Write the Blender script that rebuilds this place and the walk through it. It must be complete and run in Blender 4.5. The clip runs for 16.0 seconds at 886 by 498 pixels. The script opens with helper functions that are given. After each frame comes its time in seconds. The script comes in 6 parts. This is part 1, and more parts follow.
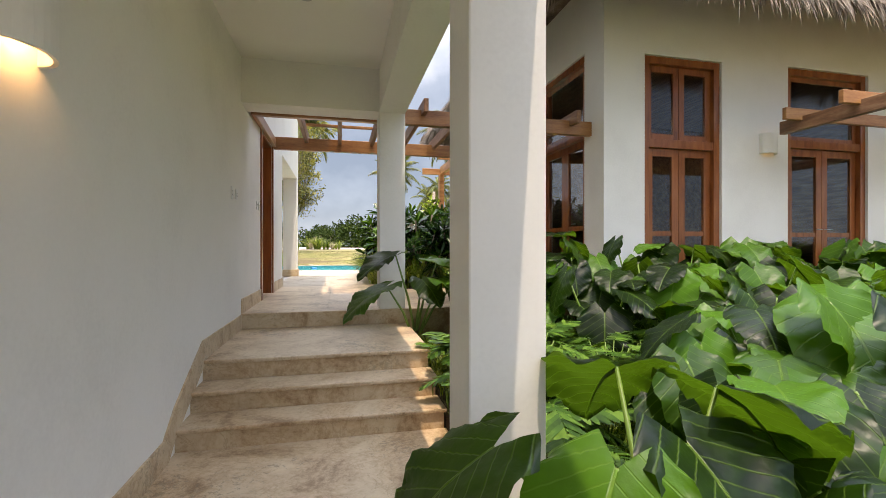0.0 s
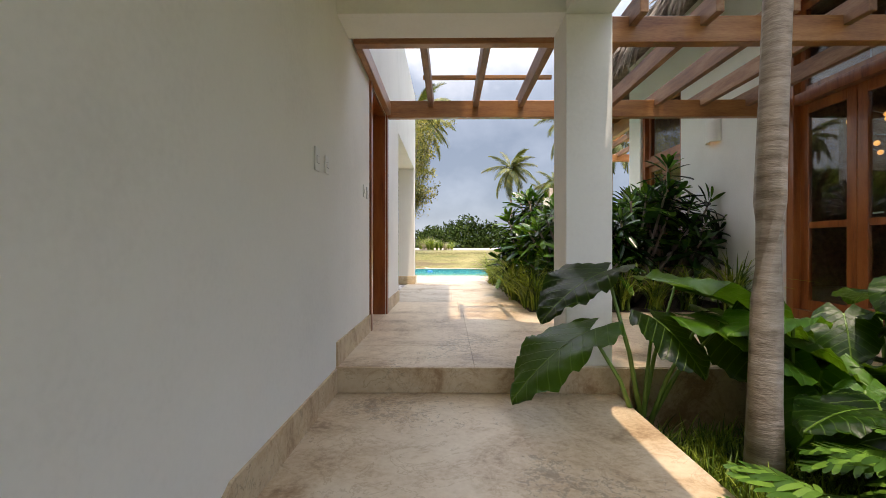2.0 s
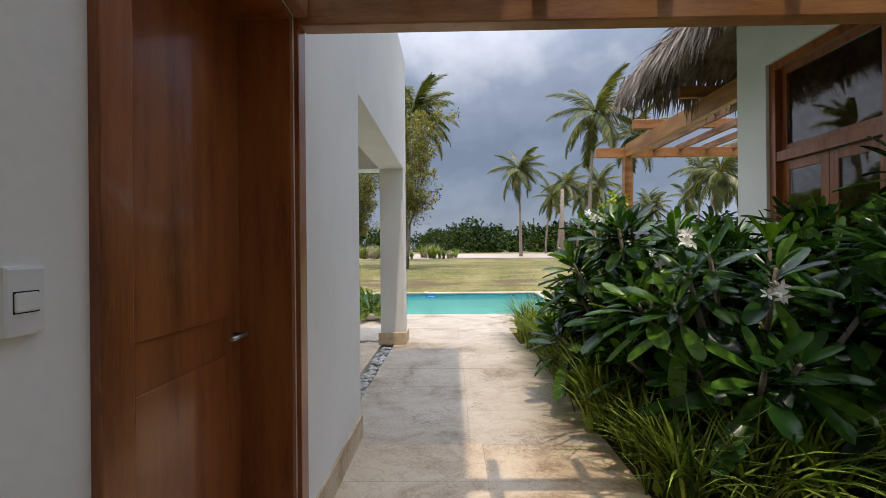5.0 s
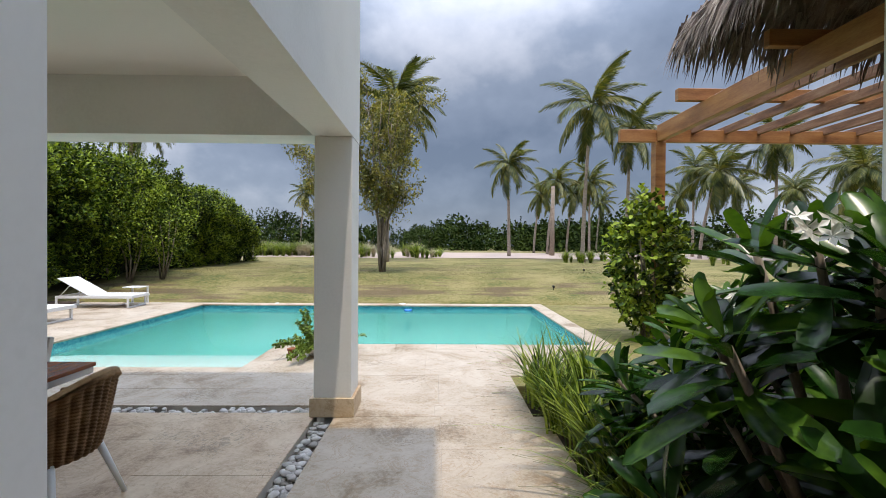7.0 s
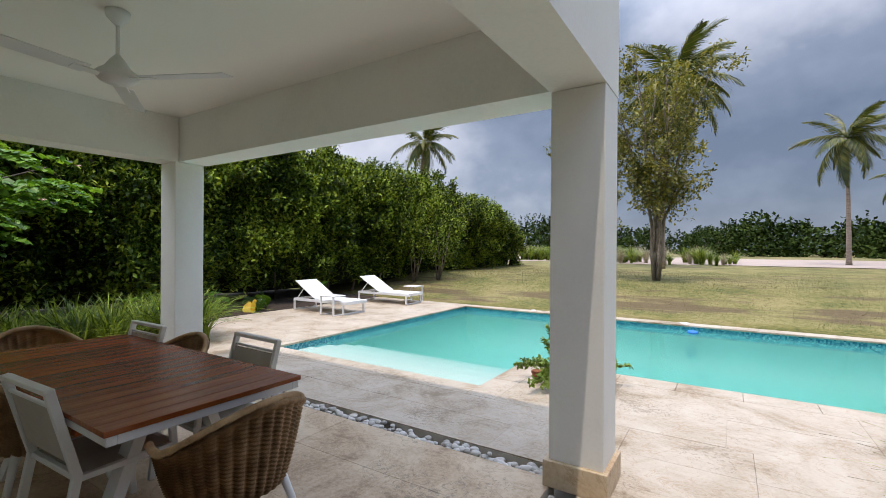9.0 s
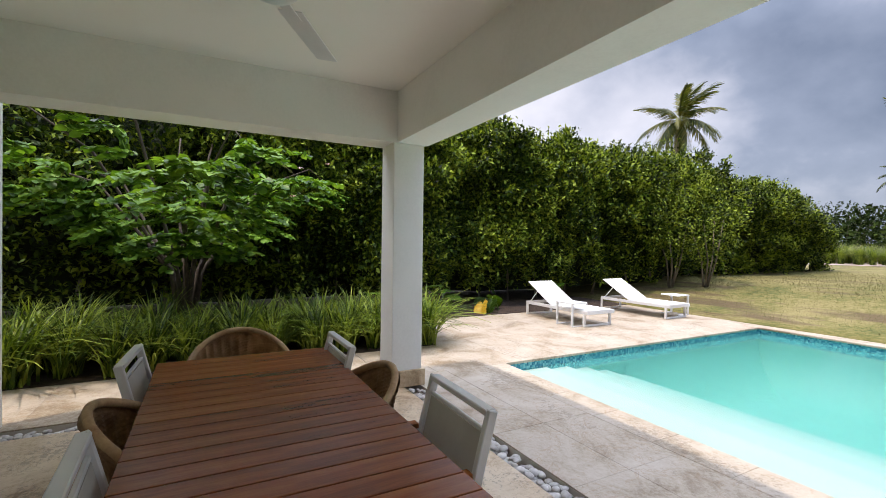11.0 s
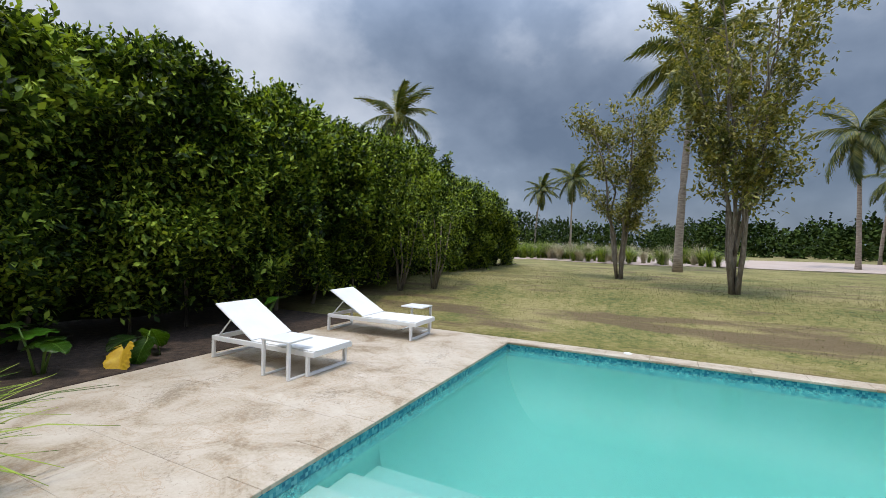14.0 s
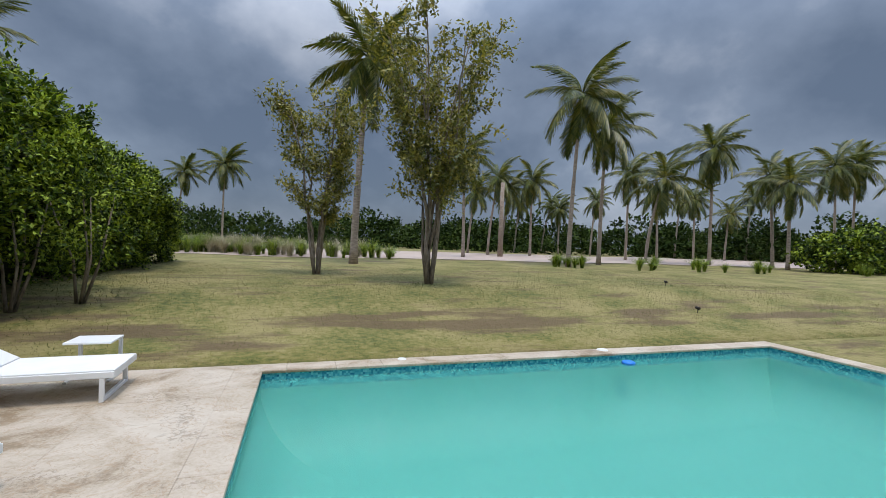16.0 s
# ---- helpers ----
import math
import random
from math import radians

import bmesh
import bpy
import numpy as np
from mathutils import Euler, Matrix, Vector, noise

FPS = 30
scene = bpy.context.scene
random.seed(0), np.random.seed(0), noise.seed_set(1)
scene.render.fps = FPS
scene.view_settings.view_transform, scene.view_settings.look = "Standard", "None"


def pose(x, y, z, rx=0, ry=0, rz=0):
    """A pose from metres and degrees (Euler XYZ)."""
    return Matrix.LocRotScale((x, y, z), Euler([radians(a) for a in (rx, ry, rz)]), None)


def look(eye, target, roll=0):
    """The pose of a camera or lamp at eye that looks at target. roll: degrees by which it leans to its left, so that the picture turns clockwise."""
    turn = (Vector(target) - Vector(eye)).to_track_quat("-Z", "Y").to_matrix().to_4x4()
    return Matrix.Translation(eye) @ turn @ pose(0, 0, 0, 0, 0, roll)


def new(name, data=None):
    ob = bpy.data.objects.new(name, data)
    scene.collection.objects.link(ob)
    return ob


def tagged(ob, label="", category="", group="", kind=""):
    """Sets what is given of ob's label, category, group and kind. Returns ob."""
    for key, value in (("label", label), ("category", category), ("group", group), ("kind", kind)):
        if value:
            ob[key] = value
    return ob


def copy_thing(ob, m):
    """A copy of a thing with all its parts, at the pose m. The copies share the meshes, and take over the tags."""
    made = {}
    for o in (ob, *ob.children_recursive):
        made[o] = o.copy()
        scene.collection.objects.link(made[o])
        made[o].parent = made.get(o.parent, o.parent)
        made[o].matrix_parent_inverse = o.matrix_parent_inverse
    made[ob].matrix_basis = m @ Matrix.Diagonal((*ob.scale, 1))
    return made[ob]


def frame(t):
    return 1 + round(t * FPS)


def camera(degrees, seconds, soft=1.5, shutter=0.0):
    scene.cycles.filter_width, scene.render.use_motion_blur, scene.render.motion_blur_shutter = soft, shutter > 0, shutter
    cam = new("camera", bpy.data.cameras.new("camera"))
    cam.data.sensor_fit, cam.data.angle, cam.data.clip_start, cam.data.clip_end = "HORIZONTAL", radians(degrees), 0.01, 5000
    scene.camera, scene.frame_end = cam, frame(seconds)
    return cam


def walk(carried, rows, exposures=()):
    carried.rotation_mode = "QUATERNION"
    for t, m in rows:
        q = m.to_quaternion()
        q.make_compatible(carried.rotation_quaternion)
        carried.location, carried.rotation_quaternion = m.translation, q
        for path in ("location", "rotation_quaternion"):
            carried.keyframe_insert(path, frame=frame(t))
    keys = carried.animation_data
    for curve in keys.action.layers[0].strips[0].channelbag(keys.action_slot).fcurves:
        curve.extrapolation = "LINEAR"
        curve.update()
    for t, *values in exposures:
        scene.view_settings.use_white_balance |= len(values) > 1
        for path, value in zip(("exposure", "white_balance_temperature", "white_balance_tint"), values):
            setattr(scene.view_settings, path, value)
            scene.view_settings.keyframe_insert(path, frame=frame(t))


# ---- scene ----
cam = camera(89.7, 16.0, soft=0.65)
PATH = [
    (0, (0.477, 0.163, 0.725), (0.93, 2.112, 0.721), 0.0),
    (0.5, (0.419, 0.727, 0.751), (0.641, 2.714, 0.742), 0.1),
    (1, (0.342, 1.29, 0.776), (0.447, 3.287, 0.769), 0.0),
    (1.5, (0.252, 1.902, 0.786), (0.274, 3.901, 0.783), -0.1),
    (2, (0.162, 2.528, 0.784), (0.136, 4.528, 0.78), -0.0),
    (2.5, (0.131, 3.151, 0.795), (0.077, 5.15, 0.79), -0.1),
    (3, (0.109, 3.75, 0.905), (0.04, 5.749, 0.901), -0.3),
    (3.5, (0.099, 4.261, 1.069), (0.03, 6.26, 1.068), -0.3),
    (4, (0.085, 4.755, 1.18), (0.016, 6.753, 1.187), -0.6),
    (6.5, (0.096, 7.711, 1.532), (0.117, 9.711, 1.517), 0.3),
    (7, (0.16, 8.257, 1.549), (0.189, 10.257, 1.532), 0.4),
    (7.5, (0.132, 8.772, 1.551), (0.127, 10.772, 1.533), 0.7),
    (8, (0.107, 9.121, 1.539), (-0.165, 11.102, 1.526), 0.6),
    (8.5, (0.11, 9.339, 1.536), (-0.574, 11.218, 1.53), 0.5),
    (9, (0.021, 9.492, 1.514), (-1.056, 11.177, 1.511), 0.4),
    (9.5, (-0.241, 9.707, 1.508), (-1.601, 11.173, 1.505), 0.5),
    (10, (-0.559, 9.944, 1.475), (-2.142, 11.166, 1.473), 0.7),
    (10.2, (-0.712, 10.038, 1.471), (-2.36, 11.171, 1.467), 0.8),
    (12.3, (-2.05, 11.56, 1.559), (-3.847, 12.437, 1.53), 0.7),
    (12.5, (-2.216, 11.718, 1.568), (-3.961, 12.694, 1.532), 1.0),
    (13, (-2.613, 12.095, 1.569), (-4.137, 13.39, 1.543), 0.9),
    (13.5, (-3.08, 12.412, 1.565), (-4.296, 14.0, 1.542), 1.0),
    (14, (-3.553, 12.767, 1.595), (-4.444, 14.557, 1.564), 1.5),
    (14.5, (-4.012, 13.127, 1.584), (-4.588, 15.042, 1.56), 1.4),
    (15, (-4.462, 13.35, 1.645), (-4.667, 15.339, 1.612), 1.6),
    (15.5, (-4.902, 13.623, 1.656), (-4.714, 15.614, 1.622), 1.9),
    (16, (-5.35, 13.902, 1.625), (-4.751, 15.81, 1.601), 1.9),
]
EXPOSURES = [
    (0.0, 1.12, 8200, 16), (2.0, 1.04, 8100, 16), (3.0, 0.68, 7700, 16), (4.0, 0.42, 7500, 16), (6.5, 0.2, 7100, 14), (9.0, 0.18, 7050, 16),
    (10.0, 0.52, 7400, 20), (12.5, 0.1, 7050, 14), (14.0, -0.1, 6850, 11), (16.0, -0.27, 6800, 11),
]
walk(cam, [(t, look(eye, target, roll)) for t, eye, target, roll in PATH], EXPOSURES)

# ---- light ----
world = bpy.data.worlds.new("world")
scene.world = world
world.use_nodes = True
SUN_SLOPE_X, SUN_SLOPE_Y = 0.06, -0.25
sun_way = Vector((SUN_SLOPE_X, SUN_SLOPE_Y, 1.0)).normalized()
sun_elevation = math.asin(sun_way.z)
sun_azimuth = math.atan2(sun_way.x, sun_way.y)


def build_world():
    nt = world.node_tree
    nt.nodes.clear()
    L = nt.links.new
    out = nt.nodes.new("ShaderNodeOutputWorld")
    bg = nt.nodes.new("ShaderNodeBackground")
    sky = nt.nodes.new("ShaderNodeTexSky")
    sky.sky_type = "NISHITA"
    sky.sun_disc = False
    sky.sun_elevation = sun_elevation
    sky.sun_rotation = sun_azimuth
    tc = nt.nodes.new("ShaderNodeTexCoord")
    mp = nt.nodes.new("ShaderNodeMapping")
    mp.inputs["Scale"].default_value = (1.0, 1.0, 1.35)
    mp.inputs["Location"].default_value = (3.1, 1.7, 0.4)
    L(tc.outputs["Generated"], mp.inputs["Vector"])
    n1 = nt.nodes.new("ShaderNodeTexNoise")
    n1.inputs["Scale"].default_value = 2.0
    n1.inputs["Detail"].default_value = 9
    n1.inputs["Roughness"].default_value = 0.52
    n1.inputs["Distortion"].default_value = 0.0
    L(mp.outputs[0], n1.inputs["Vector"])
    n2 = nt.nodes.new("ShaderNodeTexNoise")
    n2.inputs["Scale"].default_value = 4.6
    n2.inputs["Detail"].default_value = 8
    L(mp.outputs[0], n2.inputs["Vector"])
    add = nt.nodes.new("ShaderNodeMath")
    add.operation = "MULTIPLY_ADD"
    L(n2.outputs[0], add.inputs[0])
    add.inputs[1].default_value = 0.35
    L(n1.outputs[0], add.inputs[2])
    ramp = nt.nodes.new("ShaderNodeValToRGB")
    r = ramp.color_ramp
    r.elements[0].position, r.elements[0].color = 0.50, (1.25, 1.78, 2.75, 1)
    r.elements[1].position, r.elements[1].color = 0.97, (7.4, 8.1, 9.4, 1)
    e = r.elements.new(0.65)
    e.color = (2.25, 2.95, 4.2, 1)
    e = r.elements.new(0.76)
    e.color = (4.3, 5.05, 6.4, 1)
    sep = nt.nodes.new("ShaderNodeSeparateXYZ")
    L(tc.outputs["Generated"], sep.inputs[0])
    drift = nt.nodes.new("ShaderNodeMath")
    drift.operation = "MULTIPLY_ADD"
    L(sep.outputs["X"], drift.inputs[0])
    drift.inputs[1].default_value = -0.10
    L(add.outputs[0], drift.inputs[2])
    L(drift.outputs[0], ramp.inputs[0])
    mix = nt.nodes.new("ShaderNodeMixRGB")
    mix.inputs[0].default_value = 0.86
    L(sky.outputs[0], mix.inputs[1])
    L(ramp.outputs[0], mix.inputs[2])
    # the clouds shine brighter overhead, round the high sun, than low over the land
    up = nt.nodes.new("ShaderNodeMapRange")
    up.interpolation_type = "SMOOTHSTEP"
    up.inputs["From Min"].default_value = 0.33
    up.inputs["From Max"].default_value = 0.95
    up.inputs["To Min"].default_value = 1.0
    up.inputs["To Max"].default_value = 5.2
    L(sep.outputs["Z"], up.inputs["Value"])
    lift = nt.nodes.new("ShaderNodeVectorMath")
    lift.operation = "SCALE"
    L(mix.outputs[0], lift.inputs[0])
    L(up.outputs[0], lift.inputs["Scale"])
    L(lift.outputs[0], bg.inputs["Color"])
    bg.inputs["Strength"].default_value = 0.11
    L(bg.outputs[0], out.inputs[0])


build_world()
sun = new("sun", bpy.data.lights.new("sun", "SUN"))
sun.data.energy = 1.9
sun.data.angle = radians(0.6)
sun.data.color = (1.0, 0.95, 0.86)
sun.matrix_world = look(sun_way * 60, (0, 0, 0))


# ---- materials ----
def material(name, colors, rough=0.6, scale=3.0, fine=60.0, bump=0.15, metal=0.0, spec=0.5, per_object=0.0, island=0.0, stretch=(1, 1, 1), coat=0.0, translucent=0.0, dist=0.01, sheen=0.0):
    """A surface whose colour wanders between the given colours at two scales, with a fine relief."""
    m = bpy.data.materials.new(name)
    m.use_nodes = True
    nt = m.node_tree
    L = nt.links.new
    b = nt.nodes["Principled BSDF"]
    tc = nt.nodes.new("ShaderNodeTexCoord")
    mp = nt.nodes.new("ShaderNodeMapping")
    mp.inputs["Scale"].default_value = stretch
    geo = nt.nodes.new("ShaderNodeNewGeometry")
    L(geo.outputs["Position"] if per_object == 0 else tc.outputs["Object"], mp.inputs["Vector"])
    n1 = nt.nodes.new("ShaderNodeTexNoise")
    n1.inputs["Scale"].default_value = scale
    n1.inputs["Detail"].default_value = 6
    n1.inputs["Roughness"].default_value = 0.6
    n2 = nt.nodes.new("ShaderNodeTexNoise")
    n2.inputs["Scale"].default_value = fine
    n2.inputs["Detail"].default_value = 4
    L(mp.outputs[0], n1.inputs["Vector"])
    L(mp.outputs[0], n2.inputs["Vector"])
    ma = nt.nodes.new("ShaderNodeMath")
    ma.operation = "MULTIPLY_ADD"
    L(n2.outputs[0], ma.inputs[0])
    ma.inputs[1].default_value = 0.3
    L(n1.outputs[0], ma.inputs[2])
    val = ma.outputs[0]
    if per_object or island:
        oi = nt.nodes.new("ShaderNodeObjectInfo")
        src = oi.outputs["Random"] if per_object else geo.outputs["Random Per Island"]
        m2 = nt.nodes.new("ShaderNodeMath")
        m2.operation = "MULTIPLY_ADD"
        L(src, m2.inputs[0])
        m2.inputs[1].default_value = per_object or island
        L(val, m2.inputs[2])
        val = m2.outputs[0]
        shift = (per_object or island) * 0.5
    else:
        shift = 0
    ramp = nt.nodes.new("ShaderNodeValToRGB")
    lo, hi = 0.42 + shift * 0.6, 0.86 + shift * 1.2
    r = ramp.color_ramp
    k = len(colors)
    r.elements[0].position, r.elements[0].color = min(lo, 1), (*colors[0], 1)
    r.elements[1].position, r.elements[1].color = min(hi, 1), (*colors[-1], 1)
    for i in range(1, k - 1):
        e = r.elements.new(min(lo + (hi - lo) * i / (k - 1), 1))
        e.color = (*colors[i], 1)
    L(val, ramp.inputs[0])
    L(ramp.outputs[0], b.inputs["Base Color"])
    b.inputs["Roughness"].default_value = rough
    b.inputs["Metallic"].default_value = metal
    b.inputs["Specular IOR Level"].default_value = spec
    b.inputs["Coat Weight"].default_value = coat
    if bump:
        bp = nt.nodes.new("ShaderNodeBump")
        bp.inputs["Strength"].default_value = bump
        bp.inputs["Distance"].default_value = dist
        L(ma.outputs[0], bp.inputs["Height"])
        L(bp.outputs[0], b.inputs["Normal"])
    if translucent:
        tr = nt.nodes.new("ShaderNodeBsdfTranslucent")
        mx = nt.nodes.new("ShaderNodeMixShader")
        mx.inputs[0].default_value = translucent
        tint = nt.nodes.new("ShaderNodeMixRGB")
        tint.blend_type = "MULTIPLY"
        tint.inputs[0].default_value = 1.0
        L(ramp.outputs[0], tint.inputs[1])
        tint.inputs[2].default_value = (1.9, 1.8, 0.7, 1)
        L(tint.outputs[0], tr.inputs["Color"])
        L(b.outputs[0], mx.inputs[1])
        L(tr.outputs[0], mx.inputs[2])
        L(mx.outputs[0], nt.nodes["Material Output"].inputs["Surface"])
    return m


def plain(name, color, rough=0.5, metal=0.0, emit=0.0):
    m = bpy.data.materials.new(name)
    m.use_nodes = True
    b = m.node_tree.nodes["Principled BSDF"]
    b.inputs["Base Color"].default_value = (*color, 1)
    b.inputs["Roughness"].default_value = rough
    b.inputs["Metallic"].default_value = metal
    if emit:
        b.inputs["Emission Color"].default_value = (*color, 1)
        b.inputs["Emission Strength"].default_value = emit
    return m


def stone_material(name, colors, rough, pit=0.5, scale=1.6):
    """Coral limestone: cloudy slabs, rusty veins, clustered dark pits; each slab a little different."""
    m = bpy.data.materials.new(name)
    m.use_nodes = True
    nt = m.node_tree
    L = nt.links.new
    b = nt.nodes["Principled BSDF"]
    geo = nt.nodes.new("ShaderNodeNewGeometry")
    oi = nt.nodes.new("ShaderNodeObjectInfo")

    def noise_at(s, detail, rough_, dist=0.0):
        n = nt.nodes.new("ShaderNodeTexNoise")
        n.inputs["Scale"].default_value = s
        n.inputs["Detail"].default_value = detail
        n.inputs["Roughness"].default_value = rough_
        n.inputs["Distortion"].default_value = dist
        L(geo.outputs["Position"], n.inputs["Vector"])
        return n.outputs[0]

    def calc(op, a, c):
        k = nt.nodes.new("ShaderNodeMath")
        k.operation = op
        for i, v in enumerate((a, c)):
            if isinstance(v, (int, float)):
                k.inputs[i].default_value = v
            else:
                L(v, k.inputs[i])
        return k.outputs[0]

    cloud = noise_at(scale, 10, 0.68, 0.8)
    grain = noise_at(34, 6, 0.7)
    vein = noise_at(3.4, 8, 0.62, 2.2)
    pits = noise_at(24, 5, 0.75, 0.6)
    where = noise_at(1.3, 4, 0.5, 0.5)
    tone = calc("ADD", calc("ADD", cloud, calc("MULTIPLY", calc("SUBTRACT", grain, 0.5), 0.35)), calc("MULTIPLY", calc("SUBTRACT", oi.outputs["Random"], 0.5), 0.055))
    ramp = nt.nodes.new("ShaderNodeValToRGB")
    r = ramp.color_ramp
    r.elements[0].position, r.elements[0].color = 0.34, (*colors[0], 1)
    r.elements[1].position, r.elements[1].color = 0.66, (*colors[-1], 1)
    for i in range(1, len(colors) - 1):
        e = r.elements.new(0.34 + 0.32 * i / (len(colors) - 1))
        e.color = (*colors[i], 1)
    L(tone, ramp.inputs[0])
    # rusty veins
    vr = nt.nodes.new("ShaderNodeMapRange")
    vr.inputs["From Min"].default_value, vr.inputs["From Max"].default_value = 0.025, 0.0
    L(calc("ABSOLUTE", calc("SUBTRACT", vein, 0.56), 0.0), vr.inputs["Value"])
    vm = nt.nodes.new("ShaderNodeMixRGB")
    L(calc("MULTIPLY", vr.outputs[0], 0.45), vm.inputs[0])
    L(ramp.outputs[0], vm.inputs[1])
    vm.inputs[2].default_value = (0.36, 0.22, 0.11, 1)
    # pits in clusters
    pr = nt.nodes.new("ShaderNodeMapRange")
    pr.inputs["From Min"].default_value, pr.inputs["From Max"].default_value = 0.60, 0.67
    L(calc("ADD", pits, calc("MULTIPLY", calc("SUBTRACT", where, 0.53), 0.9)), pr.inputs["Value"])
    pm = nt.nodes.new("ShaderNodeMixRGB")
    L(calc("MULTIPLY", pr.outputs[0], pit), pm.inputs[0])
    L(vm.outputs[0], pm.inputs[1])
    pm.inputs[2].default_value = (0.20, 0.15, 0.10, 1)
    L(pm.outputs[0], b.inputs["Base Color"])
    rr = nt.nodes.new("ShaderNodeMapRange")
    rr.inputs["To Min"].default_value, rr.inputs["To Max"].default_value = rough - 0.1, rough + 0.2
    L(cloud, rr.inputs["Value"])
    L(rr.outputs[0], b.inputs["Roughness"])
    bp = nt.nodes.new("ShaderNodeBump")
    bp.inputs["Strength"].default_value = 0.35
    bp.inputs["Distance"].default_value = 0.004
    L(calc("SUBTRACT", calc("MULTIPLY", grain, 0.5), pr.outputs[0]), bp.inputs["Height"])
    L(bp.outputs[0], b.inputs["Normal"])
    return m


PLASTER = material("white_plaster", [(0.76, 0.75, 0.70), (0.83, 0.82, 0.77), (0.86, 0.85, 0.80)], rough=0.75, scale=0.9, fine=45, bump=0.12, dist=0.006)
CEILING = material("ceiling_paint", [(0.89, 0.87, 0.80), (0.92, 0.90, 0.84)], rough=0.85, scale=0.7, fine=50, bump=0.06)
STONE = stone_material("coral_stone", [(0.28, 0.17, 0.088), (0.52, 0.375, 0.235), (0.64, 0.50, 0.345), (0.70, 0.57, 0.41)], 0.34, 0.55)
STONE_PALE = stone_material("pale_coral_stone", [(0.27, 0.195, 0.12), (0.44, 0.36, 0.265), (0.52, 0.44, 0.345), (0.565, 0.495, 0.40)], 0.5, 0.5)
STONE_SKIRT = stone_material("stone_skirting", [(0.34, 0.21, 0.11), (0.52, 0.375, 0.23), (0.61, 0.475, 0.315), (0.66, 0.54, 0.375)], 0.45, 0.4, 3.0)
GROUT = material("grout", [(0.50, 0.45, 0.37), (0.60, 0.54, 0.46)], rough=0.9, scale=4, fine=60)
WOOD_RED = material("varnished_red_wood", [(0.15, 0.038, 0.010), (0.29, 0.085, 0.023), (0.37, 0.125, 0.036)], rough=0.32, scale=2.0, fine=30, bump=0.08, stretch=(6, 6, 0.7), coat=0.3)
WOOD_BEAM = material("varnished_pine_beam", [(0.18, 0.062, 0.020), (0.35, 0.15, 0.05), (0.47, 0.235, 0.085)], rough=0.42, scale=1.6, fine=26, bump=0.1, stretch=(0.8, 0.8, 5), coat=0.15)
WOOD_RAFTER = material("weathered_rafter", [(0.12, 0.055, 0.03), (0.25, 0.12, 0.06), (0.36, 0.21, 0.12)], rough=0.55, scale=2.6, fine=30, bump=0.15, stretch=(5, 0.8, 5))
WOOD_TABLE = material("oiled_table_wood", [(0.13, 0.025, 0.006), (0.275, 0.066, 0.016), (0.38, 0.12, 0.032)], rough=0.27, scale=2.2, fine=28, bump=0.08, stretch=(7, 0.7, 7), coat=0.0, per_object=0.25)
SOIL = material("dark_mulch", [(0.018, 0.011, 0.007), (0.045, 0.028, 0.018), (0.09, 0.06, 0.04)], rough=0.95, scale=9, fine=70, bump=0.9, dist=0.03)


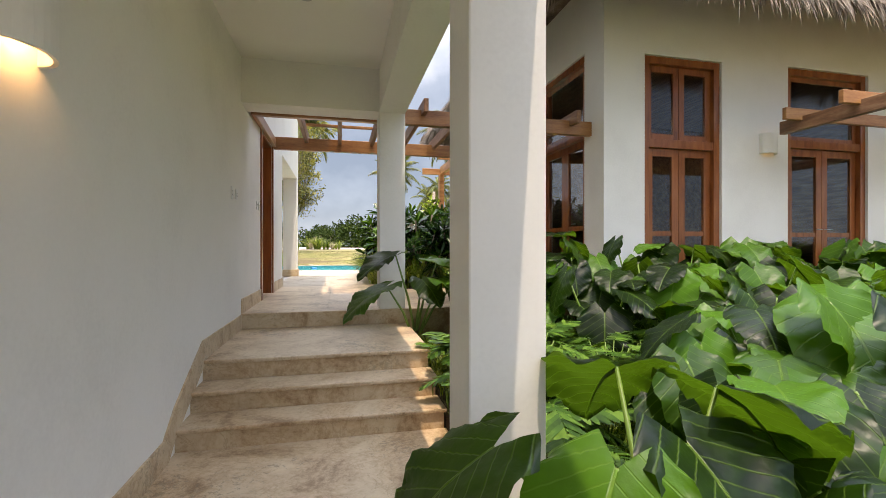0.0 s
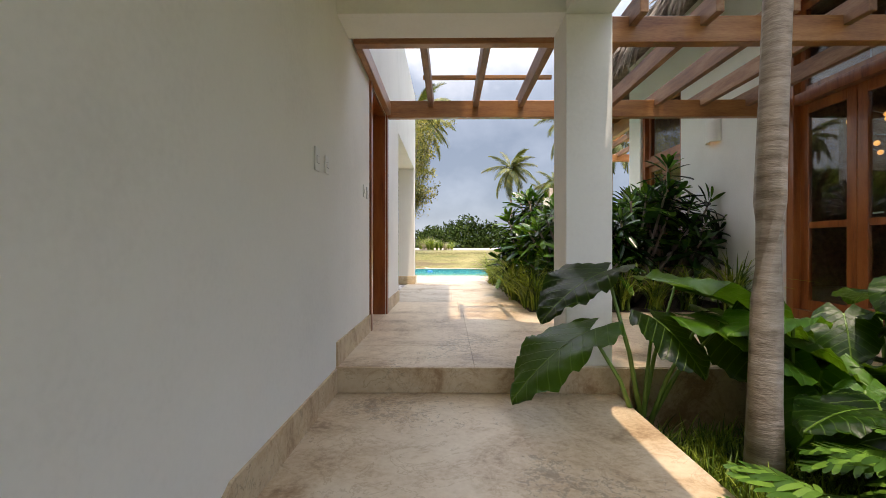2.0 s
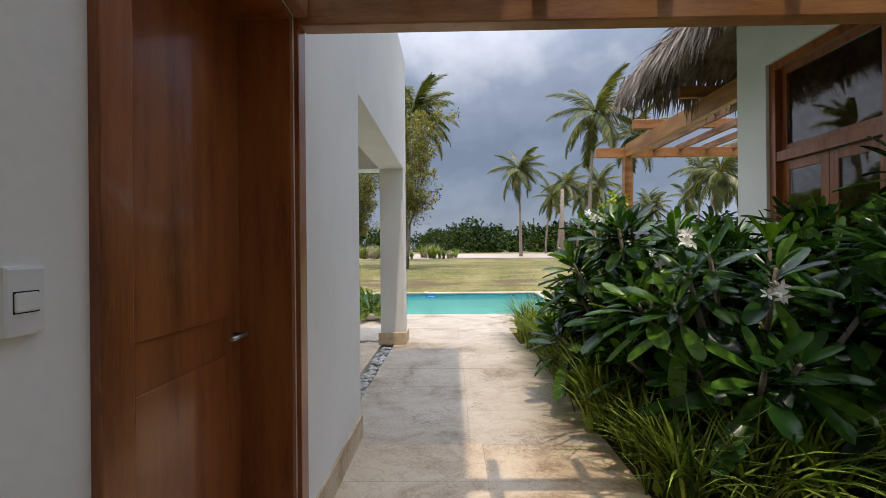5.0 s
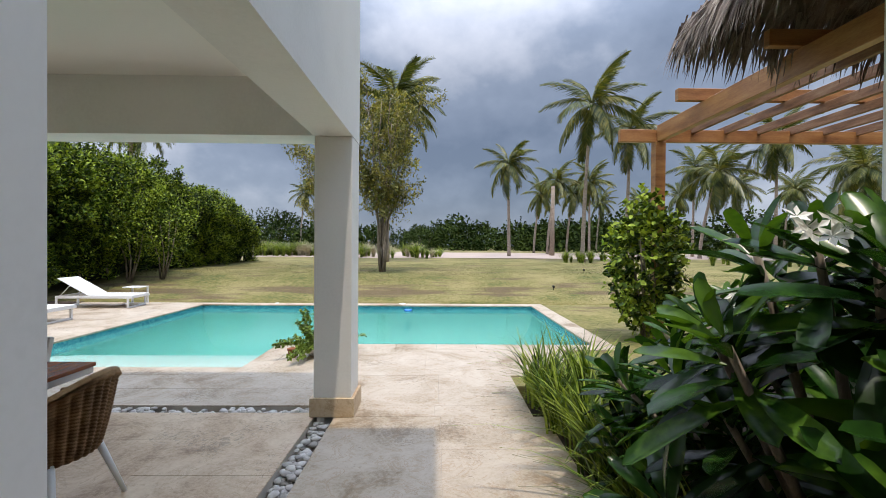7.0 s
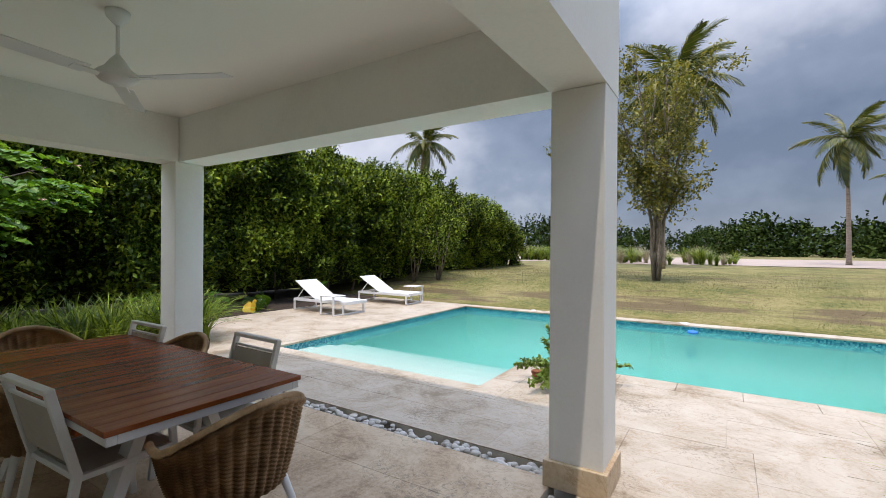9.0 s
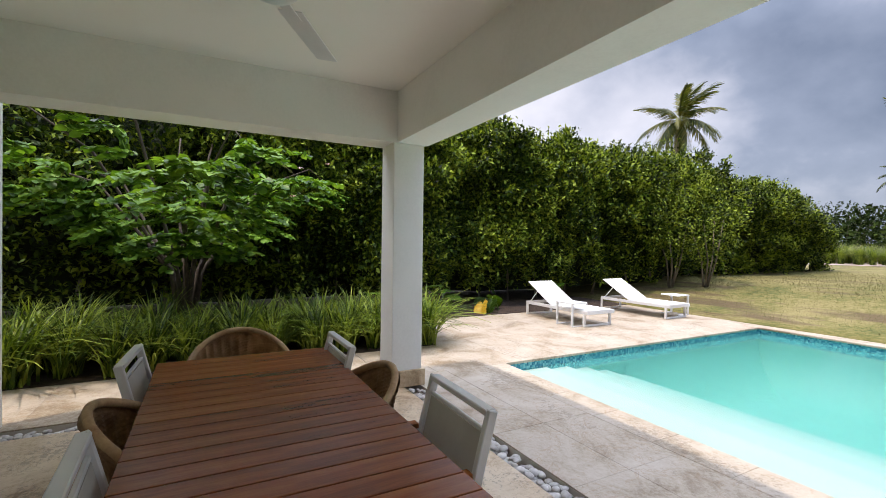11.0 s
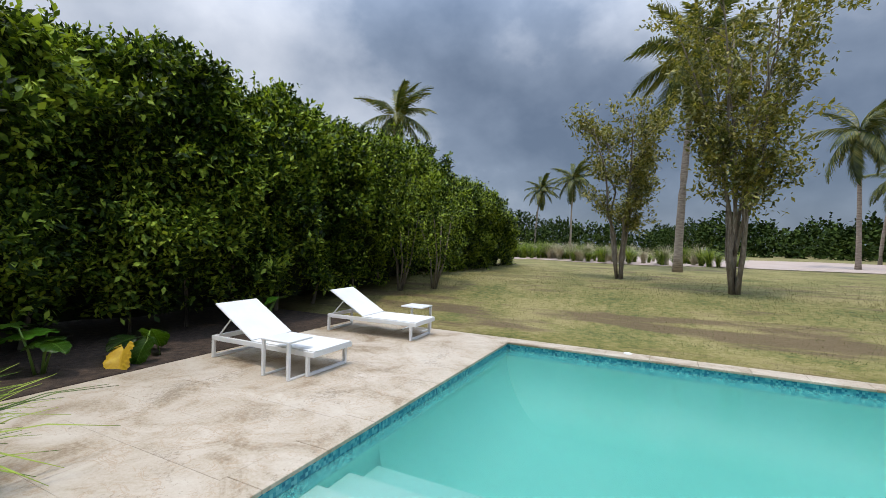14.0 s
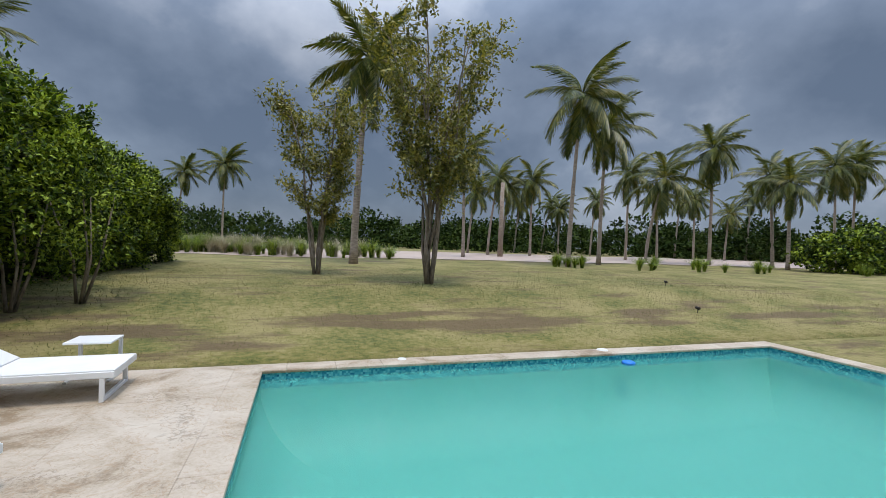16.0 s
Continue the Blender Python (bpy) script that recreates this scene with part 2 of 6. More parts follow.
def lawn_material():
    """Mown grass: green and straw drifts, fine tufts, and bare brown patches."""
    m = bpy.data.materials.new("dry_lawn")
    m.use_nodes = True
    nt = m.node_tree
    L = nt.links.new
    b = nt.nodes["Principled BSDF"]
    geo = nt.nodes.new("ShaderNodeNewGeometry")

    def noise_at(s, detail, stretch=(1, 1, 1)):
        mp = nt.nodes.new("ShaderNodeMapping")
        mp.inputs["Scale"].default_value = stretch
        L(geo.outputs["Position"], mp.inputs["Vector"])
        n = nt.nodes.new("ShaderNodeTexNoise")
        n.inputs["Scale"].default_value = s
        n.inputs["Detail"].default_value = detail
        n.inputs["Roughness"].default_value = 0.65
        L(mp.outputs[0], n.inputs["Vector"])
        return n.outputs[0]

    drift, tuft, bare = noise_at(0.6, 9), noise_at(9, 8), noise_at(0.9, 10, (0.4, 1.6, 1))
    ma = nt.nodes.new("ShaderNodeMath")
    ma.operation = "MULTIPLY_ADD"
    L(tuft, ma.inputs[0])
    ma.inputs[1].default_value = 0.75
    L(drift, ma.inputs[2])
    ramp = nt.nodes.new("ShaderNodeValToRGB")
    r = ramp.color_ramp
    r.elements[0].position, r.elements[0].color = 0.60, (0.045, 0.066, 0.013, 1)
    r.elements[1].position, r.elements[1].color = 1.0, (0.27, 0.225, 0.09, 1)
    for p, c in ((0.74, (0.120, 0.124, 0.028, 1)), (0.87, (0.205, 0.18, 0.055, 1))):
        e = r.elements.new(p)
        e.color = c
    L(ma.outputs[0], ramp.inputs[0])
    mr = nt.nodes.new("ShaderNodeMapRange")
    mr.inputs["From Min"].default_value, mr.inputs["From Max"].default_value = 0.50, 0.60
    mr.inputs["To Max"].default_value = 0.85
    # the worn strip on the bank beside the pool
    sp = nt.nodes.new("ShaderNodeSeparateXYZ")
    L(geo.outputs["Position"], sp.inputs[0])
    bank = nt.nodes.new("ShaderNodeValToRGB")
    e0, e1 = bank.color_ramp.elements
    e0.position, e0.color = 0.0, (0, 0, 0, 1)
    e1.position, e1.color = 1.0, (0, 0, 0, 1)
    for pos, v in ((0.25, 0.0), (0.42, 1.0), (0.60, 0.55), (0.85, 0.0)):
        e = bank.color_ramp.elements.new(pos)
        e.color = (v, v, v, 1)
    ys = nt.nodes.new("ShaderNodeMapRange")
    ys.inputs["From Min"].default_value, ys.inputs["From Max"].default_value = 20.3, 24.3
    L(sp.outputs["Y"], ys.inputs["Value"])
    L(ys.outputs[0], bank.inputs[0])
    worn = nt.nodes.new("ShaderNodeMath")
    worn.operation = "MULTIPLY_ADD"
    L(bank.outputs[0], worn.inputs[0])
    worn.inputs[1].default_value = 0.11
    less = nt.nodes.new("ShaderNodeMath")
    less.operation = "SUBTRACT"
    L(bare, less.inputs[0])
    less.inputs[1].default_value = 0.035
    L(less.outputs[0], worn.inputs[2])
    L(worn.outputs[0], mr.inputs["Value"])
    mx = nt.nodes.new("ShaderNodeMixRGB")
    L(mr.outputs[0], mx.inputs[0])
    L(ramp.outputs[0], mx.inputs[1])
    mx.inputs[2].default_value = (0.115, 0.075, 0.038, 1)
    L(mx.outputs[0], b.inputs["Base Color"])
    b.inputs["Roughness"].default_value = 0.95
    bp = nt.nodes.new("ShaderNodeBump")
    bp.inputs["Strength"].default_value = 0.7
    bp.inputs["Distance"].default_value = 0.04
    L(ma.outputs[0], bp.inputs["Height"])
    L(bp.outputs[0], b.inputs["Normal"])
    return m


GRASS_GROUND = lawn_material()
SAND = material("pink_sand", [(0.40, 0.31, 0.26), (0.48, 0.39, 0.33)], rough=0.95, scale=0.4, fine=20, bump=0.2)
PLASTER_POOL = material("pool_plaster", [(0.112, 0.43, 0.36), (0.132, 0.47, 0.395)], rough=0.6, scale=2, fine=30, bump=0.05)
# step plaster shifts from white to turquoise, painting in the water's absorption
POOL_STEP_DEPTH_TINTS = []
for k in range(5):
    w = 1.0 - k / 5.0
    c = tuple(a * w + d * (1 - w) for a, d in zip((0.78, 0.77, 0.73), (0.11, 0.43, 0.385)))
    POOL_STEP_DEPTH_TINTS.append(material("pool_step_depth_tint", [tuple(0.94 * v for v in c), c], rough=0.6, scale=2, fine=30, bump=0.05))
WHITE_METAL = material("white_powder_coat", [(0.74, 0.74, 0.73), (0.80, 0.80, 0.79)], rough=0.4, scale=3, fine=90, bump=0.03)
FABRIC_WHITE = material("white_sling_mesh", [(0.72, 0.72, 0.71), (0.80, 0.80, 0.79)], rough=0.85, scale=4, fine=420, bump=0.2, dist=0.002)
FABRIC_TAUPE = material("taupe_sling_mesh", [(0.46, 0.42, 0.37), (0.56, 0.52, 0.46)], rough=0.85, scale=4, fine=420, bump=0.2, dist=0.002)
WICKER = material("honey_wicker", [(0.22, 0.12, 0.055), (0.42, 0.26, 0.13), (0.56, 0.38, 0.21)], rough=0.6, scale=9, fine=90, bump=0.2, island=0.2)
THATCH = material("dry_palm_thatch", [(0.085, 0.060, 0.046), (0.24, 0.185, 0.145), (0.43, 0.36, 0.29)], rough=0.9, scale=5, fine=60, bump=0.3, island=0.25)
PEBBLE = material("river_pebble", [(0.33, 0.30, 0.27), (0.52, 0.49, 0.45), (0.66, 0.63, 0.58)], rough=0.6, scale=8, fine=60, bump=0.1, island=0.3)
PLASTIC = plain("white_plastic", (0.78, 0.78, 0.75), 0.35)
LAMP_GLOW = plain("warm_bulb", (1.0, 0.55, 0.2), 0.5, emit=1.6)
GLOBE_GLOW = plain("amber_globe", (1.0, 0.5, 0.16), 0.3, emit=0.5)
DARK = plain("dark_recess", (0.02, 0.018, 0.016), 0.8)
STEEL = plain("brushed_steel", (0.55, 0.54, 0.52), 0.35, 1.0)


def glass_material():
    m = bpy.data.materials.new("window_glass")
    m.use_nodes = True
    b = m.node_tree.nodes["Principled BSDF"]
    b.inputs["Base Color"].default_value = (0.93, 0.96, 0.95, 1)
    b.inputs["Roughness"].default_value = 0.01
    b.inputs["Transmission Weight"].default_value = 1.0
    b.inputs["IOR"].default_value = 1.5
    return m


GLASS = glass_material()


def water_material():
    m = bpy.data.materials.new("milky_pool_water")
    m.use_nodes = True
    nt = m.node_tree
    L = nt.links.new
    b = nt.nodes["Principled BSDF"]
    b.inputs["Base Color"].default_value = (0.100, 0.42, 0.352, 1)
    b.inputs["Roughness"].default_value = 0.06
    b.inputs["IOR"].default_value = 1.33
    geo = nt.nodes.new("ShaderNodeNewGeometry")
    n = nt.nodes.new("ShaderNodeTexNoise")
    n.inputs["Scale"].default_value = 5.5
    n.inputs["Detail"].default_value = 3
    n.inputs["Distortion"].default_value = 0.6
    L(geo.outputs["Position"], n.inputs["Vector"])
    bp = nt.nodes.new("ShaderNodeBump")
    bp.inputs["Strength"].default_value = 0.12
    bp.inputs["Distance"].default_value = 0.03
    L(n.outputs[0], bp.inputs["Height"])
    L(bp.outputs[0], b.inputs["Normal"])
    tr = nt.nodes.new("ShaderNodeBsdfTransparent")
    tr.inputs["Color"].default_value = (0.95, 1.0, 1.0, 1)
    mx = nt.nodes.new("ShaderNodeMixShader")
    mx.inputs[0].default_value = 0.60
    L(b.outputs[0], mx.inputs[1])
    L(tr.outputs[0], mx.inputs[2])
    L(mx.outputs[0], nt.nodes["Material Output"].inputs["Surface"])
    return m


WATER = water_material()


def mosaic_material():
    m = bpy.data.materials.new("blue_mosaic")
    m.use_nodes = True
    nt = m.node_tree
    L = nt.links.new
    b = nt.nodes["Principled BSDF"]
    geo = nt.nodes.new("ShaderNodeNewGeometry")
    v = nt.nodes.new("ShaderNodeVectorMath")
    v.operation = "SNAP"
    v.inputs[1].default_value = (0.027, 0.027, 0.027)
    L(geo.outputs["Position"], v.inputs[0])
    w = nt.nodes.new("ShaderNodeTexWhiteNoise")
    w.noise_dimensions = "3D"
    L(v.outputs[0], w.inputs["Vector"])
    ramp = nt.nodes.new("ShaderNodeValToRGB")
    r = ramp.color_ramp
    r.elements[0].color = (0.015, 0.17, 0.27, 1)
    r.elements[1].color = (0.15, 0.52, 0.57, 1)
    e = r.elements.new(0.5)
    e.color = (0.045, 0.34, 0.42, 1)
    L(w.outputs["Value"], ramp.inputs[0])
    L(ramp.outputs[0], b.inputs["Base Color"])
    b.inputs["Roughness"].default_value = 0.15
    return m


MOSAIC = mosaic_material()


# ---- building blocks ----
def finish(name, bm, mat, smooth=False):
    me = bpy.data.meshes.new(name)
    bm.normal_update()
    bm.to_mesh(me)
    bm.free()
    if mat:
        me.materials.append(mat)
    if smooth:
        for p in me.polygons:
            p.use_smooth = True
    return me


def part(name, bm, mat, parent=None, label="", smooth=False):
    """Links a bmesh, or a finished mesh, as one object under a thing."""
    me = bm if isinstance(bm, bpy.types.Mesh) else finish(name, bm, mat, smooth)
    ob = new(name, me)
    ob.parent = parent
    if label:
        ob["label"] = label
    return ob


def thing(name, label, category, group="", at=None):
    ob = new(name)
    ob.empty_display_size = 0.1
    if at is not None:
        ob.matrix_basis = at
    return tagged(ob, label, category, group)


def structure(name, bm, mat, label="", category="", smooth=False):
    return tagged(part(name, bm, mat, None, "", smooth), label, category, "", "structure")


def box(bm, x0, x1, y0, y1, z0, z1, bevel=0.0):
    r = bmesh.ops.create_cube(bm, size=1.0, matrix=Matrix.Translation(((x0 + x1) / 2, (y0 + y1) / 2, (z0 + z1) / 2)) @ Matrix.Diagonal((x1 - x0, y1 - y0, z1 - z0, 1)))
    if bevel:
        es = {e for v in r["verts"] for e in v.link_edges}
        bmesh.ops.bevel(bm, geom=list(es), offset=bevel, segments=2, affect="EDGES", profile=0.5)
    return r


def boxed(*a, **k):
    bm = bmesh.new()
    box(bm, *a, **k)
    return bm


def sweep(bm, pts, radii, seg=8, cap=True, squash=1.0):
    """A tube along points."""
    rings = []
    n = len(pts)
    up = Vector((0, 0, 1))
    for i, p in enumerate(pts):
        d = (Vector(pts[min(i + 1, n - 1)]) - Vector(pts[max(i - 1, 0)])).normalized()
        a = d.cross(up)
        if a.length < 0.05:
            a = d.cross(Vector((0, 1, 0)))
        a.normalize()
        b = d.cross(a).normalized()
        r = radii[i] if isinstance(radii, (list, tuple)) else radii
        rings.append([bm.verts.new(Vector(p) + a * (r * math.cos(t)) + b * (r * squash * math.sin(t))) for t in [2 * math.pi * k / seg for k in range(seg)]])
    for i in range(n - 1):
        for k in range(seg):
            f = bm.faces.new((rings[i][k], rings[i][(k + 1) % seg], rings[i + 1][(k + 1) % seg], rings[i + 1][k]))
            f.smooth = True
    if cap:
        bm.faces.new(rings[0][::-1])
        bm.faces.new(rings[-1])
    return bm


def lathe(bm, profile, seg=24, at=(0, 0, 0)):
    rings = []
    for r, z in profile:
        rings.append([bm.verts.new((at[0] + r * math.cos(2 * math.pi * k / seg), at[1] + r * math.sin(2 * math.pi * k / seg), at[2] + z)) for k in range(seg)])
    for i in range(len(rings) - 1):
        for k in range(seg):
            f = bm.faces.new((rings[i][k], rings[i][(k + 1) % seg], rings[i + 1][(k + 1) % seg], rings[i + 1][k]))
            f.smooth = True
    return bm


def beam(bm, p, q, w, h, bevel=0.006):
    """A squared timber from p to q, its underside on the line."""
    p, q = Vector(p), Vector(q)
    d = q - p
    length = d.length
    m = Matrix.Translation((p + q) / 2 + Vector((0, 0, h / 2))) @ d.to_track_quat("X", "Z").to_matrix().to_4x4()
    r = bmesh.ops.create_cube(bm, size=1.0, matrix=m @ Matrix.Diagonal((length, w, h, 1)))
    if bevel:
        es = {e for v in r["verts"] for e in v.link_edges}
        bmesh.ops.bevel(bm, geom=list(es), offset=bevel, segments=1, affect="EDGES")
    return bm


def scatter(name, template, faces, P, U, N, S, mat, smooth=False):
    """One mesh of many leaves: the template (along, across, out) set at P, along U, facing N, scaled by S (along, across)."""
    P, U, N = np.asarray(P, float), np.asarray(U, float), np.asarray(N, float)
    S = np.asarray(S, float)
    U = U / np.maximum(np.linalg.norm(U, axis=1, keepdims=True), 1e-6)
    V = np.cross(N, U)
    V = V / np.maximum(np.linalg.norm(V, axis=1, keepdims=True), 1e-6)
    N = np.cross(U, V)
    T = np.asarray(template, float)
    k, n = len(T), len(P)
    co = P[:, None] + U[:, None] * (T[None, :, 0:1] * S[:, None, 0:1]) + V[:, None] * (T[None, :, 1:2] * S[:, None, 1:2]) + N[:, None] * (T[None, :, 2:3] * S[:, None, 0:1])
    me = bpy.data.meshes.new(name)
    F = []
    me.vertices.add(n * k)
    me.vertices.foreach_set("co", co.reshape(-1))
    sizes = np.array([len(f) for f in faces])
    flat = np.concatenate([np.array(f) for f in faces])
    loops = (flat[None, :] + (np.arange(n) * k)[:, None]).reshape(-1)
    totals = np.tile(sizes, n)
    me.loops.add(len(loops))
    me.loops.foreach_set("vertex_index", loops.astype(np.int32))
    me.polygons.add(len(totals))
    starts = np.concatenate([[0], np.cumsum(totals)[:-1]])
    me.polygons.foreach_set("loop_start", starts.astype(np.int32))
    me.update(calc_edges=True)
    me.validate()
    me.materials.append(mat)
    if smooth:
        me.polygons.foreach_set("use_smooth", np.ones(len(totals), bool))
    return me


def turn_z(a):
    return Matrix.Rotation(a, 4, "Z")


# ---- the setting ----
X_WALL, Y_WALL_END = -0.585, 9.12
Z_LOW = -0.63
LEVELS = [-0.48, -0.33, -0.17]
NOSE_Y = [3.41, 3.725, 4.03]
X_EDGE = 0.94
POOL = dict(x0=-5.81, x1=2.64, xi=-2.25, y0=13.84, yi=15.17, y1=19.72)
LAWN_Y = 20.03


def build_house():
    bm = bmesh.new()
    # wall of the passage, broken by the doorway
    box(bm, X_WALL - 0.30, X_WALL, -6.0, 6.80, -0.9, 2.85)
    box(bm, X_WALL - 0.30, X_WALL, 6.80, 7.80, 2.37, 4.2)
    box(bm, X_WALL - 0.30, X_WALL, 7.80, Y_WALL_END, -0.3, 4.2)
    box(bm, X_WALL - 0.30, X_WALL, -6.0, 6.80, 2.85, 4.2)
    structure("wall_west", bm, PLASTER, "smooth white plastered house wall beside the steps", "wall")
    bm = bmesh.new()
    box(bm, -5.95, X_WALL - 0.30, Y_WALL_END - 0.25, Y_WALL_END, -0.3, 4.2)
    structure("wall_south_of_patio", bm, PLASTER, "white plastered wall closing the covered patio", "wall")
    bm = boxed(-1.6, -0.9, 6.4, 8.0, -0.3, 2.6)
    structure("wall_behind_door", bm, PLASTER, "plain wall behind the doorway", "wall")
    bm = bmesh.new()
    box(bm, X_WALL, 1.22, -6.3, -6.0, -0.9, 4.2)
    structure("wall_south", bm, PLASTER, "plain white wall closing the passage", "wall")
    # ceiling and roof of the passage
    bm = boxed(X_WALL, X_EDGE, -6.0, 5.49, 2.85, 3.0)
    structure("ceiling_passage", bm, CEILING, "cream painted ceiling of the open passage", "ceiling")
    bm = bmesh.new()
    # lintel runs on upward out of view, only to throw the walkway's shade edge
    box(bm, X_WALL, 1.25, 5.49, 5.84, 2.345, 6.5)
    box(bm, X_EDGE, 1.25, -6.0, 5.49, 2.345, 4.2)
    box(bm, X_WALL, X_EDGE, -6.0, 5.49, 3.0, 3.2)
    structure("beam_passage", bm, PLASTER, "white plastered edge beam and lintel of the passage, raised unseen to cast shade", "beam")
    # patio roof
    for q in ((-0.945, -0.597, Y_WALL_END, 12.612, 2.52, 4.2), (-5.48, -0.945, 12.255, 12.60, 2.52, 4.2), (-5.825, -5.48, Y_WALL_END, 12.58, 2.52, 4.2)):
        structure("beam_patio", boxed(*q), PLASTER, "white plastered edge beam of the patio roof", "beam")
    bm = boxed(-5.48, -0.945, Y_WALL_END, 12.26, 3.04, 3.22)
    structure("ceiling_patio", bm, CEILING, "cream painted patio ceiling", "ceiling")
    # assumed upper storey, out of view above the passage; its slab casts the terrace shade
    bm = bmesh.new()
    box(bm, -3.6, -0.9, -6.0, 9.6, 4.2, 6.8)
    structure("wall_under_shade_slab", bm, PLASTER, "unseen plain white block assumed under the shading roof slab", "wall")
    bm = boxed(-4.2, 0.58, -6.6, 10.27, 6.8, 7.0)
    structure("roof_shade_slab", bm, PLASTER, "unseen flat roof slab assumed over the house to shade the terrace", "roof")


def column(x0, x1, y0, y1, z0, z1, plinth):
    bm = bmesh.new()
    box(bm, x0, x1, y0, y1, z0, z1, 0.008)
    col = structure("column", bm, PLASTER, "square white plastered column with a stone plinth", "column")
    if plinth:
        p = 0.03
        part("plinth", boxed(x0 - p, x1 + p, y0 - p, y1 + p, z0, z0 + 0.17, bevel=0.006), STONE_SKIRT, col, "beige stone plinth")
    return col


def build_columns():
    column(X_EDGE, 1.25, 1.735, 2.035, Z_LOW, 2.345, False)
    column(X_EDGE, 1.25, 5.50, 5.84, 0.0, 2.345, False)
    column(-0.94, -0.60, 12.27, 12.61, 0.0, 2.52, True)
    column(-5.82, -5.48, 12.22, 12.56, 0.0, 2.52, True)


def build_steps():
    fl = structure("floor_lower", boxed(X_WALL, 1.26, -6.0, NOSE_Y[0] + 0.02, Z_LOW - 0.2, Z_LOW), STONE, "polished beige coral stone floor of the passage", "floor")
    zs = LEVELS
    for i in range(3):
        bm = boxed(X_WALL, 1.245, NOSE_Y[i] + 0.02, (NOSE_Y[i + 1] + 0.02) if i < 2 else 5.49, Z_LOW - 0.2, zs[i] - 0.03)
        st = structure("step", bm, STONE_SKIRT, "beige coral stone step with a rounded nosing", "step")
        part("tread", boxed(X_WALL, 1.265, NOSE_Y[i], (NOSE_Y[i + 1] + 0.018) if i < 2 else 5.488, zs[i] - 0.03, zs[i], bevel=0.008), STONE, st, "worn beige stone tread")
    # skirting along the wall, following the steps
    bm = bmesh.new()
    pts = [(-6.0, Z_LOW), (3.22, Z_LOW), (3.41, -0.48), (4.03, -0.17), (5.47, -0.17)]
    for (ya, za), (yb, zb) in zip(pts, pts[1:]):
        h = 0.16
        vs = [bm.verts.new((x, y, z)) for x in (X_WALL, X_WALL + 0.014) for y, z in ((ya, za - 0.05), (yb, zb - 0.05), (yb, zb + h), (ya, za + h))]
        for f in ((4, 5, 6, 7), (3, 2, 1, 0), (7, 6, 2, 3), (0, 1, 5, 4), (1, 2, 6, 5), (0, 4, 7, 3)):
            bm.faces.new([vs[k] for k in f])
    box(bm, X_WALL, X_WALL + 0.014, 5.47, 6.705, 0.0, 0.16)
    box(bm, X_WALL, X_WALL + 0.014, 7.895, Y_WALL_END + 0.014, 0.0, 0.16)
    structure("baseboard", bm, STONE_SKIRT, "beige stone baseboard along the wall", "baseboard")


def build_ground():
    bm = bmesh.new()
    xs = [-400, -200, -120, -80, -60, -45] + [-35 + 1.5 * i for i in range(47)] + [45, 60, 80, 120, 200, 400]
    ys = [-400, -200, -80, -30, -12, 0, 6, 10, 14, 18, 19.6, LAWN_Y - 0.01] + [LAWN_Y + 0.01 + 1.2 * i for i in range(28)] + [60, 75, 90, 120, 160, 220, 320, 600]

    def height(x, y):
        if y < LAWN_Y:
            return -1.6
        t = min((y - LAWN_Y) / 6.0, 1.0)
        z = -0.06 + 0.55 * (t * t * (3 - 2 * t))
        z += 0.10 * noise.noise((x * 0.14, y * 0.14, 0.0)) * t
        return z + max(0.0, min((y - 30) * 0.006, 0.25))

    grid = [[bm.verts.new((x, y, height(x, y))) for x in xs] for y in ys]
    for j in range(len(ys) - 1):
        for i in range(len(xs) - 1):
            bm.faces.new((grid[j][i], grid[j][i + 1], grid[j + 1][i + 1], grid[j + 1][i]))
    structure("ground", bm, GRASS_GROUND, "sun-dried green and straw lawn rising gently", "lawn", True)


def lawn_height(x, y):
    t = min(max((y - LAWN_Y) / 6.0, 0), 1.0)
    return -0.06 + 0.55 * (t * t * (3 - 2 * t)) + 0.10 * noise.noise((x * 0.14, y * 0.14, 0.0)) * t + max(0.0, min((y - 30) * 0.006, 0.25))


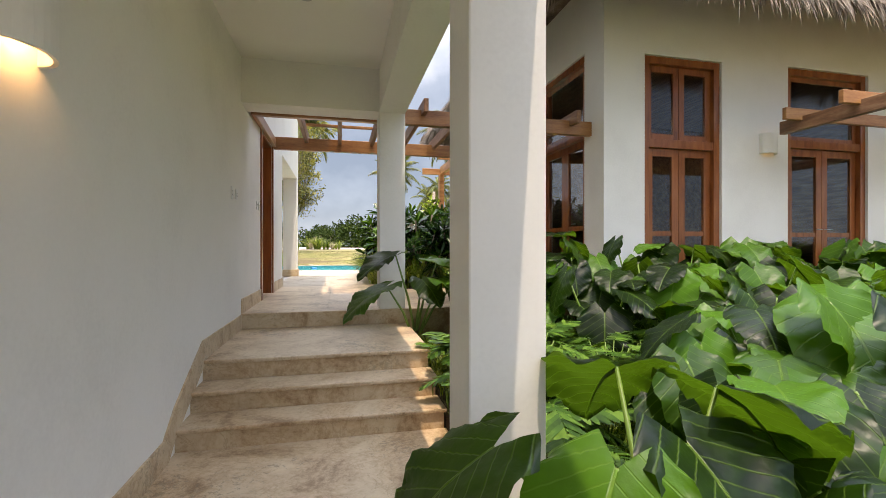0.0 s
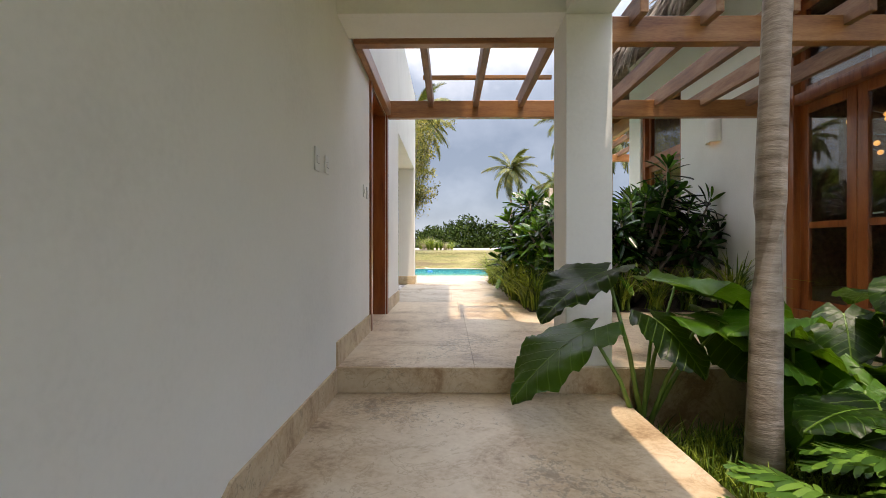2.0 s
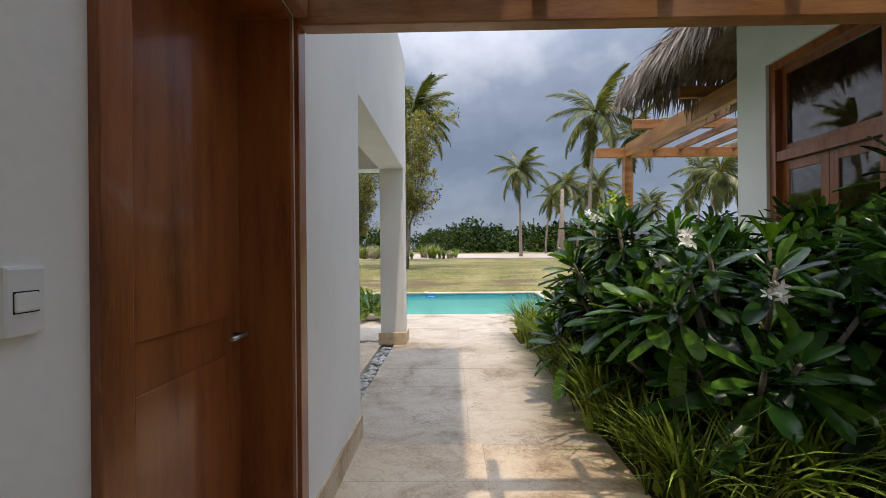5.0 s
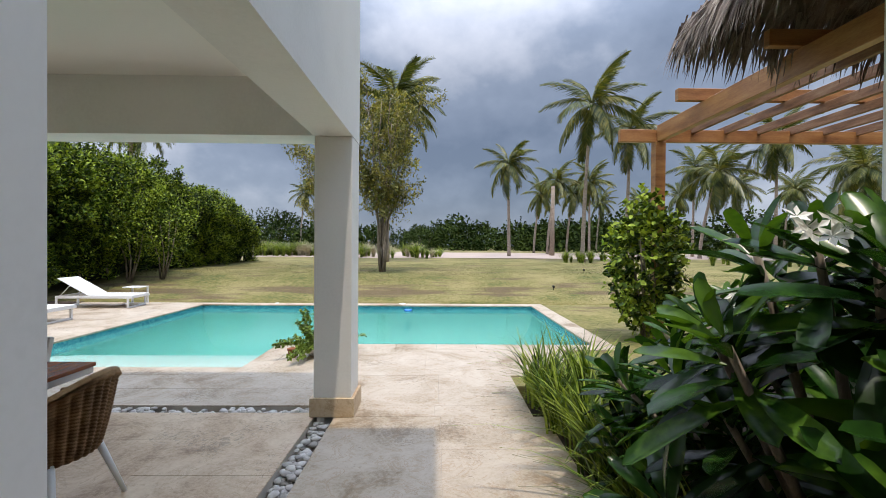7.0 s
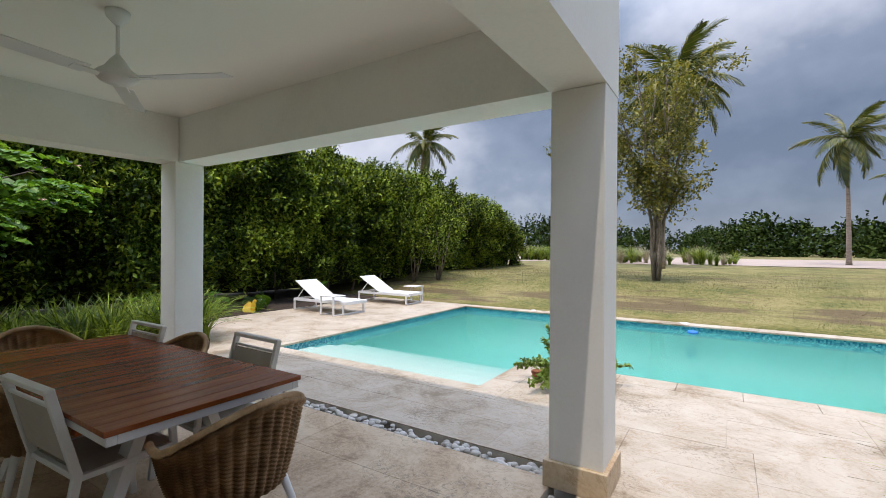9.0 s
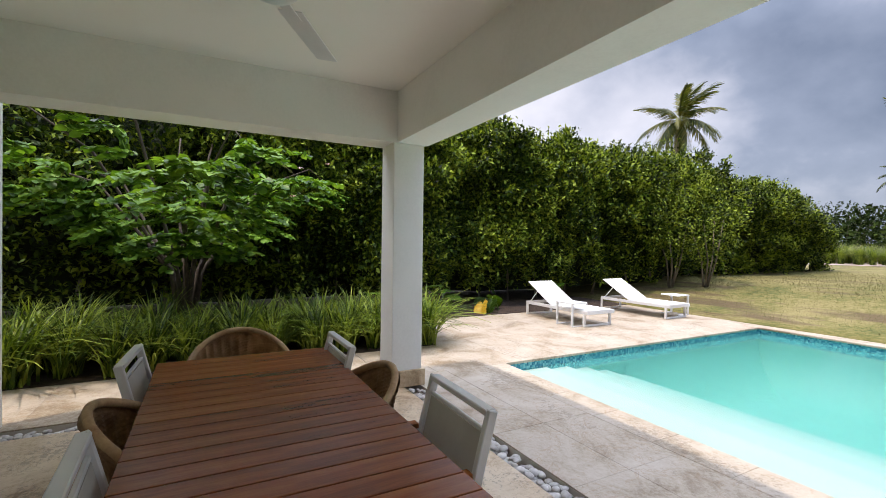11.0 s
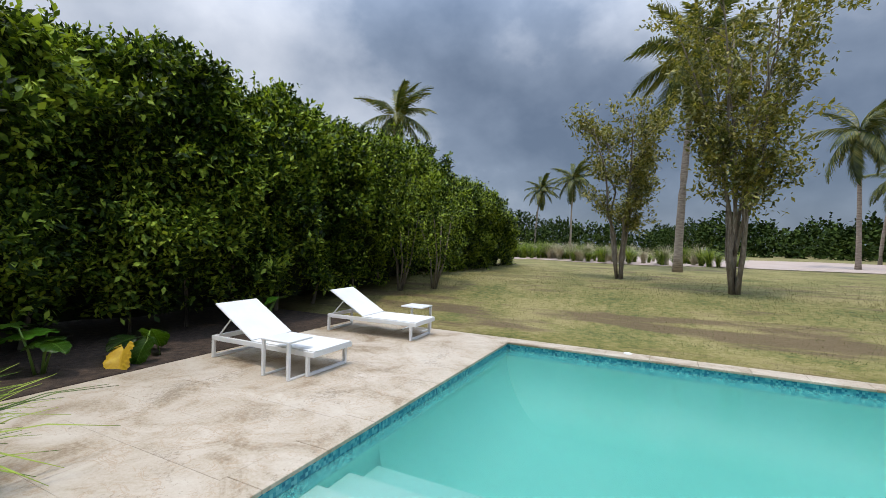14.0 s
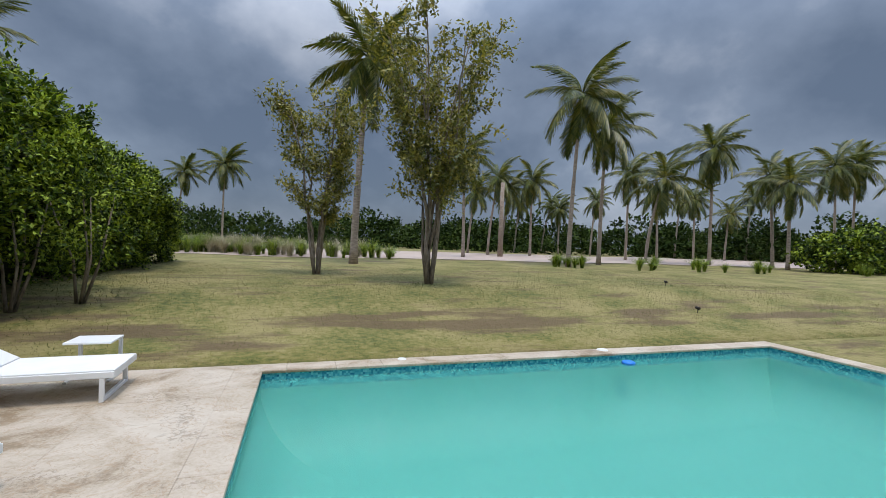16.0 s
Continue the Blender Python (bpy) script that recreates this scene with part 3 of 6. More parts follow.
def build_pool():
    p = POOL
    d = -1.0
    w = 0.25
    bm = bmesh.new()
    box(bm, p["x0"] - w, p["x1"] + w, p["y0"] - w, p["y1"] + w, d - 0.2, d)
    box(bm, p["x0"] - w, p["x0"], p["y0"] - w, p["y1"] + w, d, -0.03)
    box(bm, p["x1"], p["x1"] + w, p["yi"] - w, p["y1"] + w, d, -0.03)
    box(bm, p["x0"], p["x1"], p["y1"], p["y1"] + w, d, -0.03)
    box(bm, p["x0"], p["xi"] + w, p["y0"] - w, p["y0"], d, -0.03)
    box(bm, p["xi"], p["x1"], p["yi"] - w, p["yi"], d, -0.03)
    box(bm, p["xi"], p["xi"] + w, p["y0"], p["yi"] - w, d, -0.03)
    # rounded coves where walls meet floor, added to blend away the walls' dark band
    cr = 0.84
    turns = [math.pi / 2 * k / 12 for k in range(13)]
    prof = [(cr * (1 - math.cos(q)), cr * (1 - math.sin(q))) for q in turns]
    for name, ends in (
        ("far", lambda o: ((p["x0"] + 0.003, p["y1"] - 0.003 - o), (p["x1"] - 0.003, p["y1"] - 0.003 - o))),
        ("west", lambda o: ((p["x0"] + 0.003 + o, p["y0"] + 2.25), (p["x0"] + 0.003 + o, p["y1"] - 0.003))),
        ("east", lambda o: ((p["x1"] - 0.003 - o, p["yi"] + 0.003), (p["x1"] - 0.003 - o, p["y1"] - 0.003))),
    ):
        cv = bmesh.new()
        rows = [[cv.verts.new((x, y, d + 0.003 + z)) for x, y in ends(o)] for o, z in prof]
        for r0, r1 in zip(rows, rows[1:]):
            cv.faces.new((r0[0], r0[1], r1[1], r1[0]))
        bmesh.ops.recalc_face_normals(cv, faces=cv.faces)
        structure("pool_added_cove", cv, PLASTER_POOL, "rounded turquoise cove added to soften the shade of the pool wall", "pool", True)
    # broad steps under water, each painted with the tint of its depth
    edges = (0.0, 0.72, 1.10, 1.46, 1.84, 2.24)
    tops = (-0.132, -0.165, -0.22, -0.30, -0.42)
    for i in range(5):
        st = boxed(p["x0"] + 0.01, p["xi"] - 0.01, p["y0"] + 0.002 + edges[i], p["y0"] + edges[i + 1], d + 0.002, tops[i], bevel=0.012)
        structure("pool_step", st, POOL_STEP_DEPTH_TINTS[i], "plastered pool step, its colour tinted for the light lost in the water", "step")
    structure("pool_basin", bm, PLASTER_POOL, "pale turquoise plastered pool basin with sunken steps", "pool")
    bm = bmesh.new()
    t = 0.008
    box(bm, p["x0"], p["x0"] + t, p["y0"], p["y1"], -0.22, -0.03)
    box(bm, p["x0"], p["x1"], p["y1"] - t, p["y1"], -0.22, -0.03)
    box(bm, p["x1"] - t, p["x1"], p["yi"], p["y1"], -0.22, -0.03)
    box(bm, p["xi"], p["x1"], p["yi"], p["yi"] + t, -0.22, -0.03)
    box(bm, p["xi"] - t, p["xi"], p["y0"], p["yi"], -0.22, -0.03)
    structure("pool_tile_band", bm, MOSAIC, "blue glass mosaic band at the waterline", "tile")
    bm = bmesh.new()
    z = -0.115
    L = [(p["x0"] + t, p["y0"]), (p["xi"] - t, p["y0"]), (p["xi"] - t, p["yi"] + t), (p["x1"] - t, p["yi"] + t), (p["x1"] - t, p["y1"] - t), (p["x0"] + t, p["y1"] - t)]
    bm.faces.new([bm.verts.new((x, y, z)) for x, y in L])
    water = structure("water", bm, WATER, "still milky turquoise pool water", "water")
    water.visible_shadow = False
    # coping stones
    c = 0.30
    o = 0.03
    cop = structure("pool_coping", boxed(p["x0"] - c, p["x1"] + c, p["y1"] + 0.002, p["y1"] + c - 0.01, -0.12, -0.032), STONE_PALE, "pale coral stone coping round the pool", "coping")

    def run(ax0, ax1, fixed0, fixed1, along_x, step=0.6):
        k = max(1, round((ax1 - ax0) / step))
        s = (ax1 - ax0) / k
        for i in range(k):
            a, b = ax0 + i * s + 0.0015, ax0 + (i + 1) * s - 0.0015
            if along_x:
                part("coping_stone", boxed(a, b, fixed0, fixed1, -0.032, 0.002, bevel=0.006), STONE_PALE, cop)
            else:
                part("coping_stone", boxed(fixed0, fixed1, a, b, -0.032, 0.002, bevel=0.006), STONE_PALE, cop)

    run(p["x0"] - c, p["x1"] + c, p["y1"] - o, p["y1"] + c, True)
    run(p["y0"] - c, p["y1"] - o, p["x0"] - c, p["x0"] + o, False)
    run(p["yi"] - c, p["y1"] - o, p["x1"] - o, p["x1"] + c, False)
    run(p["x0"] + o, p["xi"] - o, p["y0"] - c, p["y0"] + o, True)
    run(p["y0"] - c, p["yi"] - c, p["xi"] - o, p["xi"] + c, False)
    run(p["xi"] - o, p["x1"] - o, p["yi"] - c, p["yi"] + o, True)


def build_terrace():
    """Paving: beds of mortar with the slabs laid on them."""
    p = POOL
    c = 0.30
    areas = [
        # x0, x1, y0, y1, material
        (X_WALL, 4.0, 5.47, 8.0, STONE),
        (X_WALL, 1.16, 8.0, 9.0, STONE),
        (-0.75, 1.16, 9.0, 12.27, STONE_PALE),
        (-5.60, -0.93, 9.0, 12.36, STONE),
        (-5.82, 1.05, 12.54, p["y0"] - c, STONE_PALE),
        (p["xi"] + c, 2.0, p["y0"] - c, p["yi"] - c, STONE_PALE),
        (-7.05, -5.82, 8.0, p["y0"] - c, STONE_PALE),
        (-9.05, p["x0"] - c, p["y0"] - c, p["y1"] + c, STONE_PALE),
        (-0.75, 1.05, 12.27, 12.54, STONE_PALE),
    ]
    random.seed(5)
    bm = bmesh.new()
    for x0, x1, y0, y1, m in areas:
        box(bm, x0, x1, y0, y1, -0.30, -0.012)
    box(bm, -5.83, -0.7, 9.0, 12.6, -0.30, -0.10)
    floor = structure("floor", bm, GROUT, "pale coral stone paving of the terrace", "floor")
    cache = {}
    for x0, x1, y0, y1, m in areas:
        nx = max(1, round((x1 - x0) / 0.9))
        ny = max(1, round((y1 - y0) / 0.6))
        sx, sy = (x1 - x0) / nx, (y1 - y0) / ny
        for j in range(ny):
            for i in range(nx):
                key = (round(sx, 4), round(sy, 4), m.name)
                if key not in cache:
                    cache[key] = finish("slab", boxed(-sx / 2 + 0.0008, sx / 2 - 0.0008, -sy / 2 + 0.0008, sy / 2 - 0.0008, -0.012, 0.0, bevel=0.0012), m)
                ob = part("slab", cache[key], None, floor)
                ob.location = (x0 + (i + 0.5) * sx, y0 + (j + 0.5) * sy, random.uniform(-0.001, 0.0008))
    # edge of the upper terrace towards the planting
    bm = bmesh.new()
    box(bm, 1.25, 4.0, 5.45, 5.47, -0.7, -0.004)
    structure("terrace_edge", bm, STONE_SKIRT, "stained stone face of the terrace edge", "wall")
    bm = boxed(X_WALL, 1.25, 5.45, 5.49, -0.17, -0.001, bevel=0.006)
    structure("step_upper", bm, STONE_SKIRT, "beige coral stone riser of the upper floor", "step")


def build_beds():
    bm = bmesh.new()
    box(bm, 1.26, 14.0, -6.0, 5.45, -0.8, -0.45)
    structure("ground_garden", bm, SOIL, "dark soil of the garden bed", "soil")
    bm = boxed(1.16, 4.0, 8.0, 13.2, -0.3, 0.006)
    structure("ground_bed", bm, SOIL, "dark soil of the terrace bed", "soil")
    bm = boxed(-14.5, -7.05, 4.0, 13.54, -0.5, 0.0)
    box(bm, -14.5, -9.05, 13.54, 20.05, -0.5, 0.01)
    structure("ground_hedge_bed", bm, SOIL, "dark mulch under the hedge", "soil")
    bm = bmesh.new()
    box(bm, 1.05, 16.0, 13.2, 14.9, -0.3, -0.02)
    box(bm, 2.94, 16.0, 14.9, 20.05, -0.3, -0.02)
    box(bm, -14.5, -9.06, 19.75, 20.1, -0.5, -0.02)
    structure("ground_side", bm, GRASS_GROUND, "lawn strip beside the terrace", "lawn")
    # pinkish sand path beyond the lawn
    bm = bmesh.new()
    n = 40
    va, vb = [], []
    for i in range(n + 1):
        x = -60 + 140 * i / n
        ya = 41.5 + 1.6 * noise.noise((x * 0.12, 0, 0)) - max(0, x) * 0.02
        yb = 56 + 2.0 * noise.noise((x * 0.1, 7, 0))
        va.append(bm.verts.new((x, ya, lawn_height(x, ya) + 0.03)))
        vb.append(bm.verts.new((x, yb, lawn_height(x, yb) + 0.12)))
    for i in range(n):
        bm.faces.new((va[i], va[i + 1], vb[i + 1], vb[i]))
    structure("sand_path", bm, SAND, "wide pale pink sand area beyond the lawn", "sand")


build_house()
build_columns()
build_steps()
build_ground()
build_pool()
build_beds()
build_terrace()


# ---- neighbouring thatched house ----
XH, YH0, YH1 = 4.0, 5.6, 12.05


def build_thatched_house():
    # west wall with two openings, south wall with two, the rest plain
    holes_w = [(6.1, 7.7, 0.0, 3.6), (9.95, 11.5, 0.0, 3.6)]
    holes_s = [(4.64, 5.94, -0.1, 3.45), (7.15, 8.77, -0.1, 3.5)]
    zt = 4.6
    bm = bmesh.new()
    y = YH0
    for a, b, z0, z1 in holes_w:
        box(bm, XH, XH + 0.3, y, a, -0.7, zt)
        box(bm, XH, XH + 0.3, a, b, z1, zt)
        box(bm, XH, XH + 0.3, a, b, -0.7, z0)
        y = b
    box(bm, XH, XH + 0.3, y, YH1, -0.7, zt)
    structure("wall_house_west", bm, PLASTER, "white plastered wall of the thatched house", "wall")
    bm = bmesh.new()
    x = XH + 0.3
    for a, b, z0, z1 in holes_s:
        box(bm, x, a, YH0, YH0 + 0.3, -0.7, zt)
        box(bm, a, b, YH0, YH0 + 0.3, z1, zt)
        box(bm, a, b, YH0, YH0 + 0.3, -0.7, z0)
        x = b
    box(bm, x, 14.0, YH0, YH0 + 0.3, -0.7, zt)
    structure("wall_house_south", bm, PLASTER, "white plastered wall of the thatched house", "wall")
    bm = bmesh.new()
    box(bm, XH + 0.3, 14.0, YH1 - 0.3, YH1, -0.7, zt)
    box(bm, 13.7, 14.0, YH0 + 0.3, YH1 - 0.3, -0.7, zt)
    # rafter colour here paints in the dimness seen through the panes
    structure("wall_house_far", bm, WOOD_RAFTER, "wall closing the thatched house, coloured dark for the dim interior", "wall")
    structure("floor_house", boxed(XH + 0.3, 13.7, YH0 + 0.3, YH1 - 0.3, -0.1, 0.0), STONE, "dim stone floor inside the thatched house", "floor")
    # unseen ceiling, added to carry the chandelier and keep the room dark
    structure("ceiling_house", boxed(XH + 0.3, 13.7, YH0 + 0.3, YH1 - 0.3, 4.3, 4.45), WOOD_RAFTER, "added ceiling of the thatched house, coloured dark for the dim interior", "ceiling")
    c = thing("chandelier", "cluster of glowing glass globes hanging inside the house", "lamp")
    c.location = (6.5, 9.3, 4.3)
    part("rod", sweep(bmesh.new(), [(0, 0, 0), (0, 0, -1.7)], 0.012, 6), STEEL, c)
    rr = random.Random(2)
    for k in range(9):
        a = k * 2.4
        q = (0.24 * math.cos(a), 0.24 * math.sin(a), -1.7 - 0.07 * k + 0.2)
        part("arm", sweep(bmesh.new(), [(0, 0, q[2] + 0.05), q], 0.006, 5), STEEL, c)
        g = bmesh.new()
        bmesh.ops.create_uvsphere(g, u_segments=10, v_segments=8, radius=0.04, matrix=Matrix.Translation(q))
        part("globe", g, GLOBE_GLOW, c, "warm glowing globe", True)
    joinery("door", (XH + 0.14, 6.1, 0.0), 1.6, 3.6, 90)
    joinery("door", (XH + 0.14, 9.95, 0.0), 1.55, 3.6, 90)
    joinery("window", (4.64, YH0 + 0.14, -0.1), 1.30, 3.55, 0)
    joinery("door", (7.15, YH0 + 0.14, -0.1), 1.62, 3.6, 0)


def joinery(kind, at, w, h, angle):
    """A tall varnished double leaf with a transom light above."""
    m = pose(*at, 0, 0, angle)
    ob = thing("window_house" if kind == "window" else "door_house", "tall red-brown varnished timber double %s with a glazed transom" % kind, kind, "", m)
    ob["kind"] = "structure"
    f = 0.10
    zt = 2.26 if h < 3.58 else 2.38

    def frame_bars(name, x0, x1, z0, z1, b, y0, y1, parent):
        bm = bmesh.new()
        box(bm, x0, x0 + b, y0, y1, z0, z1, 0.004)
        box(bm, x1 - b, x1, y0, y1, z0, z1, 0.004)
        box(bm, x0 + b, x1 - b, y0, y1, z1 - b, z1, 0.004)
        box(bm, x0 + b, x1 - b, y0, y1, z0, z0 + b, 0.004)
        return part(name, bm, WOOD_RED, parent)

    frame_bars("frame", 0.003, w - 0.003, 0.003, h - 0.003, f, -0.10, 0.10, ob)
    part("transom_bar", boxed(f, w - f, -0.09, 0.09, zt, zt + 0.12, bevel=0.004), WOOD_RED, ob)
    mid = w / 2
    for k, (a, b) in enumerate(((f + 0.004, mid - 0.003), (mid + 0.003, w - f - 0.004))):
        leaf = frame_bars("leaf", a, b, f + 0.004, zt - 0.004, 0.11, -0.03, 0.02, ob)
        g = part("pane", boxed(a + 0.11, b - 0.11, -0.008, -0.002, f + 0.115, zt - 0.115), GLASS, leaf)
        g.visible_shadow = False
        bm = boxed(a + 0.112, b - 0.112, -0.02, 0.01, 1.0, 1.07)
        part("rail", bm, WOOD_RED, leaf)
        if kind == "window":
            tr = frame_bars("transom_sash", a, b, zt + 0.124, h - f - 0.004, 0.09, -0.03, 0.02, ob)
            g = part("pane", boxed(a + 0.09, b - 0.09, -0.008, -0.002, zt + 0.215, h - f - 0.095), GLASS, tr)
            g.visible_shadow = False
        else:
            part("handle", sweep(bmesh.new(), [(mid + (0.06 if k else -0.06), -0.03, 1.12), (mid + (0.06 if k else -0.06), -0.08, 1.12), (mid + (0.16 if k else -0.16), -0.08, 1.12)], 0.009), STEEL, leaf, "steel lever handle")
    if kind != "window":
        tr = frame_bars("transom_sash", f + 0.004, w - f - 0.004, zt + 0.124, h - f - 0.004, 0.07, -0.03, 0.02, ob)
        g = part("pane", boxed(f + 0.075, w - f - 0.075, -0.008, -0.002, zt + 0.195, h - f - 0.075), GLASS, tr)
        g.visible_shadow = False
    return ob


def build_thatch():
    """Hipped roof of dry palm thatch with a ragged fringe."""
    x0, x1, y0, y1 = 2.95, 15.0, 4.5, 13.2
    ze, zr = 4.05, 8.6
    cx0, cx1, cy = 7.3, 10.6, (y0 + y1) / 2
    bm = bmesh.new()
    e = [bm.verts.new(v) for v in ((x0, y0, ze), (x1, y0, ze), (x1, y1, ze), (x0, y1, ze))]
    r = [bm.verts.new(v) for v in ((cx0, cy, zr), (cx1, cy, zr))]
    i = [bm.verts.new(v) for v in ((x0 + 1.0, y0 + 1.0, ze + 0.66), (x1 - 1.0, y0 + 1.0, ze + 0.66), (x1 - 1.0, y1 - 1.0, ze + 0.66), (x0 + 1.0, y1 - 1.0, ze + 0.66))]
    for f in ((e[0], e[1], r[1], r[0]), (e[1], e[2], r[1]), (e[2], e[3], r[0], r[1]), (e[3], e[0], r[0])):
        bm.faces.new(f)
    for a, b, c, d in ((0, 1, 1, 0), (1, 2, 2, 1), (2, 3, 3, 2), (3, 0, 0, 3)):
        bm.faces.new((e[b], e[a], i[a], i[b]))
    bm.faces.new(i)
    roof = structure("roof_thatch", bm, THATCH, "thick grey-brown palm thatch roof with a ragged fringe", "roof")
    rng = np.random.default_rng(3)
    # strands laid down the slopes, densest at the eaves
    P, U, N, S = [], [], [], []
    edges = [((x0, y0), (x0, y1), (-1, 0), 17000), ((x0, y0), (x1, y0), (0, -1), 12000), ((x1, y1), (x0, y1), (0, 1), 9000)]
    for (ax, ay), (bx, by), (ox, oy), n in edges:
        t = rng.uniform(-0.01, 1.01, n)
        up = rng.uniform(0, 1, n) ** 2.2
        run = (cx0 - x0) if ox else (cy - y0)
        rise = zr - ze
        inset = up * run * 0.92
        px = ax + (bx - ax) * t - ox * inset
        py = ay + (by - ay) * t - oy * inset
        keep = np.ones(n, bool)
        # stay within the hip lines
        if ox:
            keep &= (py > y0 + inset * (cy - y0) / run - 0.1) & (py < y1 - inset * (cy - y0) / run + 0.1)
        else:
            keep &= (px > x0 + inset * (cx0 - x0) / run - 0.1) & (px < x1 - inset * (x1 - cx1) / run + 0.1)
        pz = ze + inset / run * rise + rng.uniform(-0.16, 0.05, n)
        slope = np.array([ox * run, oy * run, -rise]) / math.hypot(run, rise)
        d = slope[None] + rng.normal(0, 0.16, (n, 3))
        near = up < 0.05
        d[near, 2] -= rng.uniform(0.2, 1.1, near.sum())
        P.append(np.stack([px, py, pz], 1)[keep])
        U.append(d[keep])
        N.append((np.array([ox * rise, oy * rise, run])[None] + rng.normal(0, 1.2, (n, 3)))[keep])
        S.append(np.stack([rng.uniform(0.25, 0.62, n), rng.uniform(0.016, 0.046, n)], 1)[keep])
    T = [(0, -0.5, 0), (0.5, -0.42, 0.03), (1, 0, -0.05), (0.5, 0.42, 0.03), (0, 0.5, 0)]
    me = scatter("thatch_strands", T, [(0, 1, 3, 4), (1, 2, 3)], np.concatenate(P), np.concatenate(U), np.concatenate(N), np.concatenate(S), THATCH)
    ob = part("thatch_strands", me, None, roof)
    ob["kind"] = "stuff"


# ---- pergolas ----
def build_pergola():
    per = thing("pergola", "reddish varnished timber pergola over the walkway to the door", "pergola")
    z = 2.335
    for y in (5.95, 7.86):
        part("beam", beam(bmesh.new(), (X_WALL + 0.02, y, z), (4.02, y, z), 0.09, 0.20), WOOD_BEAM, per)
    part("ledger", beam(bmesh.new(), (X_WALL + 0.035, 6.0, z + 0.02), (X_WALL + 0.035, 7.80, z + 0.02), 0.06, 0.14), WOOD_BEAM, per)
    for i in range(8):
        x = -0.05 + 0.533 * i
        ob = part("rafter", beam(bmesh.new(), (x, 5.70 if x > 1.3 else 5.845, z + 0.12), (x, 8.12, z + 0.12), 0.06, 0.17), WOOD_RAFTER, per)
    part("batten", beam(bmesh.new(), (-0.12, 7.40, z + 0.291), (1.28, 7.40, z + 0.291), 0.045, 0.04, 0.003), WOOD_BEAM, per)
    far = thing("pergola", "reddish timber pergola standing on posts behind the thatched house", "pergola")
    zf = 3.43
    for x in (4.15, 9.07):
        part("post", boxed(x - 0.09, x + 0.09, 16.16, 16.34, -0.1, zf, bevel=0.006), WOOD_BEAM, far)
        part("beam", beam(bmesh.new(), (x, 12.06, zf), (x, 16.2, zf), 0.11, 0.29), WOOD_BEAM, far)
    part("front_beam", beam(bmesh.new(), (3.44, 16.26, zf + 0.001), (9.8, 16.26, zf + 0.001), 0.10, 0.22), WOOD_BEAM, far)
    for y in (13.05, 14.86):
        part("cross_beam", beam(bmesh.new(), (3.72, y, zf + 0.291), (9.8, y, zf + 0.291), 0.09, 0.18), WOOD_BEAM, far)
    for i in range(8):
        x = 4.75 + 0.6 * i
        part("rafter", beam(bmesh.new(), (x, 12.5, zf + 0.15), (x, 16.9, zf + 0.15), 0.06, 0.14), WOOD_RAFTER, far)
    return per


# ---- doorway and fittings of the passage ----
def build_doorway():
    d = thing("door_1", "dark varnished timber door set deep in a red-brown frame", "door")
    d["kind"] = "structure"
    x = X_WALL
    y0, y1, zt = 6.80, 7.80, 2.37
    part("casing", boxed(x - 0.02, x + 0.02, y0 - 0.09, y0 - 0.001, 0.0, 2.46, bevel=0.004), WOOD_RED, d)
    part("casing", boxed(x - 0.02, x + 0.02, y1 + 0.001, y1 + 0.09, 0.0, 2.46, bevel=0.004), WOOD_RED, d)
    part("casing", boxed(x - 0.02, x + 0.02, y0 - 0.001, y1 + 0.001, zt + 0.001, 2.46, bevel=0.004), WOOD_RED, d)
    part("jamb", boxed(x - 0.27, x - 0.005, y0 + 0.001, y0 + 0.035, 0.0, zt - 0.001), WOOD_RED, d)
    part("jamb", boxed(x - 0.27, x - 0.005, y1 - 0.035, y1 - 0.001, 0.0, zt - 0.001), WOOD_RED, d)
    part("head", boxed(x - 0.27, x - 0.005, y0 + 0.036, y1 - 0.036, zt - 0.036, zt - 0.001), WOOD_RED, d)
    leaf = part("leaf", boxed(x - 0.27, x - 0.225, y0 + 0.038, y1 - 0.038, 0.008, zt - 0.038, bevel=0.003), WOOD_RED, d)
    for a, b in ((0.15, 0.95), (1.1, 2.2)):
        part("panel", boxed(x - 0.226, x - 0.214, y0 + 0.16, y1 - 0.16, a, b, bevel=0.005), WOOD_RED, leaf)
    part("handle", sweep(bmesh.new(), [(x - 0.23, y1 - 0.10, 1.02), (x - 0.17, y1 - 0.10, 1.02), (x - 0.17, y1 - 0.22, 1.02)], 0.009), STEEL, leaf, "steel lever handle")
    part("sill", boxed(x - 0.27, x + 0.0, y0 + 0.036, y1 - 0.036, -0.011, 0.004), STONE, d)
    # switches
    for y, z, w, h in ((5.025, 1.285, 0.08, 0.135), (5.225, 1.288, 0.075, 0.108), (6.42, 1.285, 0.07, 0.108), (6.575, 1.285, 0.07, 0.108)):
        s = thing("light_switch", "white plastic wall switch plate with a rocker", "switch", "switches on the passage wall")
        s.location = (x, y, z)
        part("plate", boxed(0.0, 0.012, -w / 2, w / 2, -h / 2, h / 2, bevel=0.0055), PLASTIC, s)
        # black slip on the plate draws the shadow line round the rocker
        part("rocker_gap_shade", boxed(0.0095, 0.0123, -w * 0.28 - 0.002, w * 0.28 + 0.002, -h * 0.16 - 0.002, h * 0.12 + 0.002), DARK, s)
        part("rocker", boxed(0.0105, 0.016, -w * 0.28, w * 0.28, -h * 0.16, h * 0.12, bevel=0.003), PLASTIC, s)


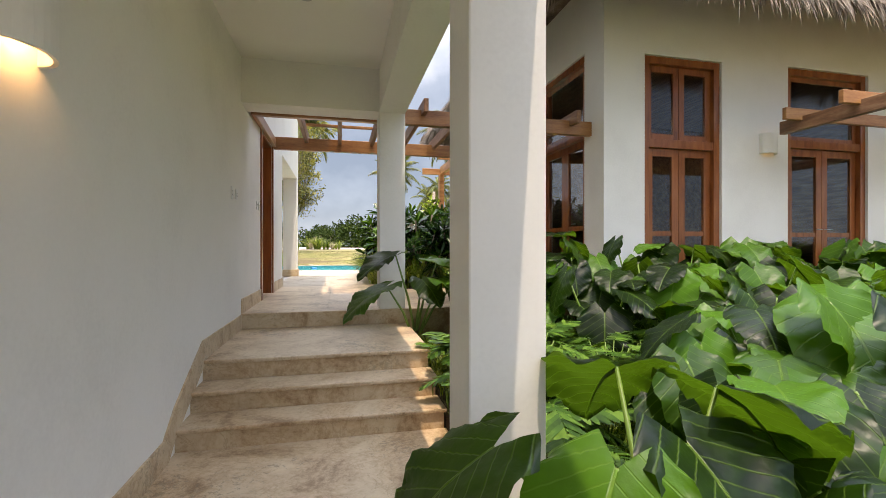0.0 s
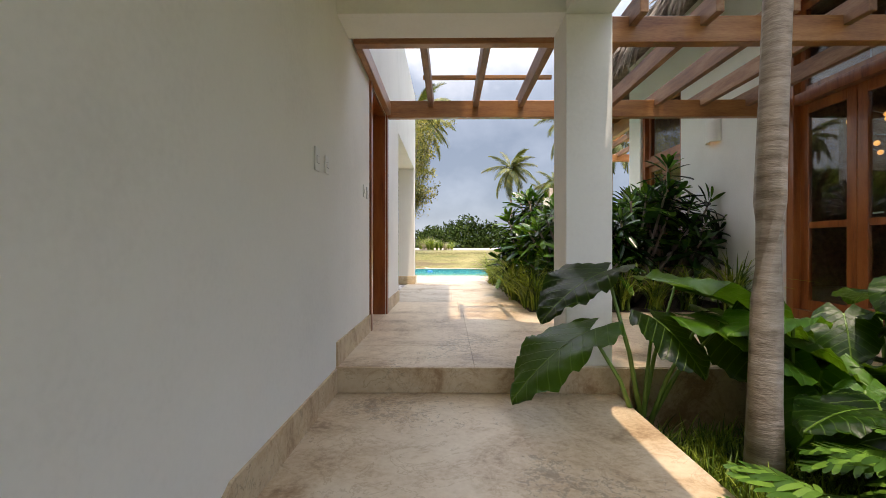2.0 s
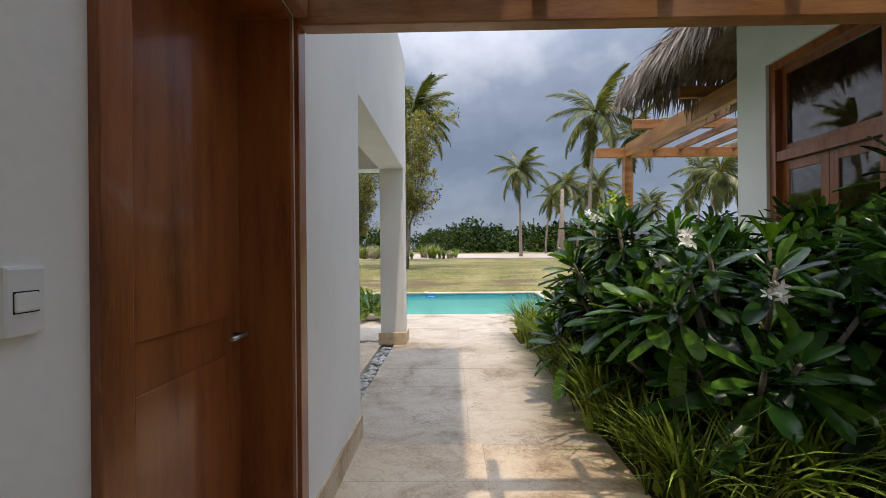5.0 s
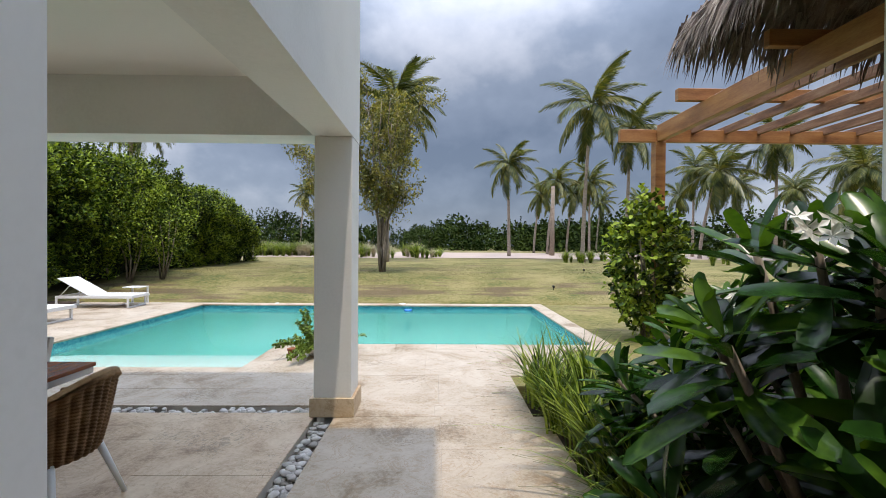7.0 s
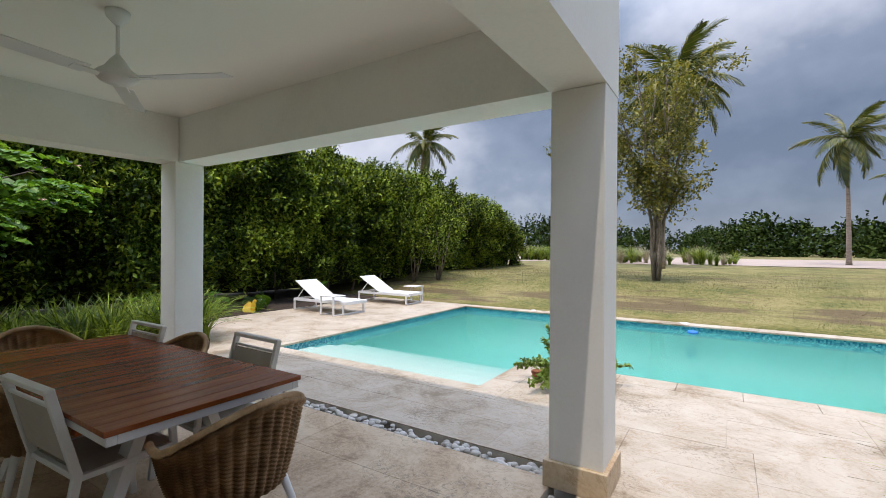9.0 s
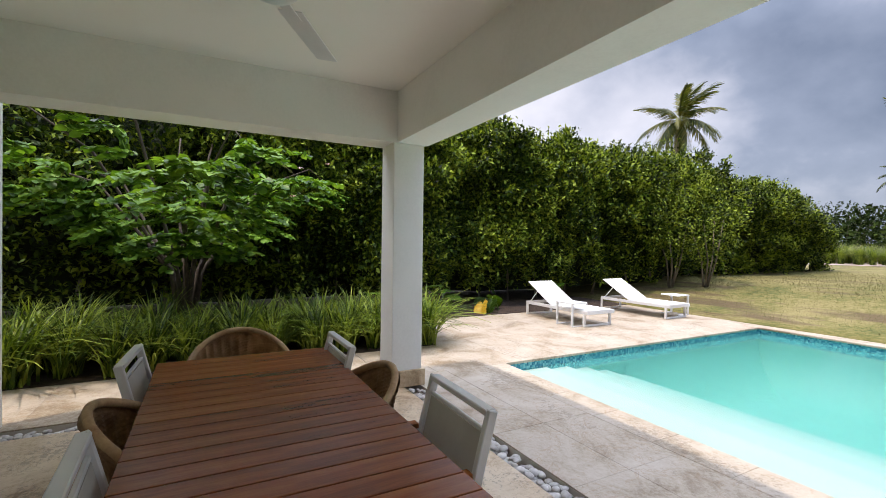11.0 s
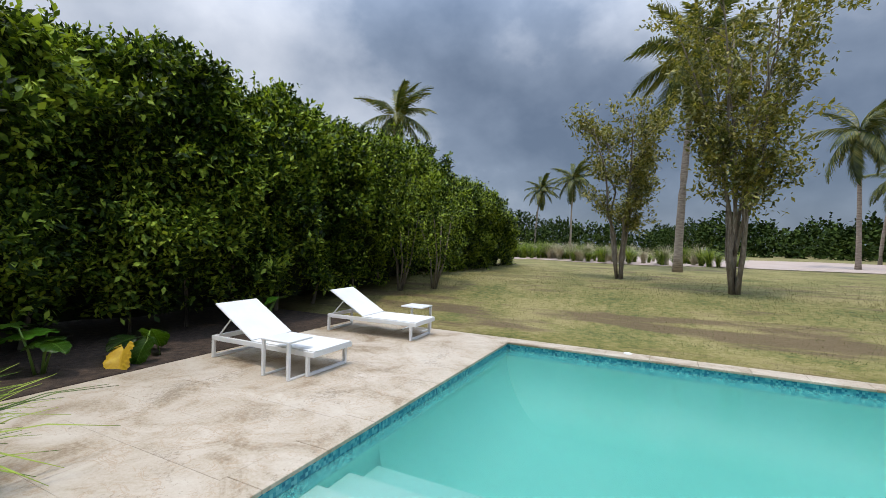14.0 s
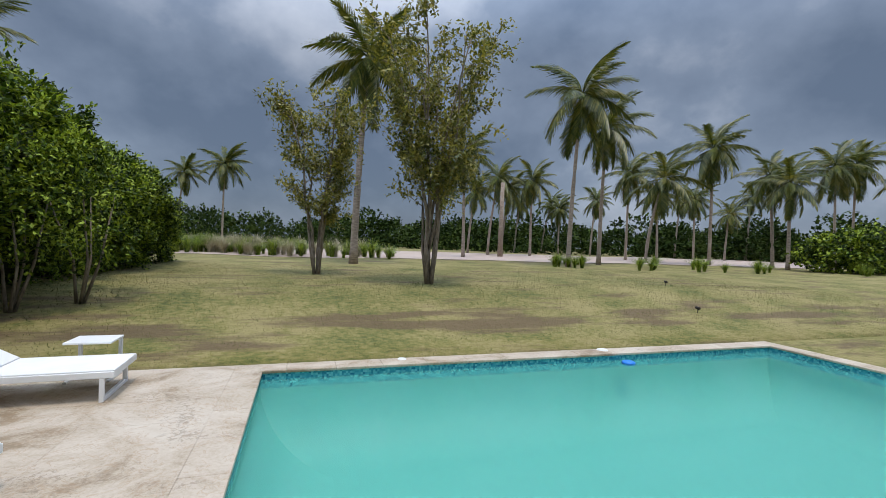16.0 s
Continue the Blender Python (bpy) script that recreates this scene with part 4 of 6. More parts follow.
def sconce(at, angle, lit=True):
    s = thing("wall_sconce", "white plaster half-round wall sconce glowing warm below", "lamp", "plaster sconces", pose(*at, 0, 0, angle))
    bm = bmesh.new()
    seg, r, h = 14, 0.15, 0.30
    o, i = [], []
    for k in range(seg + 1):
        a = -math.pi / 2 + math.pi * k / seg
        o.append([bm.verts.new((r * 0.75 * math.cos(a), r * math.sin(a), z)) for z in (-h / 2, h / 2)])
        i.append([bm.verts.new(((r - 0.02) * 0.75 * math.cos(a), (r - 0.02) * math.sin(a), z)) for z in (-h / 2, h / 2)])
    for k in range(seg):
        bm.faces.new((o[k][0], o[k + 1][0], o[k + 1][1], o[k][1]))
        bm.faces.new((i[k + 1][0], i[k][0], i[k][1], i[k + 1][1]))
        bm.faces.new((o[k + 1][0], o[k][0], i[k][0], i[k + 1][0]))
        bm.faces.new((o[k][1], o[k + 1][1], i[k + 1][1], i[k][1]))
    part("shell", bm, PLASTER, s)
    if lit:
        bm = bmesh.new()
        bmesh.ops.create_uvsphere(bm, u_segments=10, v_segments=8, radius=0.028, matrix=Matrix.Translation((0.05, 0, -0.03)))
        part("bulb", bm, LAMP_GLOW, s, "glowing warm bulb", True)
    return s


def build_fittings():
    build_doorway()
    sconce((X_WALL, 1.93, 1.53), 0)
    sconce((X_WALL + 0.0, -3.0, 1.53), 0)
    sconce((4.0, 9.0, 2.45), 180)
    sconce((6.76, YH0, 2.29), -90)
    sconce((-5.3, Y_WALL_END, 2.45), 90, False)
    d = thing("downlight", "small round recessed ceiling downlight", "lamp", "")
    d.location = (0.2, 4.1, 2.85)
    part("ring", lathe(bmesh.new(), [(0.03, 0.0), (0.03, -0.008), (0.055, -0.008), (0.055, 0.0)], 20), STEEL, d)
    part("lens", lathe(bmesh.new(), [(0.001, -0.003), (0.029, -0.003)], 16), LAMP_GLOW, d, "warm lit lens")
    for at, w, e in (((X_WALL + 0.06, 1.93, 1.45), 0.03, 0.6),):
        l = new("sconce_light", bpy.data.lights.new("sconce_light", "POINT"))
        l.data.energy, l.data.color, l.data.shadow_soft_size = e, (1.0, 0.6, 0.28), w
        l.location = at


build_thatched_house()
build_thatch()
build_pergola()
build_fittings()


# ---- patio furniture ----
def build_table():
    t = thing("dining_table", "long dining table with red-brown oiled planks on a white metal frame", "table")
    x0, x1, y0, y1, h = -4.38, -2.12, 10.28, 11.28, 0.75
    n = 20
    s = (x1 - x0) / n
    plank = finish("plank", boxed(-s / 2 + 0.0025, s / 2 - 0.0025, (y0 - y1) / 2, (y1 - y0) / 2, -0.026, 0.0, bevel=0.003), WOOD_TABLE)
    for i in range(n):
        ob = part("plank", plank, None, t)
        ob.location = (x0 + (i + 0.5) * s, (y0 + y1) / 2, h)
    bm = bmesh.new()
    for a in (y0 + 0.012, y1 - 0.052):
        box(bm, x0 + 0.012, x1 - 0.012, a, a + 0.04, h - 0.07, h - 0.0265, 0.003)
    for a in (x0 + 0.012, x1 - 0.052):
        box(bm, a, a + 0.04, y0 + 0.053, y1 - 0.053, h - 0.07, h - 0.0265, 0.003)
    part("apron", bm, WHITE_METAL, t, "white metal frame under the top")
    for x in (x0 + 0.45, x1 - 0.45):
        for sgn in (-1, 1):
            bm = bmesh.new()
            c = (y0 + y1) / 2
            vs = []
            for yy, z in ((c + sgn * 0.14, h - 0.07), (c + sgn * 0.38, 0.0)):
                vs.append([bm.verts.new((x + dx, yy + dy, z)) for dx, dy in ((-0.05, -0.03), (0.05, -0.03), (0.05, 0.03), (-0.05, 0.03))])
            for k in range(4):
                bm.faces.new((vs[1][k], vs[1][(k + 1) % 4], vs[0][(k + 1) % 4], vs[0][k]))
            bm.faces.new(vs[0])
            bm.faces.new(vs[1][::-1])
            part("leg", bm, WHITE_METAL, t)
        part("crossbar", boxed(x - 0.04, x + 0.04, y0 + 0.06, y1 - 0.06, h - 0.115, h - 0.071), WHITE_METAL, t)


def bar(bm, p, q, w=0.03, d=0.03):
    p, q = Vector(p), Vector(q)
    dirn = q - p
    m = Matrix.Translation((p + q) / 2) @ dirn.to_track_quat("Z", "Y").to_matrix().to_4x4()
    r = bmesh.ops.create_cube(bm, size=1.0, matrix=m @ Matrix.Diagonal((w, d, dirn.length, 1)))
    es = {e for v in r["verts"] for e in v.link_edges}
    bmesh.ops.bevel(bm, geom=list(es), offset=0.004, segments=1, affect="EDGES")
    return bm


def sling_chair():
    """Faces +y; the back is at -y."""
    c = thing("dining_chair", "white metal dining chair with taupe sling seat and wooden armrests", "chair", "chairs round the table")
    w = 0.25
    for s in (-1, 1):
        part("rear_leg", bar(bar(bmesh.new(), (s * w, -0.30, 0.0), (s * w, -0.22, 0.45), 0.03, 0.04), (s * w, -0.22, 0.44), (s * w, -0.33, 0.87), 0.03, 0.04), WHITE_METAL, c)
        part("front_leg", bar(bmesh.new(), (s * w, 0.26, 0.0), (s * w, 0.20, 0.64), 0.03, 0.035), WHITE_METAL, c)
        part("armrest", boxed(s * w - 0.025, s * w + 0.025, -0.24, 0.24, 0.635, 0.66, bevel=0.006), WOOD_TABLE, c, "dark wooden armrest")
    bm = bmesh.new()
    for y in (-0.215, 0.225):
        bar(bm, (-w, y, 0.43), (w, y, 0.43))
    for s in (-1, 1):
        bar(bm, (s * w, -0.215, 0.43), (s * w, 0.225, 0.43))
    part("seat_frame", bm, WHITE_METAL, c)
    part("seat", boxed(-w + 0.017, w - 0.017, -0.20, 0.21, 0.436, 0.445), FABRIC_TAUPE, c, "taupe mesh seat")
    part("top_rail", bar(bar(bmesh.new(), (-w, -0.325, 0.86), (w, -0.325, 0.86), 0.045, 0.025), (-w, -0.312, 0.79), (w, -0.312, 0.79), 0.018, 0.018), WHITE_METAL, c)
    bm = boxed(-w + 0.016, w - 0.016, -0.004, 0.004, 0.0, 0.275)
    bmesh.ops.transform(bm, matrix=pose(0, -0.243, 0.51, 13.5), verts=bm.verts)
    part("backrest", bm, FABRIC_TAUPE, c, "taupe mesh backrest")
    return c


def wicker_chair():
    """A woven tub; faces +y."""
    c = thing("wicker_chair", "honey-brown woven wicker tub chair on pale splayed legs", "chair", "wicker chairs round the table")
    nu, nv = 176, 66
    bm = bmesh.new()
    grid = []
    for j in range(nv + 1):
        v = j / nv
        row = []
        for i in range(nu + 1):
            u = i / nu
            a = math.radians(-205 + 230 * u)
            back = max(0.0, -math.sin(a))
            top = 0.62 + 0.20 * back ** 1.3
            flare = 0.245 + 0.075 * v ** 0.7 + 0.02 * back * v
            z = 0.36 + (top - 0.36) * v
            bump = (0.011 * abs(math.sin(math.pi * i / 8)) + 0.005 * math.sin(2 * math.pi * (j / 3.0 + i / 8.0))) * (1 if v < 0.9 else 0.4)
            if v > 0.9:
                flare += 0.018 * math.sin((v - 0.9) / 0.1 * math.pi)
            r = flare + bump
            row.append(bm.verts.new((r * 1.02 * math.cos(a), r * 1.0 * math.sin(a), z)))
        grid.append(row)
    for j in range(nv):
        for i in range(nu):
            bm.faces.new((grid[j][i], grid[j][i + 1], grid[j + 1][i + 1], grid[j + 1][i]))
    r = bmesh.ops.solidify(bm, geom=bm.faces[:], thickness=0.022)
    part("woven_shell", bm, WICKER, c, "open woven rope shell", True)
    # rolled rim
    pts = []
    for i in range(61):
        a = math.radians(-205 + 230 * i / 60)
        back = max(0.0, -math.sin(a))
        pts.append((0.335 * math.cos(a), 0.33 * math.sin(a), 0.62 + 0.20 * back ** 1.3))
    part("rim", sweep(bmesh.new(), pts, 0.019, 8), WICKER, c, "rope-wrapped rim")
    bm = bmesh.new()
    lathe(bm, [(0.001, 0.42), (0.2, 0.425), (0.235, 0.40), (0.24, 0.37), (0.001, 0.365)], 28)
    part("seat", bm, WICKER, c, "round woven seat")
    for sx in (-1, 1):
        for sy in (-1, 1):
            part("leg", sweep(bmesh.new(), [(sx * 0.27, sy * 0.27, 0.0), (sx * 0.17, sy * 0.17, 0.375)], [0.014, 0.022], 8), WHITE_METAL, c)
    return c


def build_chairs():
    a = sling_chair()
    a.matrix_basis = pose(-2.78, 10.53, 0, 0, 0, 3)
    copy_thing(a, pose(-4.12, 10.50, 0, 0, 0, -3))
    copy_thing(a, pose(-2.86, 11.16, 0, 0, 0, 178))
    copy_thing(a, pose(-4.06, 10.98, 0, 0, 0, 180))
    b = wicker_chair()
    b.matrix_basis = pose(-2.04, 10.78, 0, 0, 0, 92)
    copy_thing(b, pose(-3.42, 10.46, 0, 0, 0, 0))
    copy_thing(b, pose(-3.50, 11.10, 0, 0, 0, 180))
    copy_thing(b, pose(-4.60, 10.76, 0, 0, 0, -90))


def build_fan():
    f = thing("ceiling_fan", "white three-bladed ceiling fan hanging on a rod", "fan")
    f.location = (-3.33, 10.79, 3.038)
    part("canopy", lathe(bmesh.new(), [(0.001, 0.0), (0.07, 0.0), (0.065, -0.04), (0.02, -0.09), (0.012, -0.095)], 20), WHITE_METAL, f)
    part("rod", sweep(bmesh.new(), [(0, 0, -0.05), (0, 0, -0.36)], 0.012, 10), WHITE_METAL, f)
    part("motor", lathe(bmesh.new(), [(0.014, -0.28), (0.045, -0.32), (0.075, -0.37), (0.115, -0.40), (0.12, -0.43), (0.10, -0.455), (0.06, -0.47), (0.001, -0.475)], 28), WHITE_METAL, f)
    for ang in (27, 149, 279):
        bm = bmesh.new()
        box(bm, 0.18, 0.76, -0.062, 0.062, -0.003, 0.003, 0.002)
        bmesh.ops.transform(bm, matrix=turn_z(radians(ang)) @ Matrix.Translation((0, 0, -0.435)) @ Matrix.Rotation(radians(9), 4, "X"), verts=bm.verts)
        bl = part("blade", bm, WHITE_METAL, f)
        bm = bmesh.new()
        box(bm, 0.10, 0.26, -0.03, 0.03, -0.008, -0.003, 0.001)
        bmesh.ops.transform(bm, matrix=turn_z(radians(ang)) @ Matrix.Translation((0, 0, -0.435)) @ Matrix.Rotation(radians(9), 4, "X"), verts=bm.verts)
        part("bracket", bm, WHITE_METAL, bl)


def sun_lounger():
    """Head at -x, foot at +x, 1.9 m long, width along y."""
    s = thing("sun_lounger", "white sun lounger with a raised mesh backrest on a sled frame", "lounger", "sun loungers by the pool")
    w, zr = 0.33, 0.29
    bm = bmesh.new()
    for k in (-1, 1):
        box(bm, -0.95, 0.80, k * w - 0.02, k * w + 0.02, zr - 0.06, zr, 0.005)
    box(bm, 0.76, 0.80, -w + 0.02, w - 0.02, zr - 0.06, zr, 0.005)
    box(bm, -0.95, -0.91, -w + 0.02, w - 0.02, zr - 0.06, zr, 0.005)
    part("frame", bm, WHITE_METAL, s)
    for x in (-0.93, 0.70):
        for k in (-1, 1):
            part("leg", boxed(x - 0.02, x + 0.02, k * w - 0.02, k * w + 0.02, 0.0, zr - 0.061, bevel=0.004), WHITE_METAL, s)
        part("foot_bar", boxed(x - 0.02, x + 0.02, -w + 0.021, w - 0.021, 0.0, 0.035, bevel=0.004), WHITE_METAL, s)
    bm = bmesh.new()
    box(bm, -0.22, 0.80, -w + 0.0, w - 0.0, zr + 0.001, zr + 0.014, 0.005)
    part("sling", bm, FABRIC_WHITE, s, "taut white mesh bed")
    bm = boxed(-0.80, 0.0, -w, w, 0.0, 0.02, bevel=0.006)
    bmesh.ops.transform(bm, matrix=Matrix.Translation((-0.23, 0, zr + 0.005)) @ Matrix.Rotation(radians(30), 4, "Y"), verts=bm.verts)
    part("backrest", bm, FABRIC_WHITE, s, "raised white mesh backrest")
    for k in (-1, 1):
        part("prop", bar(bmesh.new(), (-0.90, k * (w - 0.05), zr - 0.02), (-0.66, k * (w - 0.05), zr + 0.24), 0.018, 0.018), WHITE_METAL, s)
    return s


def c_table():
    t = thing("side_table", "small white metal side table with a thin square top", "table", "side tables by the loungers")
    part("top", boxed(-0.22, 0.22, -0.19, 0.19, 0.415, 0.44, bevel=0.008), WHITE_METAL, t)
    for x in (-0.195, 0.195):
        part("leg", boxed(x - 0.018, x + 0.018, -0.18, -0.145, 0.02, 0.4145, bevel=0.004), WHITE_METAL, t)
        part("runner", boxed(x - 0.018, x + 0.018, -0.18, 0.19, 0.0, 0.0195, bevel=0.003), WHITE_METAL, t)
    return t


def build_loungers():
    a = sun_lounger()
    a.matrix_basis = pose(-7.90, 17.0, 0.002)
    copy_thing(a, pose(-7.86, 19.22, 0.002, 0, 0, 2))
    b = c_table()
    b.matrix_basis = pose(-7.46, 16.60, 0.002)
    copy_thing(b, pose(-7.53, 19.76, 0.002, 0, 0, 180))


POT_WHITE = material("white_glazed_bowl", [(0.62, 0.60, 0.55), (0.74, 0.72, 0.68)], rough=0.5, scale=6, fine=40)
TERRACOTTA = material("terracotta", [(0.30, 0.10, 0.05), (0.42, 0.17, 0.09)], rough=0.8, scale=8, fine=60)
LEAF_JADE = material("jade_leaf", [(0.06, 0.102, 0.015), (0.16, 0.24, 0.04), (0.24, 0.32, 0.072)], rough=0.45, scale=3, fine=20, bump=0, island=0.3, translucent=0.16, spec=0.25)
LEAF_HEDGE = material("hedge_leaf", [(0.005, 0.012, 0.002), (0.022, 0.045, 0.006), (0.090, 0.146, 0.016), (0.30, 0.385, 0.050)], rough=0.5, scale=0.8, fine=8, bump=0, island=0.45, translucent=0.15, spec=0.14)
# near-black colour standing for the shade deep inside the hedge
HEDGE_SHADE = material("hedge_shade_core", [(0.004, 0.009, 0.002), (0.012, 0.024, 0.005)], rough=0.9, scale=4, fine=20, bump=0.3, dist=0.05)


def veined_leaf(name, dark, light, vein):
    """A big leaf blade with pale ribs that fan out from the midrib; each leaf a little different."""
    m = bpy.data.materials.new(name)
    m.use_nodes = True
    nt = m.node_tree
    L = nt.links.new
    b = nt.nodes["Principled BSDF"]
    tc = nt.nodes.new("ShaderNodeTexCoord")
    oi = nt.nodes.new("ShaderNodeObjectInfo")
    sep = nt.nodes.new("ShaderNodeSeparateXYZ")
    L(tc.outputs["Object"], sep.inputs[0])

    def calc(op, a, c=0.0):
        k = nt.nodes.new("ShaderNodeMath")
        k.operation = op
        for i, v in enumerate((a, c)):
            if isinstance(v, (int, float)):
                k.inputs[i].default_value = v
            else:
                L(v, k.inputs[i])
        return k.outputs[0]

    ay = calc("ABSOLUTE", sep.outputs["Y"])
    run = calc("MULTIPLY", calc("SUBTRACT", sep.outputs["X"], calc("MULTIPLY", ay, 0.75)), 7.0)
    saw = calc("ABSOLUTE", calc("SUBTRACT", calc("FRACT", run), 0.5))
    rib = nt.nodes.new("ShaderNodeMapRange")
    rib.inputs["From Min"].default_value, rib.inputs["From Max"].default_value = 0.07, 0.02
    L(saw, rib.inputs["Value"])
    mid = nt.nodes.new("ShaderNodeMapRange")
    mid.inputs["From Min"].default_value, mid.inputs["From Max"].default_value = 0.016, 0.009
    L(ay, mid.inputs["Value"])
    mask = calc("MAXIMUM", calc("MULTIPLY", rib.outputs[0], 0.6), mid.outputs[0])
    n = nt.nodes.new("ShaderNodeTexNoise")
    n.inputs["Scale"].default_value = 5.0
    n.inputs["Detail"].default_value = 5
    L(tc.outputs["Object"], n.inputs["Vector"])
    tone = calc("ADD", calc("MULTIPLY", n.outputs[0], 0.45), calc("MULTIPLY", calc("POWER", oi.outputs["Random"], 2.2), 0.95))
    ramp = nt.nodes.new("ShaderNodeValToRGB")
    ramp.color_ramp.elements[0].position, ramp.color_ramp.elements[0].color = 0.25, (*dark, 1)
    ramp.color_ramp.elements[1].position, ramp.color_ramp.elements[1].color = 0.95, (*light, 1)
    L(tone, ramp.inputs[0])
    mx = nt.nodes.new("ShaderNodeMixRGB")
    L(calc("MULTIPLY", mask, 0.5), mx.inputs[0])
    L(ramp.outputs[0], mx.inputs[1])
    mx.inputs[2].default_value = (*vein, 1)
    L(mx.outputs[0], b.inputs["Base Color"])
    b.inputs["Roughness"].default_value = 0.36
    b.inputs["Specular IOR Level"].default_value = 0.22
    bp = nt.nodes.new("ShaderNodeBump")
    bp.inputs["Strength"].default_value = 0.3
    bp.inputs["Distance"].default_value = 0.02
    L(calc("SUBTRACT", n.outputs[0], mask), bp.inputs["Height"])
    L(bp.outputs[0], b.inputs["Normal"])
    tr = nt.nodes.new("ShaderNodeBsdfTranslucent")
    tr.inputs["Color"].default_value = (0.16, 0.34, 0.015, 1)
    ms = nt.nodes.new("ShaderNodeMixShader")
    ms.inputs[0].default_value = 0.2
    L(b.outputs[0], ms.inputs[1])
    L(tr.outputs[0], ms.inputs[2])
    L(ms.outputs[0], nt.nodes["Material Output"].inputs["Surface"])
    return m


LEAF_BIG = veined_leaf("elephant_ear_leaf", (0.002, 0.010, 0.002), (0.056, 0.155, 0.010), (0.17, 0.30, 0.045))
LEAF_CUT = material("split_leaf", [(0.012, 0.036, 0.006), (0.050, 0.125, 0.016), (0.13, 0.24, 0.036)], rough=0.36, scale=3, fine=20, bump=0, island=0.4, translucent=0.20, spec=0.25)
LEAF_PLUM = material("plumeria_leaf", [(0.0046, 0.0192, 0.0040), (0.021, 0.070, 0.0108), (0.088, 0.19, 0.021)], spec=0.3, rough=0.24, scale=2, fine=18, bump=0, island=0.45, translucent=0.18)
LEAF_STRAP = material("strap_leaf", [(0.011, 0.030, 0.004), (0.072, 0.130, 0.015), (0.29, 0.37, 0.062)], rough=0.38, scale=3, fine=18, bump=0, island=0.45, translucent=0.16, spec=0.25)
LEAF_PALM = material("palm_leaflet", [(0.020, 0.036, 0.008), (0.075, 0.105, 0.020), (0.24, 0.225, 0.050)], rough=0.4, scale=1.0, fine=12, bump=0, island=0.3, translucent=0.22)
LEAF_OLIVE = material("dry_olive_leaf", [(0.05, 0.062, 0.015), (0.14, 0.15, 0.032), (0.30, 0.27, 0.07)], rough=0.5, scale=2, fine=12, bump=0, island=0.45, translucent=0.22)
LEAF_ORCHID = material("orchid_tree_leaf", [(0.016, 0.050, 0.007), (0.085, 0.20, 0.023), (0.20, 0.36, 0.05)], rough=0.42, scale=1.5, fine=12, bump=0, island=0.4, translucent=0.23, spec=0.25)
LEAF_FAR = material("far_woodland", [(0.008, 0.018, 0.004), (0.024, 0.046, 0.009), (0.060, 0.092, 0.018)], spec=0.1, rough=0.9, scale=0.3, fine=3, bump=0, island=0.4)
STRAW = material("grass_plume", [(0.22, 0.20, 0.10), (0.40, 0.36, 0.22), (0.55, 0.50, 0.36)], rough=0.8, scale=4, fine=20, bump=0, island=0.4)
BLADE = material("lawn_blade", [(0.055, 0.072, 0.015), (0.12, 0.12, 0.032), (0.19, 0.16, 0.065)], rough=0.8, scale=1.1, fine=10, bump=0, island=0.4)
STALK = material("leaf_stalk", [(0.10, 0.19, 0.03), (0.20, 0.30, 0.06)], rough=0.45, scale=6, fine=30, bump=0.1)
BARK = material("grey_bark", [(0.10, 0.075, 0.055), (0.21, 0.17, 0.13), (0.32, 0.27, 0.22)], rough=0.9, scale=6, fine=40, bump=0.5, dist=0.02, stretch=(3, 3, 0.8))
BARK_DARK = material("dark_bark", [(0.035, 0.025, 0.018), (0.08, 0.06, 0.045), (0.14, 0.11, 0.085)], rough=0.9, scale=6, fine=40, bump=0.5, dist=0.02, stretch=(3, 3, 0.8))
BARK_PALM = material("palm_bark", [(0.15, 0.11, 0.08), (0.29, 0.23, 0.18), (0.42, 0.35, 0.29)], rough=0.85, scale=4, fine=30, bump=0.5, dist=0.02, stretch=(1, 1, 5))
PETAL = plain("white_petal", (0.82, 0.80, 0.70), 0.6)
PETAL_PINK = plain("pink_petal", (0.75, 0.42, 0.45), 0.6)
YELLOW_LEAF = material("yellowed_leaf", [(0.42, 0.24, 0.02), (0.60, 0.40, 0.03)], rough=0.5, scale=8, fine=40, bump=0)

SMALL = [(0, 0, 0), (0.35, -0.5, 0.07), (0.75, -0.36, 0.05), (1, 0, -0.06), (0.75, 0.36, 0.05), (0.35, 0.5, 0.07), (0.45, 0, -0.01)]
SMALL_F = [(0, 1, 6), (1, 2, 6), (2, 3, 6), (3, 4, 6), (4, 5, 6), (5, 0, 6)]
TINY = [(0, 0, 0), (0.5, -0.5, 0.06), (1, 0, -0.04), (0.5, 0.5, 0.06)]
TINY_F = [(0, 1, 2), (0, 2, 3)]


def unit(v):
    return v / np.maximum(np.linalg.norm(v, axis=-1, keepdims=True), 1e-6)


def spray(rng, C, D, per, length, size, spread=0.6):
    """Leaves set along short twigs that start at C and point along D."""
    n = len(C)
    t = rng.uniform(0.1, 1.0, (n, per))
    P = C[:, None] + D[:, None] * (t * length)[..., None] + rng.normal(0, size * 0.25, (n, per, 3))
    U = D[:, None] * 0.5 + rng.normal(0, spread, (n, per, 3))
    N = np.array([0, 0, 1.0]) + 0.5 * D[:, None] + rng.normal(0, 0.45, (n, per, 3))
    S = rng.uniform(0.7, 1.3, (n, per)) * size
    return P.reshape(-1, 3), unit(U).reshape(-1, 3), N.reshape(-1, 3), np.stack([S.reshape(-1), S.reshape(-1) * 0.48], 1)


